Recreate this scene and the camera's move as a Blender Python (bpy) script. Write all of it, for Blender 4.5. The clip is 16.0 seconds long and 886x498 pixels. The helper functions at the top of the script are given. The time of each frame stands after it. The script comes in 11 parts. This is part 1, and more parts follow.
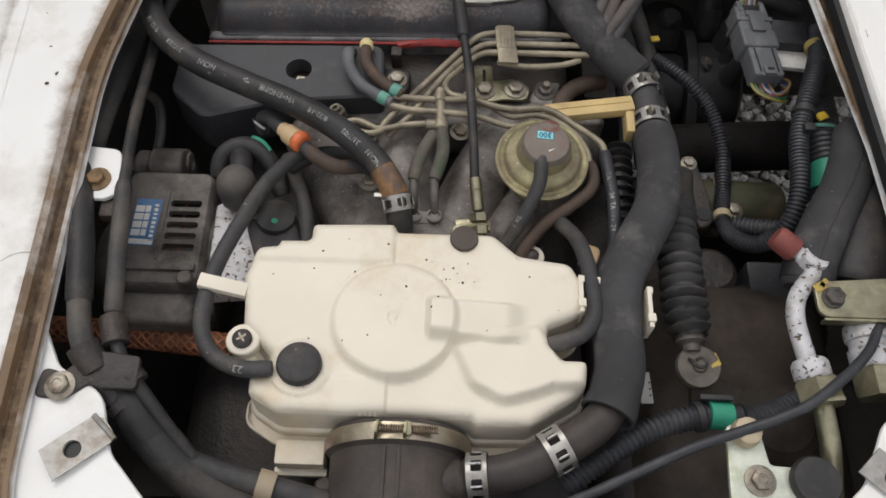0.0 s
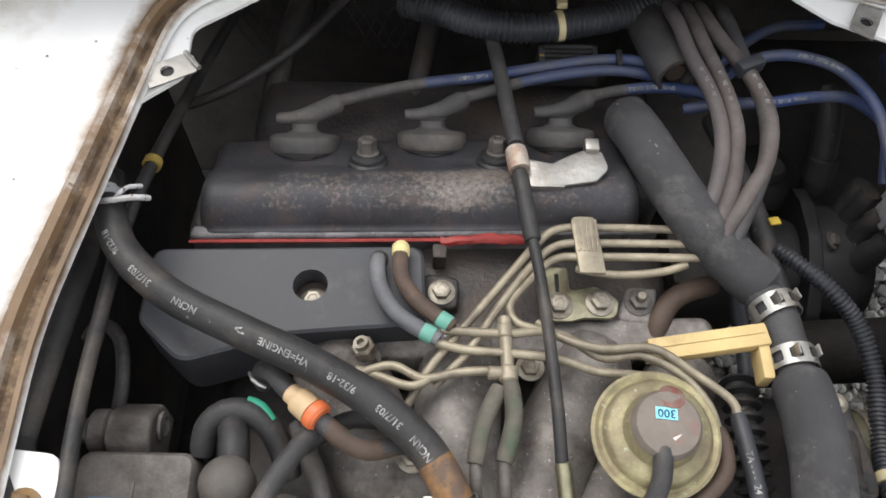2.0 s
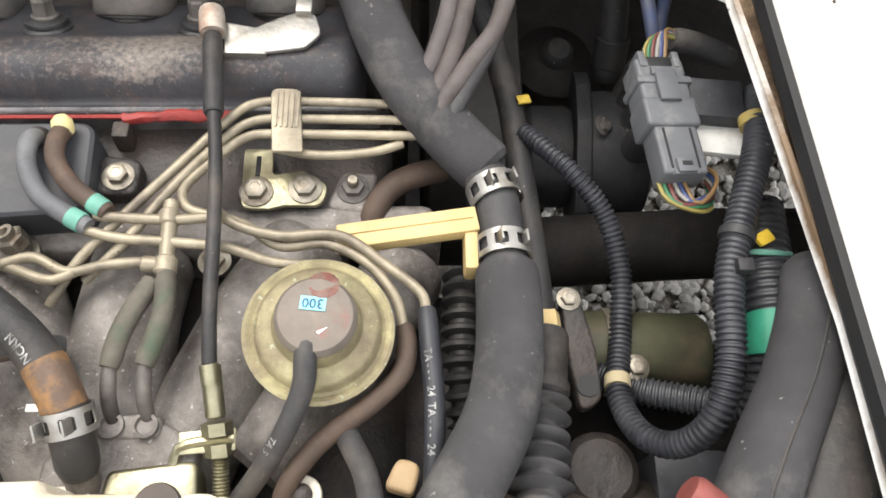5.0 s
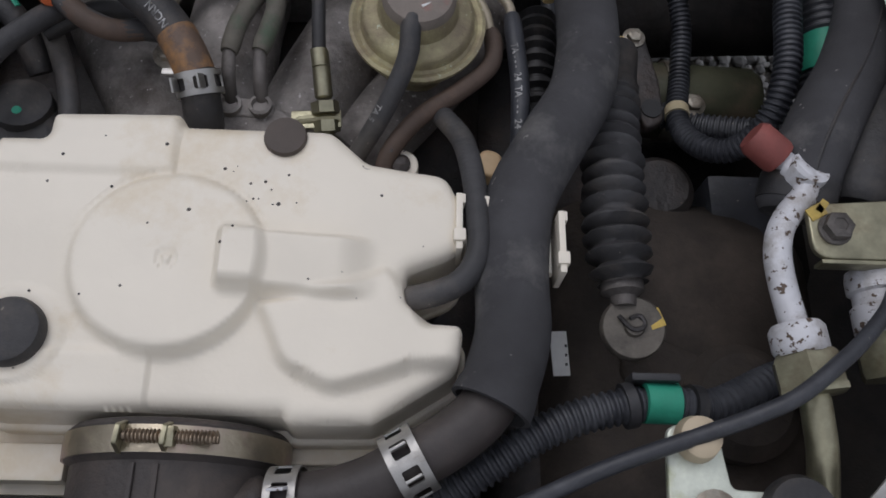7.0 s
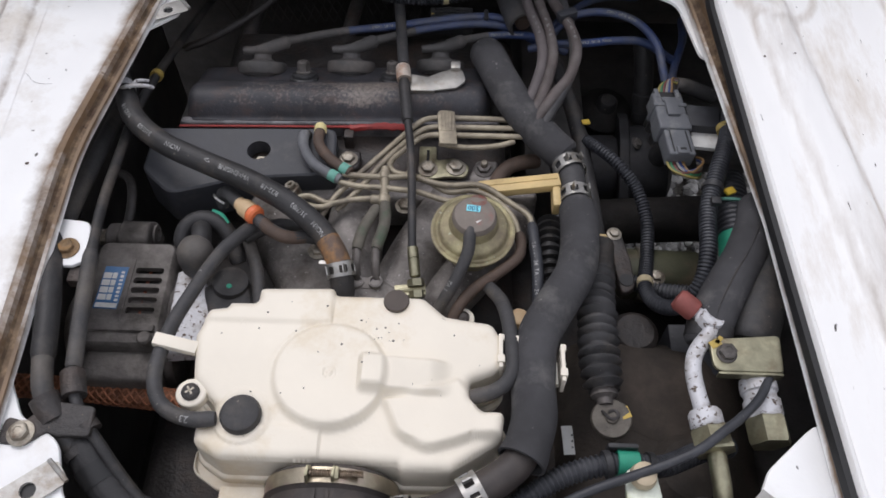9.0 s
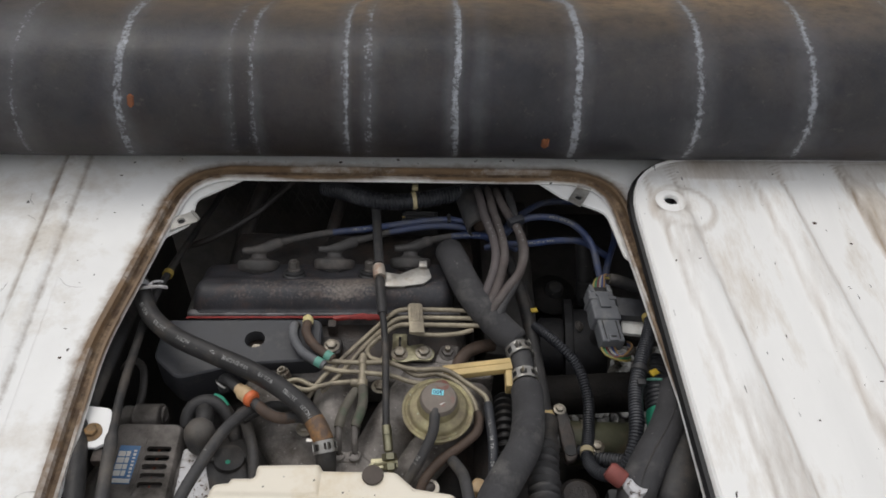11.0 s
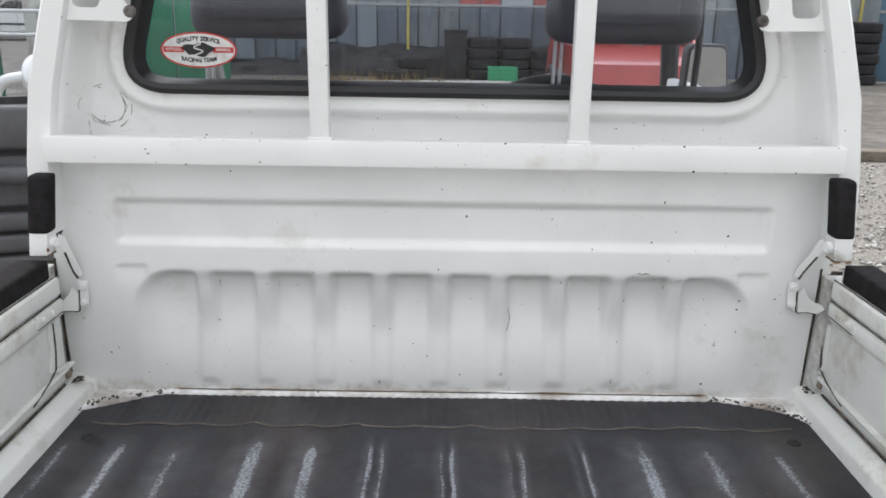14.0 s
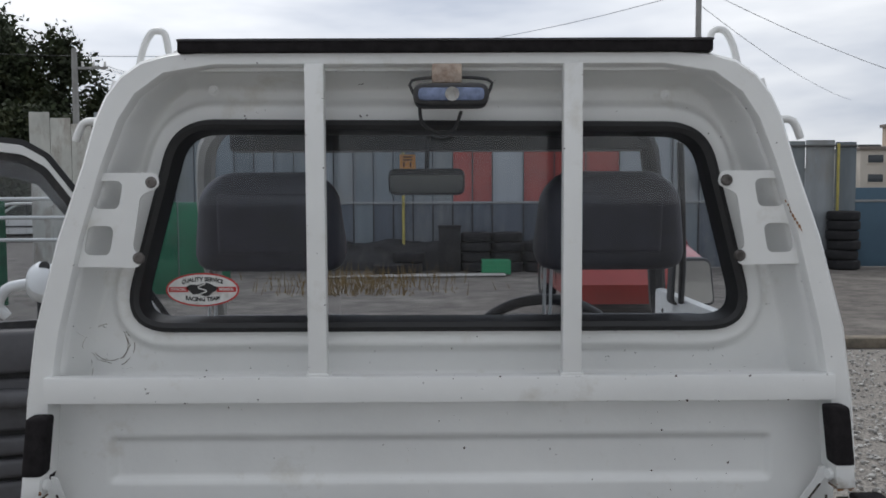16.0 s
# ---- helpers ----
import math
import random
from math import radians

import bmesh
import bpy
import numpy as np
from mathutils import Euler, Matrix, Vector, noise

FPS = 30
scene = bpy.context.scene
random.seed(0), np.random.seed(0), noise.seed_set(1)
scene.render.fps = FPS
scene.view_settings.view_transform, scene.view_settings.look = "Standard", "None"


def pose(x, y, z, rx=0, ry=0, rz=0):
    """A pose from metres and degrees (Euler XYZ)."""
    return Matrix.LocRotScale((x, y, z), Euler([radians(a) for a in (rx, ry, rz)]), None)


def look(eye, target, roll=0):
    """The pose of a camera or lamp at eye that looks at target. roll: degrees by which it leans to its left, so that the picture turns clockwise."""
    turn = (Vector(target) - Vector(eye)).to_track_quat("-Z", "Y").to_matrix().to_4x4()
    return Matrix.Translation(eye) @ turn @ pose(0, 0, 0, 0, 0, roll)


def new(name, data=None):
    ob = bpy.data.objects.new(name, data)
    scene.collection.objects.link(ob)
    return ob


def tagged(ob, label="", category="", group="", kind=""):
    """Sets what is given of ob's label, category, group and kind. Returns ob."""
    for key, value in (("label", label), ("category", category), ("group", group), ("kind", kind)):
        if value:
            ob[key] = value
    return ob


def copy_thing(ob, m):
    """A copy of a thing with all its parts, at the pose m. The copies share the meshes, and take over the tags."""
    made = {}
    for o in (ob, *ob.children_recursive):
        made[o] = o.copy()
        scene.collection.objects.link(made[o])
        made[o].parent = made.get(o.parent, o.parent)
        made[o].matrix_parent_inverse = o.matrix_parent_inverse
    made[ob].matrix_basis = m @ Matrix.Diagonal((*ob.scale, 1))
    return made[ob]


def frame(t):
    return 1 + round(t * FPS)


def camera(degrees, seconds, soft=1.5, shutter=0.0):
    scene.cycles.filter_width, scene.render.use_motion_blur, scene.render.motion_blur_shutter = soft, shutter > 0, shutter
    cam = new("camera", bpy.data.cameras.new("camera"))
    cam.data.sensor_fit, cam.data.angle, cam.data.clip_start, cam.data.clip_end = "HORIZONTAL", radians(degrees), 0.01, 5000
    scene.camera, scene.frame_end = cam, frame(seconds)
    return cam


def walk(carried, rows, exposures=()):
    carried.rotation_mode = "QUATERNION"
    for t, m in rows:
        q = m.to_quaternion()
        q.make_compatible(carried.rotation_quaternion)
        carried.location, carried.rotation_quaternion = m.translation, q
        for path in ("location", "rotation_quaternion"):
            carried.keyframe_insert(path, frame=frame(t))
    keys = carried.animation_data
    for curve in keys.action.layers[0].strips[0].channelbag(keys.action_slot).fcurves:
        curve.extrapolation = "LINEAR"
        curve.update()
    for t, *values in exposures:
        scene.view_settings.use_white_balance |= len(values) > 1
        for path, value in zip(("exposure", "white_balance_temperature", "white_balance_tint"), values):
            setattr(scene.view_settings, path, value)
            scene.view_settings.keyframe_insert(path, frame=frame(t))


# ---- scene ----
cam = camera(57.1, 16.0, soft=1.7)
PATH = [
    (0, (-0.07, 0.444, 1.059), (-0.069, 1.383, -0.707), 1.9),
    (0.5, (-0.083, 0.468, 1.025), (-0.09, 1.341, -0.775), 1.2),
    (1, (-0.095, 0.515, 1.011), (-0.105, 1.421, -0.772), 1.0),
    (1.5, (-0.111, 0.58, 1.001), (-0.108, 1.534, -0.757), 1.6),
    (2, (-0.11, 0.63, 0.989), (-0.095, 1.624, -0.746), 1.8),
    (2.5, (-0.107, 0.669, 0.973), (-0.055, 1.695, -0.743), 3.5),
    (3, (-0.076, 0.681, 0.974), (-0.024, 1.697, -0.748), 3.3),
    (3.5, (-0.02, 0.69, 0.964), (0.092, 1.717, -0.748), 6.0),
    (4, (0.004, 0.687, 0.957), (0.138, 1.695, -0.765), 7.1),
    (4.5, (0.014, 0.667, 0.942), (0.143, 1.616, -0.814), 7.3),
    (5, (0.021, 0.633, 0.93), (0.143, 1.494, -0.871), 7.9),
    (5.2, (0.024, 0.617, 0.925), (0.151, 1.444, -0.891), 8.5),
    (7.3, (-0.019, 0.507, 0.917), (0.064, 1.265, -0.933), 7.8),
    (7.5, (-0.024, 0.501, 0.934), (0.037, 1.299, -0.899), 6.0),
    (8, (-0.03, 0.475, 0.992), (-0.034, 1.402, -0.781), 1.5),
    (8.2, (-0.029, 0.469, 1.011), (-0.047, 1.441, -0.737), 0.8),
    (10.3, (-0.023, 0.327, 1.199), (0.011, 1.582, -0.358), 2.9),
    (10.5, (-0.025, 0.331, 1.2), (0.018, 1.616, -0.332), 3.1),
    (11, (-0.02, 0.372, 1.211), (0.019, 1.748, -0.24), 2.5),
    (11.5, (-0.01, 0.399, 1.247), (-0.019, 1.886, -0.091), 1.1),
    (12, (-0.009, 0.435, 1.263), (0.0, 2.037, 0.065), 1.5),
    (12.5, (-0.013, 0.455, 1.282), (0.005, 2.164, 0.242), 1.6),
    (13, (-0.016, 0.47, 1.307), (0.008, 2.256, 0.409), 1.5),
    (13.5, (-0.015, 0.477, 1.332), (0.003, 2.34, 0.603), 1.3),
    (14, (-0.012, 0.482, 1.352), (-0.006, 2.399, 0.782), 0.9),
    (14.5, (-0.017, 0.487, 1.379), (0.001, 2.442, 0.955), 1.3),
    (15, (-0.015, 0.483, 1.402), (-0.002, 2.457, 1.08), 1.2),
    (15.5, (-0.017, 0.475, 1.416), (0.003, 2.462, 1.19), 0.2),
    (16, (-0.011, 0.468, 1.43), (0.001, 2.464, 1.311), -0.25),
]
EXPOSURES = [(0, -0.57, 6700, 11), (1, -0.47, 6650, 11), (1.5, -0.38, 6600, 11), (2.0, 0.33, 6600, 10), (2.5, 0.8, 6700, 10), (3, 1.15, 6750, 10), (3.5, 1.12, 6800, 13), (4, 0.75, 6850, 10), (5.2, 0.85, 6850, 10), (5.7, 0.3, 6750, 10), (6.3, -0.2, 6450, 10), (7.3, -1.14, 6050, 16), (8.2, -0.30, 6050, 16), (10.3, -0.67, 6750, 12), (11.5, -0.6, 6550, 10), (12.0, 0.14, 6600, 10), (12.5, 0.70, 6650, 10), (13.0, 0.78, 6650, 10), (13.5, 0.55, 6560, 10), (14.0, 0.46, 6460, 10), (14.5, 0.30, 6300, 10), (15.0, 0.06, 6210, 10), (15.5, -0.10, 6280, 10), (16, -0.62, 6260, 10)]
walk(cam, [(t, look(eye, target, roll)) for t, eye, target, roll in PATH], EXPOSURES)

# ---- daylight: bright overcast ----
world = bpy.data.worlds.new("overcast")
scene.world = world
world.use_nodes = True
wn, wl = world.node_tree.nodes, world.node_tree.links
wn.clear()
w_out = wn.new("ShaderNodeOutputWorld")
w_bg = wn.new("ShaderNodeBackground")
w_sky = wn.new("ShaderNodeTexSky")
w_sky.sky_type = "NISHITA"
w_sky.sun_disc = False
w_sky.sun_elevation = radians(57)
w_sky.sun_rotation = radians(-33)
w_sky.dust_density = 3.0
w_mix = wn.new("ShaderNodeMix")
w_mix.data_type = "RGBA"
w_tc = wn.new("ShaderNodeTexCoord")
w_map = wn.new("ShaderNodeMapping")
w_map.inputs["Scale"].default_value = (1.0, 1.0, 4.5)
w_noise = wn.new("ShaderNodeTexNoise")
w_noise.inputs["Scale"].default_value = 2.6
w_noise.inputs["Detail"].default_value = 7.0
w_ramp = wn.new("ShaderNodeValToRGB")
w_ramp.color_ramp.elements[0].position = 0.33
w_ramp.color_ramp.elements[0].color = (7.4, 7.9, 8.9, 1)
w_ramp.color_ramp.elements[1].position = 0.66
w_ramp.color_ramp.elements[1].color = (14.6, 14.5, 14.3, 1)
w_mix.inputs["Factor"].default_value = 0.86
wl.new(w_tc.outputs["Generated"], w_map.inputs["Vector"])
wl.new(w_map.outputs["Vector"], w_noise.inputs["Vector"])
wl.new(w_noise.outputs["Fac"], w_ramp.inputs["Fac"])
wl.new(w_sky.outputs["Color"], w_mix.inputs["A"])
wl.new(w_ramp.outputs["Color"], w_mix.inputs["B"])
w_dot = wn.new("ShaderNodeVectorMath")
w_dot.operation = "DOT_PRODUCT"
w_dot.inputs[1].default_value = Vector((-0.24, 0.50, 0.83)).normalized()
w_glow = wn.new("ShaderNodeMapRange")
w_glow.inputs["From Min"].default_value, w_glow.inputs["From Max"].default_value = -0.2, 1.0
w_glow.inputs["To Min"].default_value, w_glow.inputs["To Max"].default_value = 0.88, 1.42
w_gain = wn.new("ShaderNodeVectorMath")
w_gain.operation = "SCALE"
wl.new(w_tc.outputs["Generated"], w_dot.inputs[0])
wl.new(w_dot.outputs["Value"], w_glow.inputs["Value"])
wl.new(w_mix.outputs["Result"], w_gain.inputs[0])
wl.new(w_glow.outputs["Result"], w_gain.inputs["Scale"])
wl.new(w_gain.outputs["Vector"], w_bg.inputs["Color"])
w_bg.inputs["Strength"].default_value = 0.1
wl.new(w_bg.outputs["Background"], w_out.inputs["Surface"])

sun_data = bpy.data.lights.new("sun", "SUN")
sun_data.energy = 1.3
sun_data.angle = radians(28)
sun_data.color = (1.0, 0.97, 0.92)
sun = new("sun", sun_data)
sun.matrix_world = look((-2.0, 3.9, 6.4), (0.0, 0.8, 0.6))


# ---- materials ----
def M(name, col, rough=0.5, metal=0.0, var=0.2, scale=30.0, bump=0.15, bscale=300.0, dirt=None, amount=0.4,
      dscale=12.0, specks=0.0, spec=0.5, coat=0.0, speck_col=(0.03, 0.022, 0.018), sscale=170.0, stretch=(1, 1, 1), rand=0.0, wear_shade=None, wear_mix=(2.0, 1.6), wear_scale=55.0, layers=None):
    """A surface with colour variation at two scales, dirt patches, small dark specks and fine relief."""
    m = bpy.data.materials.new(name)
    m.use_nodes = True
    n, l = m.node_tree.nodes, m.node_tree.links
    b = n["Principled BSDF"]
    b.inputs["Metallic"].default_value = metal
    b.inputs["Specular IOR Level"].default_value = spec
    b.inputs["Coat Weight"].default_value = coat
    tc = n.new("ShaderNodeTexCoord")
    mp = n.new("ShaderNodeMapping")
    mp.inputs["Scale"].default_value = stretch
    l.new(tc.outputs["Object"], mp.inputs["Vector"])

    def noise_tex(s, detail=4.0, rough_=0.6):
        t = n.new("ShaderNodeTexNoise")
        t.inputs["Scale"].default_value = s
        t.inputs["Detail"].default_value = detail
        t.inputs["Roughness"].default_value = rough_
        l.new(mp.outputs["Vector"], t.inputs["Vector"])
        return t

    def mix(f, a, c, blend="MIX"):
        x = n.new("ShaderNodeMix")
        x.data_type = "RGBA"
        x.blend_type = blend
        for key, v in (("Factor", f), ("A", a), ("B", c)):
            if hasattr(v, "is_linked"):
                l.new(v, x.inputs[key])
            else:
                x.inputs[key].default_value = v if key == "Factor" else (*v, 1)
        return x.outputs["Result"]

    def ramp(v, lo, hi):
        r = n.new("ShaderNodeMapRange")
        r.inputs["From Min"].default_value = lo
        r.inputs["From Max"].default_value = hi
        l.new(v, r.inputs["Value"])
        return r.outputs["Result"]

    base = noise_tex(scale)
    lo = tuple(c * (1 - var) for c in col)
    hi = tuple(min(1.0, c * (1 + var)) for c in col)
    c = mix(ramp(base.outputs["Fac"], 0.32, 0.68), lo, hi)
    fine = noise_tex(scale * 7, 3.0)
    c = mix(ramp(fine.outputs["Fac"], 0.3, 0.7), c, mix(0.75 * min(1, var * 1.2), c, lo), "MIX")
    if rand:
        oi = n.new("ShaderNodeObjectInfo")
        c = mix(ramp(oi.outputs["Random"], 0.0, 1.0), mix(rand, c, (0, 0, 0)), c)
    if dirt:
        d = noise_tex(dscale, 8.0, 0.68)
        c = mix(ramp(d.outputs["Fac"], 0.62 - 0.3 * amount, 0.82 - 0.2 * amount), c, dirt)
    if specks:
        s = noise_tex(sscale, 2.0)
        c = mix(ramp(s.outputs["Fac"], 0.76 - 0.08 * specks, 0.80 - 0.08 * specks), c, speck_col)
    if wear_shade:
        at = n.new("ShaderNodeAttribute")
        at.attribute_name = "wear_shade"
        wn_ = noise_tex(wear_scale, 8.0, 0.7)
        up = n.new("ShaderNodeMath")
        up.operation = "MULTIPLY_ADD"
        l.new(wn_.outputs["Fac"], up.inputs[0])
        up.inputs[1].default_value = -wear_mix[1]
        dbl = n.new("ShaderNodeMath")
        dbl.operation = "MULTIPLY"
        dbl.inputs[1].default_value = wear_mix[0]
        l.new(at.outputs["Fac"], dbl.inputs[0])
        l.new(dbl.outputs[0], up.inputs[2])
        up.use_clamp = True
        wv = noise_tex(18.0, 5.0)
        c = mix(up.outputs[0], c, mix(ramp(wv.outputs["Fac"], 0.3, 0.7), wear_shade, tuple(k * 0.45 for k in wear_shade)))
    if layers:
        c = layers(n, l, mp.outputs["Vector"], mix, ramp, noise_tex, c)
    l.new(c, b.inputs["Base Color"])
    rr = n.new("ShaderNodeMapRange")
    rr.inputs["To Min"].default_value = max(0.03, rough - 0.1)
    rr.inputs["To Max"].default_value = min(1.0, rough + 0.12)
    l.new(base.outputs["Fac"], rr.inputs["Value"])
    l.new(rr.outputs["Result"], b.inputs["Roughness"])
    if bump:
        bt = noise_tex(bscale, 3.0)
        bp = n.new("ShaderNodeBump")
        bp.inputs["Strength"].default_value = bump
        bp.inputs["Distance"].default_value = 0.6 / bscale
        l.new(bt.outputs["Fac"], bp.inputs["Height"])
        l.new(bp.outputs["Normal"], b.inputs["Normal"])
    return m


RUST = (0.12, 0.05, 0.022)
white_cab = M("white_cab_paint", (0.775, 0.78, 0.765), 0.38, var=0.04, scale=5, bump=0.03, bscale=60, dirt=(0.55, 0.52, 0.45), amount=0.12, dscale=6, specks=0.25, sscale=90, coat=0.2, wear_shade=(0.40, 0.33, 0.24))
white_bed = M("white_bed_paint", (0.85, 0.85, 0.84), 0.5, var=0.05, scale=9, bump=0.06, bscale=120, dirt=(0.56, 0.50, 0.42), amount=0.26, dscale=7, specks=0.5, sscale=110, wear_shade=(0.255, 0.165, 0.095))
white_gate = M("white_gate_paint", (0.70, 0.71, 0.68), 0.45, var=0.06, scale=8, bump=0.05, bscale=90, dirt=(0.40, 0.36, 0.28), amount=0.3, dscale=9, specks=0.3, sscale=80, wear_shade=(0.16, 0.12, 0.08))
grime_line = M("grime_line", (0.045, 0.038, 0.028), 0.85, var=0.6, scale=60, bump=0.4, bscale=260, dirt=(0.19, 0.165, 0.125), amount=0.45, dscale=34, specks=0.6, speck_col=(0.015, 0.011, 0.008), sscale=150)
seam_rust = M("rusty_seam", (0.27, 0.19, 0.12), 0.8, var=0.65, scale=70, bump=0.6, bscale=260, dirt=(0.07, 0.04, 0.024), amount=0.72, dscale=42, specks=0.8, speck_col=(0.03, 0.018, 0.012), sscale=150)
def mat_layers(n, l, vec, mix, ramp, noise_tex, c):
    """Chalky worn ribs, brown dust on the crest and rubbed grey patches of the bed mat."""
    def calc(op, a, b=None, clamp=False):
        k = n.new("ShaderNodeMath")
        k.operation = op
        k.use_clamp = clamp
        for i, v in enumerate((a, b)):
            if v is None:
                continue
            if hasattr(v, "is_linked"):
                l.new(v, k.inputs[i])
            else:
                k.inputs[i].default_value = v
        return k.outputs[0]

    def comb(x, stops):
        """Narrow peaks at places across the mat: (place, half width, strength)."""
        total = None
        for part_ in (stops[:9], stops[9:]):
            if not part_:
                continue
            r = n.new("ShaderNodeValToRGB")
            el = r.color_ramp.elements
            el[0].position, el[0].color = 0.0, (0, 0, 0, 1)
            el[1].position, el[1].color = 1.0, (0, 0, 0, 1)
            for x0, w, v in part_:
                for d, k in ((-w, 0.0), (0.0, v), (w, 0.0)):
                    e = el.new((x0 + d + 0.7) / 1.4)
                    e.color = (k, k, k, 1)
            l.new(x, r.inputs["Fac"])
            total = r.outputs["Color"] if total is None else calc("MAXIMUM", total, r.outputs["Color"])
        return total

    sep = n.new("ShaderNodeSeparateXYZ")
    l.new(vec, sep.inputs[0])
    X, Y, Z = sep.outputs
    wob = noise_tex(9.0, 2.0)
    xw = calc("ADD", X, calc("MULTIPLY", calc("SUBTRACT", wob.outputs["Fac"], 0.5), 0.012))
    pos = calc("DIVIDE", calc("ADD", xw, 0.7), 1.4)
    flat = comb(pos, FLAT_RIBS)
    roll = comb(pos, ROLL_RIBS)
    # central ribs stop short of the fold, the outer ones run on over it
    mid = ramp(calc("ABSOLUTE", calc("ADD", X, 0.08)), 0.26, 0.29)
    stop = calc("SUBTRACT", 1.410, calc("MULTIPLY", mid, 0.20))
    edge = noise_tex(14.0, 3.0)
    ye = calc("ADD", Y, calc("MULTIPLY", calc("SUBTRACT", edge.outputs["Fac"], 0.5), 0.10))
    on_flat = calc("MULTIPLY", ramp(calc("SUBTRACT", ye, stop), -0.015, 0.015), ramp(ye, 1.69, 1.63))
    on_roll = calc("MULTIPLY", ramp(ye, 1.325, 1.275), ramp(Z, 0.668, 0.69))
    streak = calc("MINIMUM", 1.0, calc("MULTIPLY", 1.35, calc("MAXIMUM", calc("MULTIPLY", calc("MULTIPLY", flat, 1.2), on_flat), calc("MULTIPLY", calc("MULTIPLY", roll, 1.26), on_roll))))
    blot = noise_tex(230.0, 4.0, 0.72)
    blot2 = noise_tex(16.0, 3.0)
    chalk = calc("SUBTRACT", calc("MULTIPLY", streak, 2.0), calc("ADD", calc("MULTIPLY", blot.outputs["Fac"], 3.1), calc("MULTIPLY", calc("SUBTRACT", blot2.outputs["Fac"], 0.5), 1.2)))
    haze = noise_tex(34.0, 5.0, 0.7)
    band = calc("MAXIMUM", calc("MULTIPLY", comb(pos, [(a - 0.25 * b, 1.75 * b, v) for a, b, v in FLAT_RIBS]), on_flat), calc("MULTIPLY", comb(pos, [(a, 1.9 * b, v) for a, b, v in ROLL_RIBS]), on_roll))
    faint = calc("MULTIPLY", calc("MINIMUM", calc("MULTIPLY", band, 1.25), 0.68), ramp(haze.outputs["Fac"], 0.22, 0.66))
    rub = calc("MULTIPLY", comb(pos, RUB_MARKS), ramp(calc("ABSOLUTE", calc("SUBTRACT", Y, 1.3370)), 0.014, 0.008))
    chalk = calc("MAXIMUM", chalk, calc("SUBTRACT", calc("MULTIPLY", rub, 2.4), calc("MULTIPLY", blot.outputs["Fac"], 1.3)))
    # brown dust on the crest
    cr = noise_tex(5.0, 8.0, 0.7)
    grain = noise_tex(60.0, 6.0, 0.7)
    lying = calc("MULTIPLY", calc("MULTIPLY", ramp(Z, 0.712, 0.752), ramp(Y, 1.050, 1.175)), ramp(calc("ABSOLUTE", calc("SUBTRACT", X, 0.06)), 0.62, 0.22))
    dust = calc("MULTIPLY", calc("MULTIPLY", lying, ramp(cr.outputs["Fac"], 0.20, 0.52)), ramp(grain.outputs["Fac"], 0.10, 0.56))
    c = mix(calc("MULTIPLY", dust, 1.15, True), c, (0.66, 0.47, 0.29))
    br = noise_tex(3.4, 7.0, 0.7)
    c = mix(calc("MULTIPLY", ramp(br.outputs["Fac"], 0.5, 0.72), 0.26), c, (0.17, 0.10, 0.062))
    low_dust = noise_tex(7.0, 7.0, 0.75)
    c = mix(calc("MULTIPLY", calc("MULTIPLY", ramp(Z, 0.735, 0.778), ramp(low_dust.outputs["Fac"], 0.42, 0.66)), 0.22), c, (0.34, 0.27, 0.20))
    mott = noise_tex(38.0, 9.0, 0.8)
    c = mix(calc("MULTIPLY", ramp(mott.outputs["Fac"], 0.52, 0.70), 0.55), c, (0.048, 0.045, 0.046))
    scuff = noise_tex(95.0, 6.0, 0.75)
    c = mix(calc("MULTIPLY", ramp(scuff.outputs["Fac"], 0.60, 0.76), 0.5), c, (0.27, 0.24, 0.215))
    c = mix(faint, c, (0.235, 0.235, 0.25))
    return mix(calc("MULTIPLY", chalk, 1.5, True), c, (0.58, 0.61, 0.66))


RUB_MARKS = [(-0.335, 0.016, 0.7), (-0.287, 0.018, 0.9), (-0.207, 0.024, 1.0), (-0.119, 0.013, 0.9), (-0.094, 0.011, 0.8), (0.003, 0.016, 0.9), (0.085, 0.012, 0.7)]
FLAT_RIBS = [(-0.607, 0.0232, 0.55), (-0.516, 0.0188, 0.72), (-0.424, 0.0230, 0.62), (-0.302, 0.0247, 0.85), (-0.212, 0.0203, 0.9), (-0.118, 0.0088, 0.85), (-0.1, 0.0088, 0.72), (-0.004, 0.0078, 0.7), (0.012, 0.0078, 0.9), (0.101, 0.0083, 0.75), (0.118, 0.0083, 0.85), (0.207, 0.0064, 0.55), (0.22, 0.0064, 0.95), (0.316, 0.0261, 0.8), (0.422, 0.0319, 0.6), (0.534, 0.0217, 0.7)]
ROLL_RIBS = [(-0.512, 0.01, 0.6), (-0.405, 0.013, 0.5), (-0.309, 0.009, 0.8), (-0.206, 0.0075, 0.6), (-0.188, 0.0075, 0.7), (-0.1, 0.0075, 0.75), (-0.079, 0.0075, 0.7), (0.0037, 0.0068, 0.95), (0.025, 0.0068, 0.4), (0.1197, 0.009, 0.85), (0.2355, 0.012, 0.65), (0.3444, 0.012, 0.62), (0.448, 0.013, 0.5), (0.545, 0.012, 0.5)]
mat_rubber = M("mat_rubber", (0.081, 0.081, 0.094), 0.38, var=0.35, scale=9, bump=0.16, bscale=260, dirt=(0.135, 0.120, 0.108), amount=0.34, dscale=3.2, spec=0.5, layers=mat_layers)
mat_worn_soft = M("worn_edge", (0.12, 0.10, 0.09), 0.7, var=0.3, scale=50, bump=0.3, bscale=300, dirt=(0.06, 0.05, 0.046), amount=0.9, dscale=26)
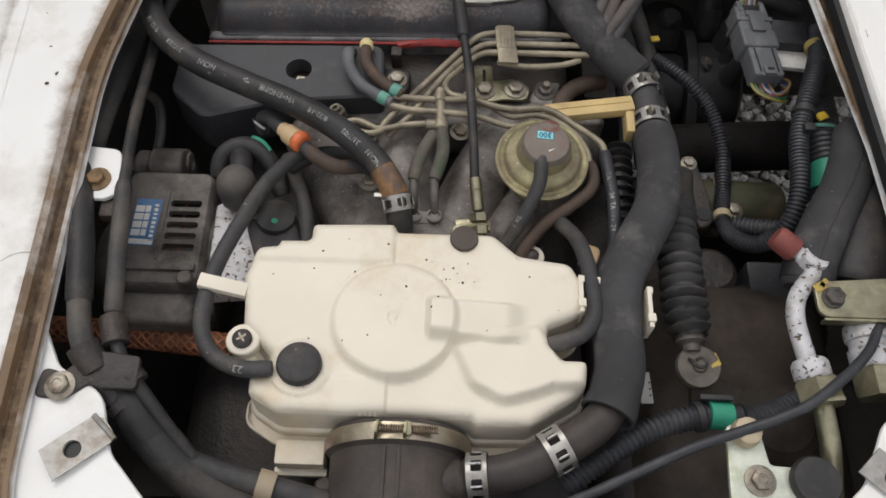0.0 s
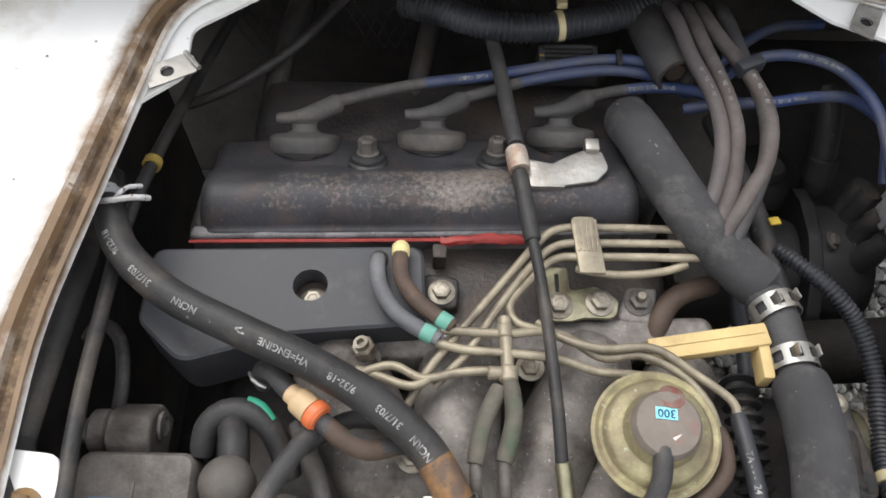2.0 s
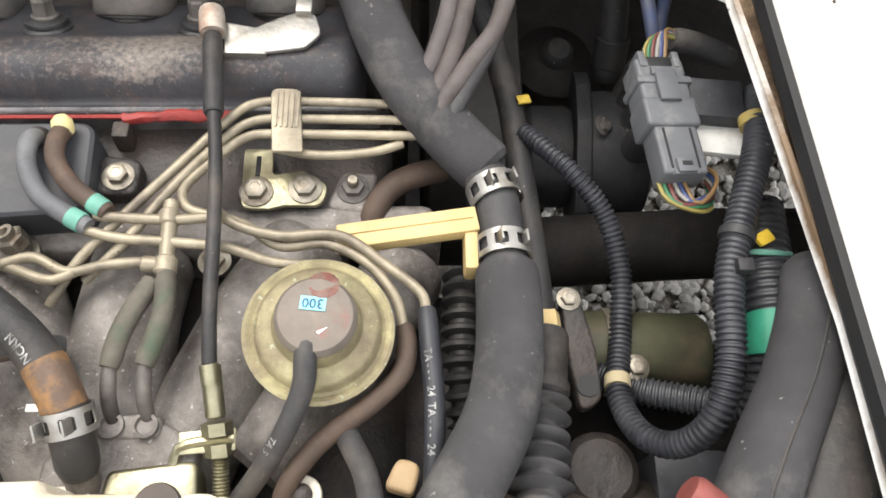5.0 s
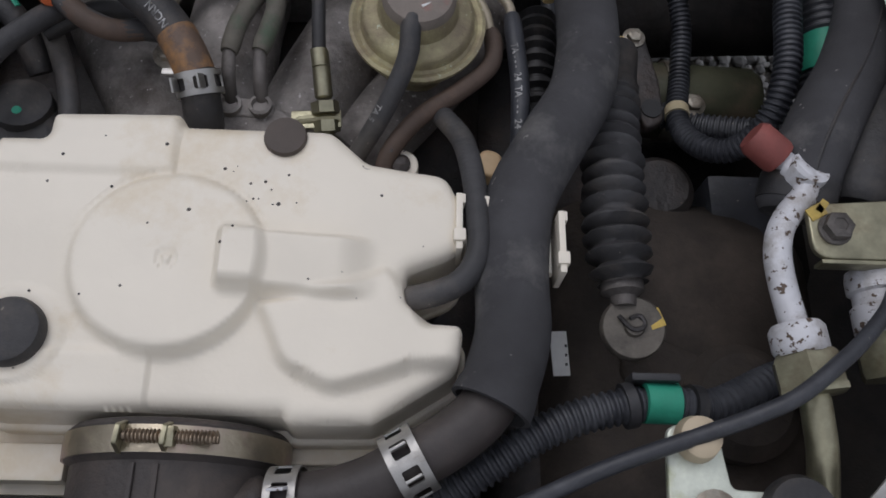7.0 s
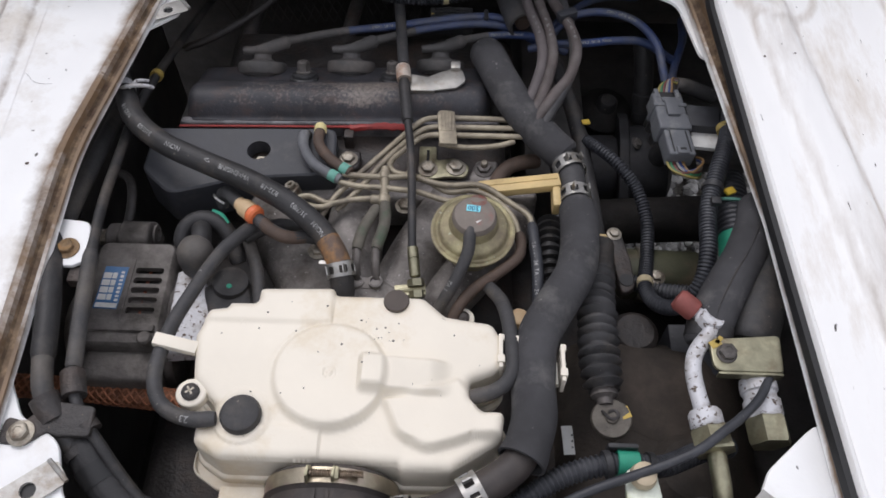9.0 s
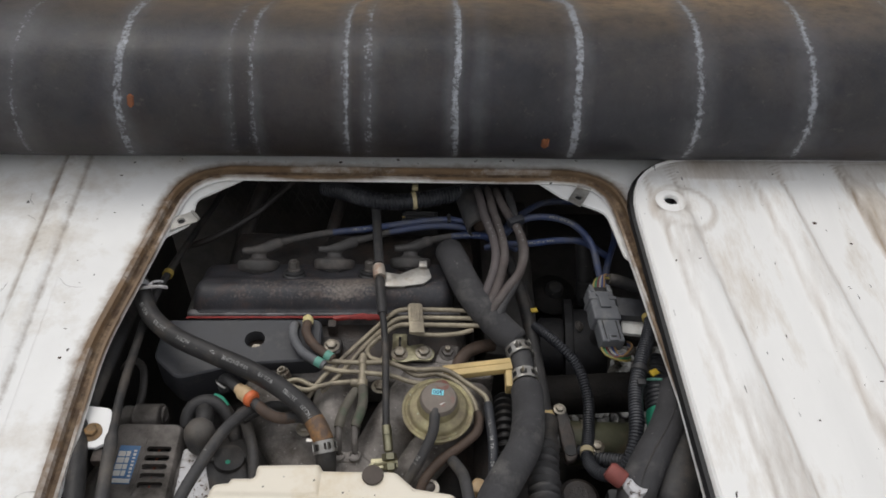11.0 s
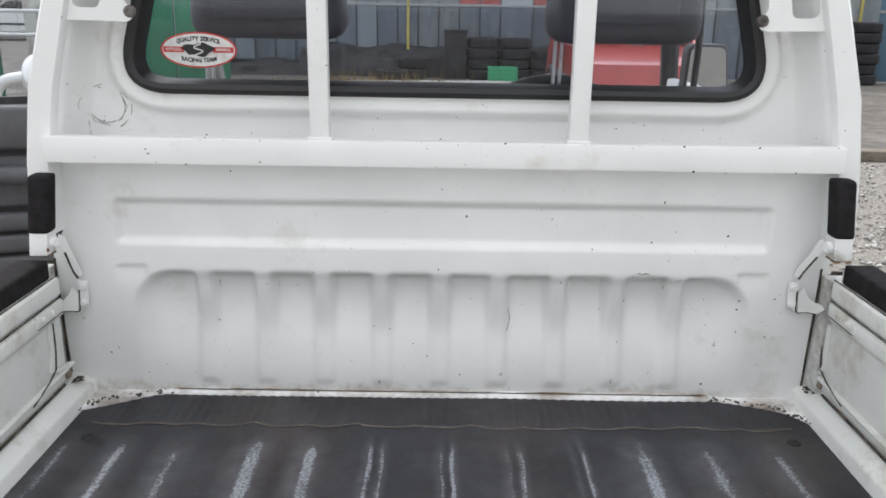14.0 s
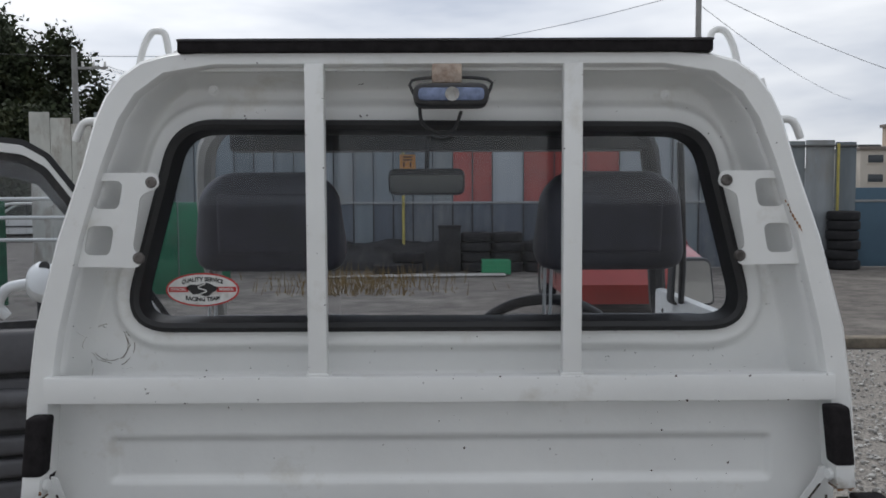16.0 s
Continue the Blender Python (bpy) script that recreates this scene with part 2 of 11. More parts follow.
black_foam = M("black_foam", (0.022, 0.02, 0.021), 0.95, var=0.35, scale=60, bump=0.5, bscale=420, spec=0.1)
black_trim = M("black_rubber_seal", (0.012, 0.012, 0.013), 0.5, var=0.2, scale=40, bump=0.05, bscale=200)
rubber_hose = M("rubber_hose", (0.055, 0.054, 0.056), 0.58, var=0.32, scale=32, bump=0.28, bscale=420, dirt=(0.125, 0.11, 0.095), amount=0.46, dscale=22, spec=0.4, specks=0.5, speck_col=(0.22, 0.20, 0.17), sscale=260)
rubber_dark = M("rubber_dark", (0.032, 0.031, 0.032), 0.54, var=0.38, scale=32, bump=0.28, bscale=420, dirt=(0.095, 0.08, 0.067), amount=0.42, dscale=24, spec=0.45, specks=0.45, speck_col=(0.18, 0.16, 0.13), sscale=260)
rubber_brown = M("rubber_brown", (0.085, 0.058, 0.044), 0.7, var=0.3, scale=45, bump=0.2, bscale=500, dirt=(0.16, 0.10, 0.07), amount=0.35, dscale=35)
rubber_foam = M("foam_sleeve", (0.062, 0.061, 0.064), 0.85, var=0.28, scale=22, bump=0.35, bscale=600, dirt=(0.145, 0.14, 0.135), amount=0.34, dscale=30, spec=0.2, specks=0.55, speck_col=(0.21, 0.20, 0.19), sscale=210)
conduit = M("conduit_plastic", (0.034, 0.036, 0.043), 0.48, var=0.3, scale=40, bump=0.15, dirt=(0.085, 0.088, 0.095), amount=0.38, dscale=20, specks=0.4, speck_col=(0.2, 0.18, 0.15), sscale=260)
plastic_black = M("black_plastic", (0.030, 0.030, 0.032), 0.5, var=0.3, scale=35, bump=0.15, bscale=260, dirt=(0.09, 0.08, 0.07), amount=0.25, dscale=22)
plastic_cover = M("timing_cover_plastic", (0.050, 0.052, 0.060), 0.55, var=0.18, scale=22, bump=0.1, bscale=260, dirt=(0.11, 0.105, 0.10), amount=0.2, dscale=20, specks=0.2)
cream = M("cream_plastic", (0.77, 0.71, 0.60), 0.42, var=0.05, scale=12, bump=0.04, bscale=120, dirt=(0.62, 0.50, 0.32), amount=0.3, dscale=13, specks=0.12, sscale=200, speck_col=(0.10, 0.07, 0.05), spec=0.45)
alloy = M("dirty_alloy", (0.26, 0.24, 0.225), 0.62, 0.45, var=0.4, scale=40, bump=0.5, bscale=420, dirt=(0.055, 0.045, 0.038), amount=0.58, dscale=26, specks=1.1, speck_col=(0.42, 0.40, 0.39), sscale=360)
alloy_dark = M("grimy_alloy", (0.17, 0.155, 0.145), 0.65, 0.4, var=0.35, scale=45, bump=0.4, bscale=420, dirt=(0.04, 0.035, 0.03), amount=0.55, dscale=30)
alloy_white = M("oxidised_alloy", (0.58, 0.58, 0.60), 0.6, 0.2, var=0.12, scale=40, bump=0.3, bscale=420, specks=2.0, sscale=330, speck_col=(0.10, 0.07, 0.05), dirt=(0.30, 0.27, 0.24), amount=0.45, dscale=70)
steel = M("zinc_steel", (0.40, 0.39, 0.37), 0.42, 0.85, var=0.25, scale=60, bump=0.15, bscale=400, dirt=(0.22, 0.18, 0.13), amount=0.3, dscale=50)
brass_zinc = M("yellow_zinc", (0.34, 0.32, 0.22), 0.36, 0.85, var=0.35, scale=60, bump=0.15, bscale=400, dirt=(0.18, 0.14, 0.09), amount=0.4, dscale=40)
egr_zinc = M("gold_passivated_steel", (0.38, 0.34, 0.20), 0.52, 0.35, var=0.4, scale=70, bump=0.3, bscale=420, dirt=(0.21, 0.165, 0.115), amount=0.62, dscale=44, specks=1.2, speck_col=(0.47, 0.48, 0.36), sscale=260)
pipe_tan = M("tan_coated_pipe", (0.35, 0.305, 0.225), 0.46, 0.3, var=0.28, scale=50, bump=0.15, bscale=400, dirt=(0.12, 0.10, 0.08), amount=0.48, dscale=34, specks=0.6, speck_col=(0.10, 0.07, 0.05), sscale=260)
bolt_metal = M("bolt_metal", (0.33, 0.30, 0.25), 0.45, 0.7, var=0.3, scale=120, bump=0.2, bscale=500, dirt=(0.12, 0.08, 0.05), amount=0.45, dscale=90)
engine_dark = M("engine_black_metal", (0.046, 0.042, 0.041), 0.52, 0.2, var=0.45, scale=32, bump=0.5, bscale=320, dirt=(0.085, 0.06, 0.047), amount=0.5, dscale=20, specks=0.4, speck_col=(0.16, 0.12, 0.09), sscale=240)
cover_black = M("valve_cover_paint", (0.036, 0.036, 0.042), 0.55, 0.05, var=0.4, scale=25, bump=0.22, bscale=520, dirt=(0.075, 0.052, 0.046), amount=0.40, dscale=70, specks=0.9, speck_col=(0.17, 0.14, 0.13), sscale=760, wear_shade=(0.30, 0.255, 0.225), wear_mix=(3.2, 3.4), wear_scale=330.0)
red_sealant = M("red_sealant", (0.30, 0.035, 0.03), 0.5, var=0.3, scale=80, bump=0.3)
orange_plastic = M("orange_plastic", (0.70, 0.17, 0.06), 0.45, var=0.15, scale=50, bump=0.1)
tan_plastic = M("tan_plastic", (0.60, 0.43, 0.25), 0.5, var=0.15, scale=50, bump=0.1)
yellow_plastic = M("yellow_plastic", (0.62, 0.46, 0.21), 0.5, var=0.12, scale=50, bump=0.1, dirt=(0.35, 0.24, 0.10), amount=0.3, dscale=45)
yellow_paint = M("yellow_mark", (0.75, 0.52, 0.05), 0.6, var=0.2, scale=90)
yellow_dull = M("dull_yellow_mark", (0.42, 0.30, 0.07), 0.6, var=0.35, scale=160, dirt=(0.15, 0.11, 0.06), amount=0.5, dscale=120)
teal_paint = M("teal_mark", (0.14, 0.36, 0.29), 0.6, var=0.2, scale=90)
green_tape = M("green_tape", (0.03, 0.30, 0.19), 0.5, var=0.2, scale=60, bump=0.15)
blue_wire = M("blue_wire", (0.030, 0.055, 0.16), 0.5, var=0.3, scale=60, bump=0.08, dirt=(0.085, 0.09, 0.11), amount=0.75, dscale=22)
cyan_label = M("cyan_label", (0.25, 0.75, 0.85), 0.5, var=0.08, scale=200, bump=0)
blue_label = M("blue_label", (0.06, 0.16, 0.33), 0.4, var=0.2, scale=80, bump=0.05)
print_white = M("white_print", (0.40, 0.40, 0.39), 0.7, var=0.4, scale=300, bump=0, dirt=(0.08, 0.08, 0.08), amount=0.75, dscale=260)
label_white = M("white_label", (0.66, 0.66, 0.64), 0.55, var=0.1, scale=80, bump=0, dirt=(0.40, 0.36, 0.30), amount=0.3, dscale=50)
grey_conn = M("grey_connector", (0.115, 0.12, 0.13), 0.5, var=0.12, scale=50, bump=0.1, dirt=(0.22, 0.22, 0.21), amount=0.25, dscale=60)
maroon_cap = M("maroon_cap", (0.22, 0.06, 0.05), 0.6, var=0.2, scale=90, bump=0.1)
print_black = M("black_print", (0.02, 0.02, 0.02), 0.6, var=0.1, scale=200, bump=0)


# ---- building helpers ----
ORIGIN = {}


def thing(name, label, category, at=(0, 0, 0), group="", kind=""):
    ob = new(name)
    ob.empty_display_size = 0.05
    ob.location = at
    ORIGIN[ob] = Vector(at)
    return tagged(ob, label, category, group, kind)


def part(name, bm, material, parent=None, label="", sharp=38):
    """Links a bmesh, built in world places, as one mesh object under a thing or part."""
    bmesh.ops.recalc_face_normals(bm, faces=bm.faces[:])
    me = bpy.data.meshes.new(name)
    bm.to_mesh(me)
    bm.free()
    me.polygons.foreach_set("use_smooth", [True] * len(me.polygons))
    me.set_sharp_from_angle(angle=radians(sharp))
    for m in (material if isinstance(material, (list, tuple)) else [material]):
        me.materials.append(m)
    ob = new(name, me)
    if parent:
        ob.parent = parent
        ob.matrix_parent_inverse = Matrix.Translation(-ORIGIN.get(parent, Vector()))
    if label:
        ob["label"] = label
    return ob


def wear_shade(ob, f):
    """Marks where a surface is dirty, worn or, on the latch web, shaded: f(place) from 0 to 1 at each corner of its
    mesh.
    """
    at = ob.data.attributes.new("wear_shade", "FLOAT", "POINT")
    at.data.foreach_set("value", [float(f(v.co)) for v in ob.data.vertices])
    return ob


def solo(name, bm, material, label, category, group="", kind="", sharp=38):
    return tagged(part(name, bm, material, None, "", sharp), label, category, group, kind)


def join(*bms):
    out = bms[0]
    for b in bms[1:]:
        me = bpy.data.meshes.new("tmp")
        b.to_mesh(me)
        b.free()
        out.from_mesh(me)
        bpy.data.meshes.remove(me)
    return out


def move(bm, m):
    bmesh.ops.transform(bm, matrix=m, verts=bm.verts[:])
    return bm


def box(lo, hi, bevel=0.0, seg=2):
    bm = bmesh.new()
    bmesh.ops.create_cube(bm, size=1.0)
    lo, hi = Vector(lo), Vector(hi)
    d = hi - lo
    move(bm, Matrix.Translation((lo + hi) / 2) @ Matrix.Diagonal((*d, 1)))
    if bevel:
        bmesh.ops.bevel(bm, geom=bm.edges[:], offset=min(bevel, min(d) * 0.45), segments=seg, profile=0.6, affect="EDGES")
    return bm


def obox(centre, size, rot=(0, 0, 0), bevel=0.0, seg=2):
    s = Vector(size) / 2
    return move(box(-s, s, bevel, seg), pose(*centre, *rot))


def turned(profile, centre=(0, 0, 0), axis=(0, 0, 1), n=28, cap=True):
    """A body of revolution: profile of (radius, height) about an axis."""
    bm = bmesh.new()
    rings = []
    for r, h in profile:
        if r < 1e-6:
            rings.append([bm.verts.new((0, 0, h))])
        else:
            rings.append([bm.verts.new((r * math.cos(2 * math.pi * i / n), r * math.sin(2 * math.pi * i / n), h)) for i in range(n)])
    for a, b in zip(rings, rings[1:]):
        for i in range(n):
            q = [a[i % len(a)], a[(i + 1) % len(a)], b[(i + 1) % len(b)], b[i % len(b)]]
            q = list(dict.fromkeys(q))
            if len(q) > 2:
                bm.faces.new(q)
    for ring_ in (rings[0], rings[-1]):
        if cap and len(ring_) > 2:
            bm.faces.new(ring_)
    return move(bm, Matrix.Translation(centre) @ Vector((0, 0, 1)).rotation_difference(Vector(axis)).to_matrix().to_4x4())


def rod(a, b, r, n=14, bevel=0.0):
    a, b = Vector(a), Vector(b)
    h = (b - a).length
    p = [(r - bevel, 0), (r, bevel), (r, h - bevel), (r - bevel, h)] if bevel else [(r, 0), (r, h)]
    return turned(p, a, b - a, n)


def hexbolt(centre, r, axis=(0, 0, 1), h=None, washer=1.45):
    h = h or r * 0.9
    w = turned([(r * washer, 0), (r * washer, r * 0.18), (r * 1.05, r * 0.3)], centre, axis, 20)
    hx = turned([(r, r * 0.2), (r, h), (r * 0.82, h * 1.12), (r * 0.5, h * 1.12), (r * 0.45, h * 1.04)], centre, axis, 6)
    return join(w, hx)


def smooth_path(pts, step=0.004):
    """Catmull-Rom through the points, evenly sampled."""
    P = [Vector(p) for p in pts]
    P = [P[0] * 2 - P[1]] + P + [P[-1] * 2 - P[-2]]
    raw = []
    for i in range(1, len(P) - 2):
        a, b, c, d = P[i - 1:i + 3]
        for k in range(16):
            t = k / 16
            raw.append(0.5 * (2 * b + (c - a) * t + (2 * a - 5 * b + 4 * c - d) * t * t + (3 * b - a - 3 * c + d) * t ** 3))
    raw.append(P[-2])
    out, left = [raw[0]], step
    for a, b in zip(raw, raw[1:]):
        seg = (b - a).length
        while seg >= left and seg > 0:
            a = a + (b - a) * (left / seg)
            out.append(a)
            seg, left = (b - a).length, step
        left -= seg
    if (out[-1] - raw[-1]).length > step * 0.3:
        out.append(raw[-1])
    else:
        out[-1] = raw[-1]
    return out


def tube_frames(path):
    frames, nrm = [], None
    for i, p in enumerate(path):
        t = (path[min(i + 1, len(path) - 1)] - path[max(i - 1, 0)]).normalized()
        if nrm is None:
            nrm = Vector((0, 0, 1)) - t * t.z
            nrm = nrm.normalized() if nrm.length > 0.1 else Vector((1, 0, 0))
        nrm = (nrm - t * nrm.dot(t)).normalized()
        frames.append((p, t, nrm, t.cross(nrm)))
    return frames


def tube(pts, r, n=12, step=0.004, ribs=None, r2=None, round_end=0.15):
    """A hose or cable along the points; ribs=(pitch, depth) makes it corrugated; r2: radius at the far end."""
    step = ribs[0] / 4 if ribs else step
    path = smooth_path(pts, step)
    fr = tube_frames(path)
    bm = bmesh.new()
    rings = []
    for i, (p, t, u, v) in enumerate(fr):
        rad = r + ((r2 - r) * i / (len(fr) - 1) if r2 else 0)
        if ribs:
            rad += ribs[1] * (0.5 if i % 4 in (0, 1) else -0.5)
        if i in (0, len(fr) - 1):
            rad *= 1 - round_end
        rings.append([bm.verts.new(p + (u * math.cos(a) + v * math.sin(a)) * rad) for a in (2 * math.pi * k / n for k in range(n))])
    for a, b in zip(rings, rings[1:]):
        for k in range(n):
            bm.faces.new((a[k], a[(k + 1) % n], b[(k + 1) % n], b[k]))
    bm.faces.new(rings[0])
    bm.faces.new(rings[-1])
    return bm


def along(pts, s, step=0.002):
    """The place and way at a share s of a path."""
    path = smooth_path(pts, step)
    i = max(1, min(len(path) - 2, int(s * (len(path) - 1))))
    return path[i], (path[i + 1] - path[i - 1]).normalized()


def band(pts, s, r, width, swell=0.0):
    """A ring round a hose at a share s of its path."""
    p, t = along(pts, s)
    w = width / 2
    return turned([(r * 0.8, -w), (r, -w), (r + swell, 0), (r, w), (r * 0.8, w)], p, t, 20)


def slab(outline, z0, z1, bevel=0.0, seg=3):
    """An upright plate with an outline in plan; its top edge rounded."""
    loops = [[(x, y, z0) for x, y in outline]]
    if bevel:
        for k in range(seg + 1):
            a = math.pi / 2 * k / seg
            loops.append([(x, y, z1 - bevel * (1 - math.sin(a))) for x, y in offset_loop(outline, -bevel * (1 - math.cos(a)))])
    else:
        loops.append([(x, y, z1) for x, y in outline])
    bm = loft(loops)
    bm.verts.ensure_lookup_table()
    n = len(outline)
    for o in (0, n * (len(loops) - 1)):
        vs = [bm.verts[o + i] for i in range(n)]
        ed = [bm.edges.get((vs[i - 1], vs[i])) for i in range(n)]
        bmesh.ops.triangle_fill(bm, use_beauty=True, use_dissolve=False, edges=[e for e in ed if e])
        bm.verts.ensure_lookup_table()
    return bm


def rounded(corners, n=6):
    """A closed outline from (x, y, radius) corners."""
    out = []
    k = len(corners)
    for i in range(k):
        a, b, c = (Vector(corners[(i + j) % k][:2]) for j in (-1, 0, 1))
        r = corners[i][2]
        u, v = (a - b).normalized(), (c - b).normalized()
        if r <= 0:
            out.append((b.x, b.y))
            continue
        ang = u.angle(v)
        d = min(r / math.tan(ang / 2), (a - b).length * 0.48, (c - b).length * 0.48)
        p, q = b + u * d, b + v * d
        for j in range(n + 1):
            t = j / n
            w = p * (1 - t) ** 2 + b * 2 * t * (1 - t) + q * t * t
            out.append((w.x, w.y))
    return out


def dense(loop, step=0.012):
    """The same outline with points at short steps."""
    out = []
    for i in range(len(loop)):
        a, b = Vector(loop[i - 1]), Vector(loop[i])
        k = max(1, round((b - a).length / step))
        out += [tuple(a.lerp(b, (j + 1) / k)) for j in range(k)]
    return out


def offset_loop(loop, d):
    """The outline moved outwards by d (anticlockwise loops)."""
    out, k = [], len(loop)
    area = sum(loop[i][0] * loop[(i + 1) % k][1] - loop[(i + 1) % k][0] * loop[i][1] for i in range(k))
    sgn = 1 if area > 0 else -1
    for i in range(k):
        a, b, c = Vector(loop[i - 1]), Vector(loop[i]), Vector(loop[(i + 1) % k])
        u, v = (b - a), (c - b)
        u = u.normalized() if u.length > 1e-7 else v.normalized()
        v = v.normalized() if v.length > 1e-7 else u
        n = Vector((u.y + v.y, -u.x - v.x))
        n = n.normalized() / max(0.5, math.sqrt(max(0.0, (1 + u.dot(v)) / 2))) if n.length > 1e-6 else Vector((u.y, -u.x))
        out.append((b.x + n.x * d * sgn, b.y + n.y * d * sgn))
    return out


def sheet(outer, holes, z):
    """A flat sheet with openings."""
    bm = bmesh.new()
    edges = []
    for loop in (outer, *holes):
        vs = [bm.verts.new((x, y, z)) for x, y in loop]
        edges += [bm.edges.new((vs[i], vs[(i + 1) % len(vs)])) for i in range(len(vs))]
    bmesh.ops.triangle_fill(bm, use_beauty=True, use_dissolve=False, edges=edges)
    return bm


def thicken(bm, t):
    """Gives a sheet its thickness, downwards along its normals."""
    bmesh.ops.solidify(bm, geom=bm.faces[:], thickness=t)
    return bm


def loft(loops, closed=True):
    """Skin between loops of equal length (places in space)."""
    bm = bmesh.new()
    rings = [[bm.verts.new(p) for p in lp] for lp in loops]
    k = len(rings[0])
    for a, b in zip(rings, rings[1:]):
        for i in range(k if closed else k - 1):
            bm.faces.new((a[i], a[(i + 1) % k], b[(i + 1) % k], b[i]))
    return bm


def letters(text, size, bold=0.018):
    """Flat mesh of lettering in Blender's own font, centred on the origin in its xy plane."""
    cu = bpy.data.curves.new("letters", "FONT")
    cu.body, cu.size, cu.align_x, cu.align_y = text, size, "CENTER", "CENTER"
    cu.resolution_u = 2
    cu.offset = size * bold
    ob = bpy.data.objects.new("letters", cu)
    scene.collection.objects.link(ob)
    me = bpy.data.meshes.new_from_object(ob.evaluated_get(bpy.context.evaluated_depsgraph_get()))
    bm = bmesh.new()
    bm.from_mesh(me)
    bpy.data.objects.remove(ob)
    bpy.data.curves.remove(cu)
    bpy.data.meshes.remove(me)
    return bm


def hose_print(pts, r, s, text, size, turn=0.0, flip=False):
    """Lettering wrapped on a hose at a share s of its path; turn: degrees round from the top."""
    path = smooth_path(pts, 0.002)
    fr = tube_frames(path)
    bm = letters(text, size)
    i0 = s * (len(path) - 1)
    for v in bm.verts:
        x, y = (-v.co.x, -v.co.y) if flip else (v.co.x, v.co.y)
        f = max(0.0, min(len(path) - 1.001, i0 + x / 0.002))
        i = int(f)
        p, t, u, w = fr[i]
        p = p.lerp(fr[i + 1][0], f - i)
        up = Vector((0, 0, 1)) - t * t.z
        up.normalize()
        side = up.cross(t)
        a = y / r + radians(turn)
        v.co = p + (up * math.cos(a) + side * math.sin(a)) * (r + 0.00035)
    return bm


# ---- ground ----
BED = 0.66
yard_ground = M("packed_dirt", (0.125, 0.112, 0.100), 0.92, var=0.5, scale=3.5, bump=0.8, bscale=18, dirt=(0.22, 0.205, 0.18), amount=0.45, dscale=1.3, specks=0.9, speck_col=(0.05, 0.044, 0.038), sscale=9)
gravel_ground = M("gravel_bed", (0.20, 0.185, 0.165), 0.95, var=0.8, scale=48, bump=1.0, bscale=60, dirt=(0.40, 0.37, 0.33), amount=0.62, dscale=70)
gbm = bmesh.new()
bmesh.ops.create_grid(gbm, x_segments=24, y_segments=24, size=300)
solo("ground", gbm, yard_ground, "packed dirt yard with pale dusty patches", "ground", kind="structure")
gbm = bmesh.new()
bmesh.ops.create_grid(gbm, x_segments=60, y_segments=40, size=1)
for v in gbm.verts:
    v.co = Vector((v.co.x * 14, -9.0 + (v.co.y + 1) * 8.5, 0.012 + 0.012 * noise.noise(v.co * 9)))
solo("gravel_apron", gbm, gravel_ground, "grey crushed stone gravel round the truck", "gravel", kind="structure")

# ---- bed floor with its engine opening ----
HATCH = dense(rounded([(-0.283, 0.467, 0.07), (0.205, 0.467, 0.07), (0.1965, 0.735, 0.15), (0.1685, 1.0065, 0.062), (-0.264, 0.9985, 0.06), (-0.2955, 0.775, 0.30)], 10), 0.008)
truck_bed = thing("truck_bed", "white painted steel load bed, scratched and dirty, with open engine hatch", "truck bed", (0, 0.8, BED))
floor_outline = [(-0.66, -0.17), (0.66, -0.17), (0.66, 1.86), (-0.66, 1.86)]
fl = sheet(floor_outline, [offset_loop(HATCH, 0.006)], BED)
part("bed_floor", fl, white_bed, truck_bed)


def ring(loop, z):
    return [(x, y, z) for x, y in loop]


# rolled lip, rusty gutter and inner flange of the opening
stain = loft([ring(offset_loop(HATCH, d), BED + 0.0004) for d in (0.0058, 0.008, 0.011, 0.015, 0.021, 0.030)])
stain_n = len(HATCH)
st_ob = part("rim_stain", stain, white_bed, truck_bed, "brown rust staining round the hatch")
st_at = st_ob.data.attributes.new("wear_shade", "FLOAT", "POINT")
st_at.data.foreach_set("value", [(0.95, 0.80, 0.62, 0.46, 0.32, 0.0)[i // stain_n] * (0.85 + 0.45 * noise.noise(Vector(HATCH[i % stain_n] + (0.0,)) * 9)) for i in range(len(st_ob.data.vertices))])
lip = part("hatch_lip", loft([ring(offset_loop(HATCH, 0.0062), BED), ring(offset_loop(HATCH, 0.003), BED + 0.0022), ring(offset_loop(HATCH, 0.0005), BED + 0.0012), ring(offset_loop(HATCH, -0.0005), BED - 0.003)]), white_bed, truck_bed)
wear_shade(lip, lambda p: 0.92 + 0.30 * noise.noise(p * 11))
part("hatch_gutter", loft([ring(offset_loop(HATCH, -0.0004), BED - 0.0028), ring(offset_loop(HATCH, -0.0018), BED - 0.0050), ring(offset_loop(HATCH, -0.0058), BED - 0.0050), ring(offset_loop(HATCH, -0.0070), BED - 0.002)]), seam_rust, truck_bed, "rust-stained sealing gutter")
flange = part("hatch_flange", loft([ring(offset_loop(HATCH, -0.0069), BED - 0.0021), ring(offset_loop(HATCH, -0.0082), BED + 0.0004), ring(offset_loop(HATCH, -0.0104), BED - 0.0002), ring(offset_loop(HATCH, -0.0114), BED - 0.0050), ring(offset_loop(HATCH, -0.0095), BED - 0.0055)]), white_bed, truck_bed)
wear_shade(flange, lambda p: (0.35 if p.z < BED - 0.0035 else 0.92) + 0.35 * noise.noise(p * 11 + Vector((3, 0, 0))))
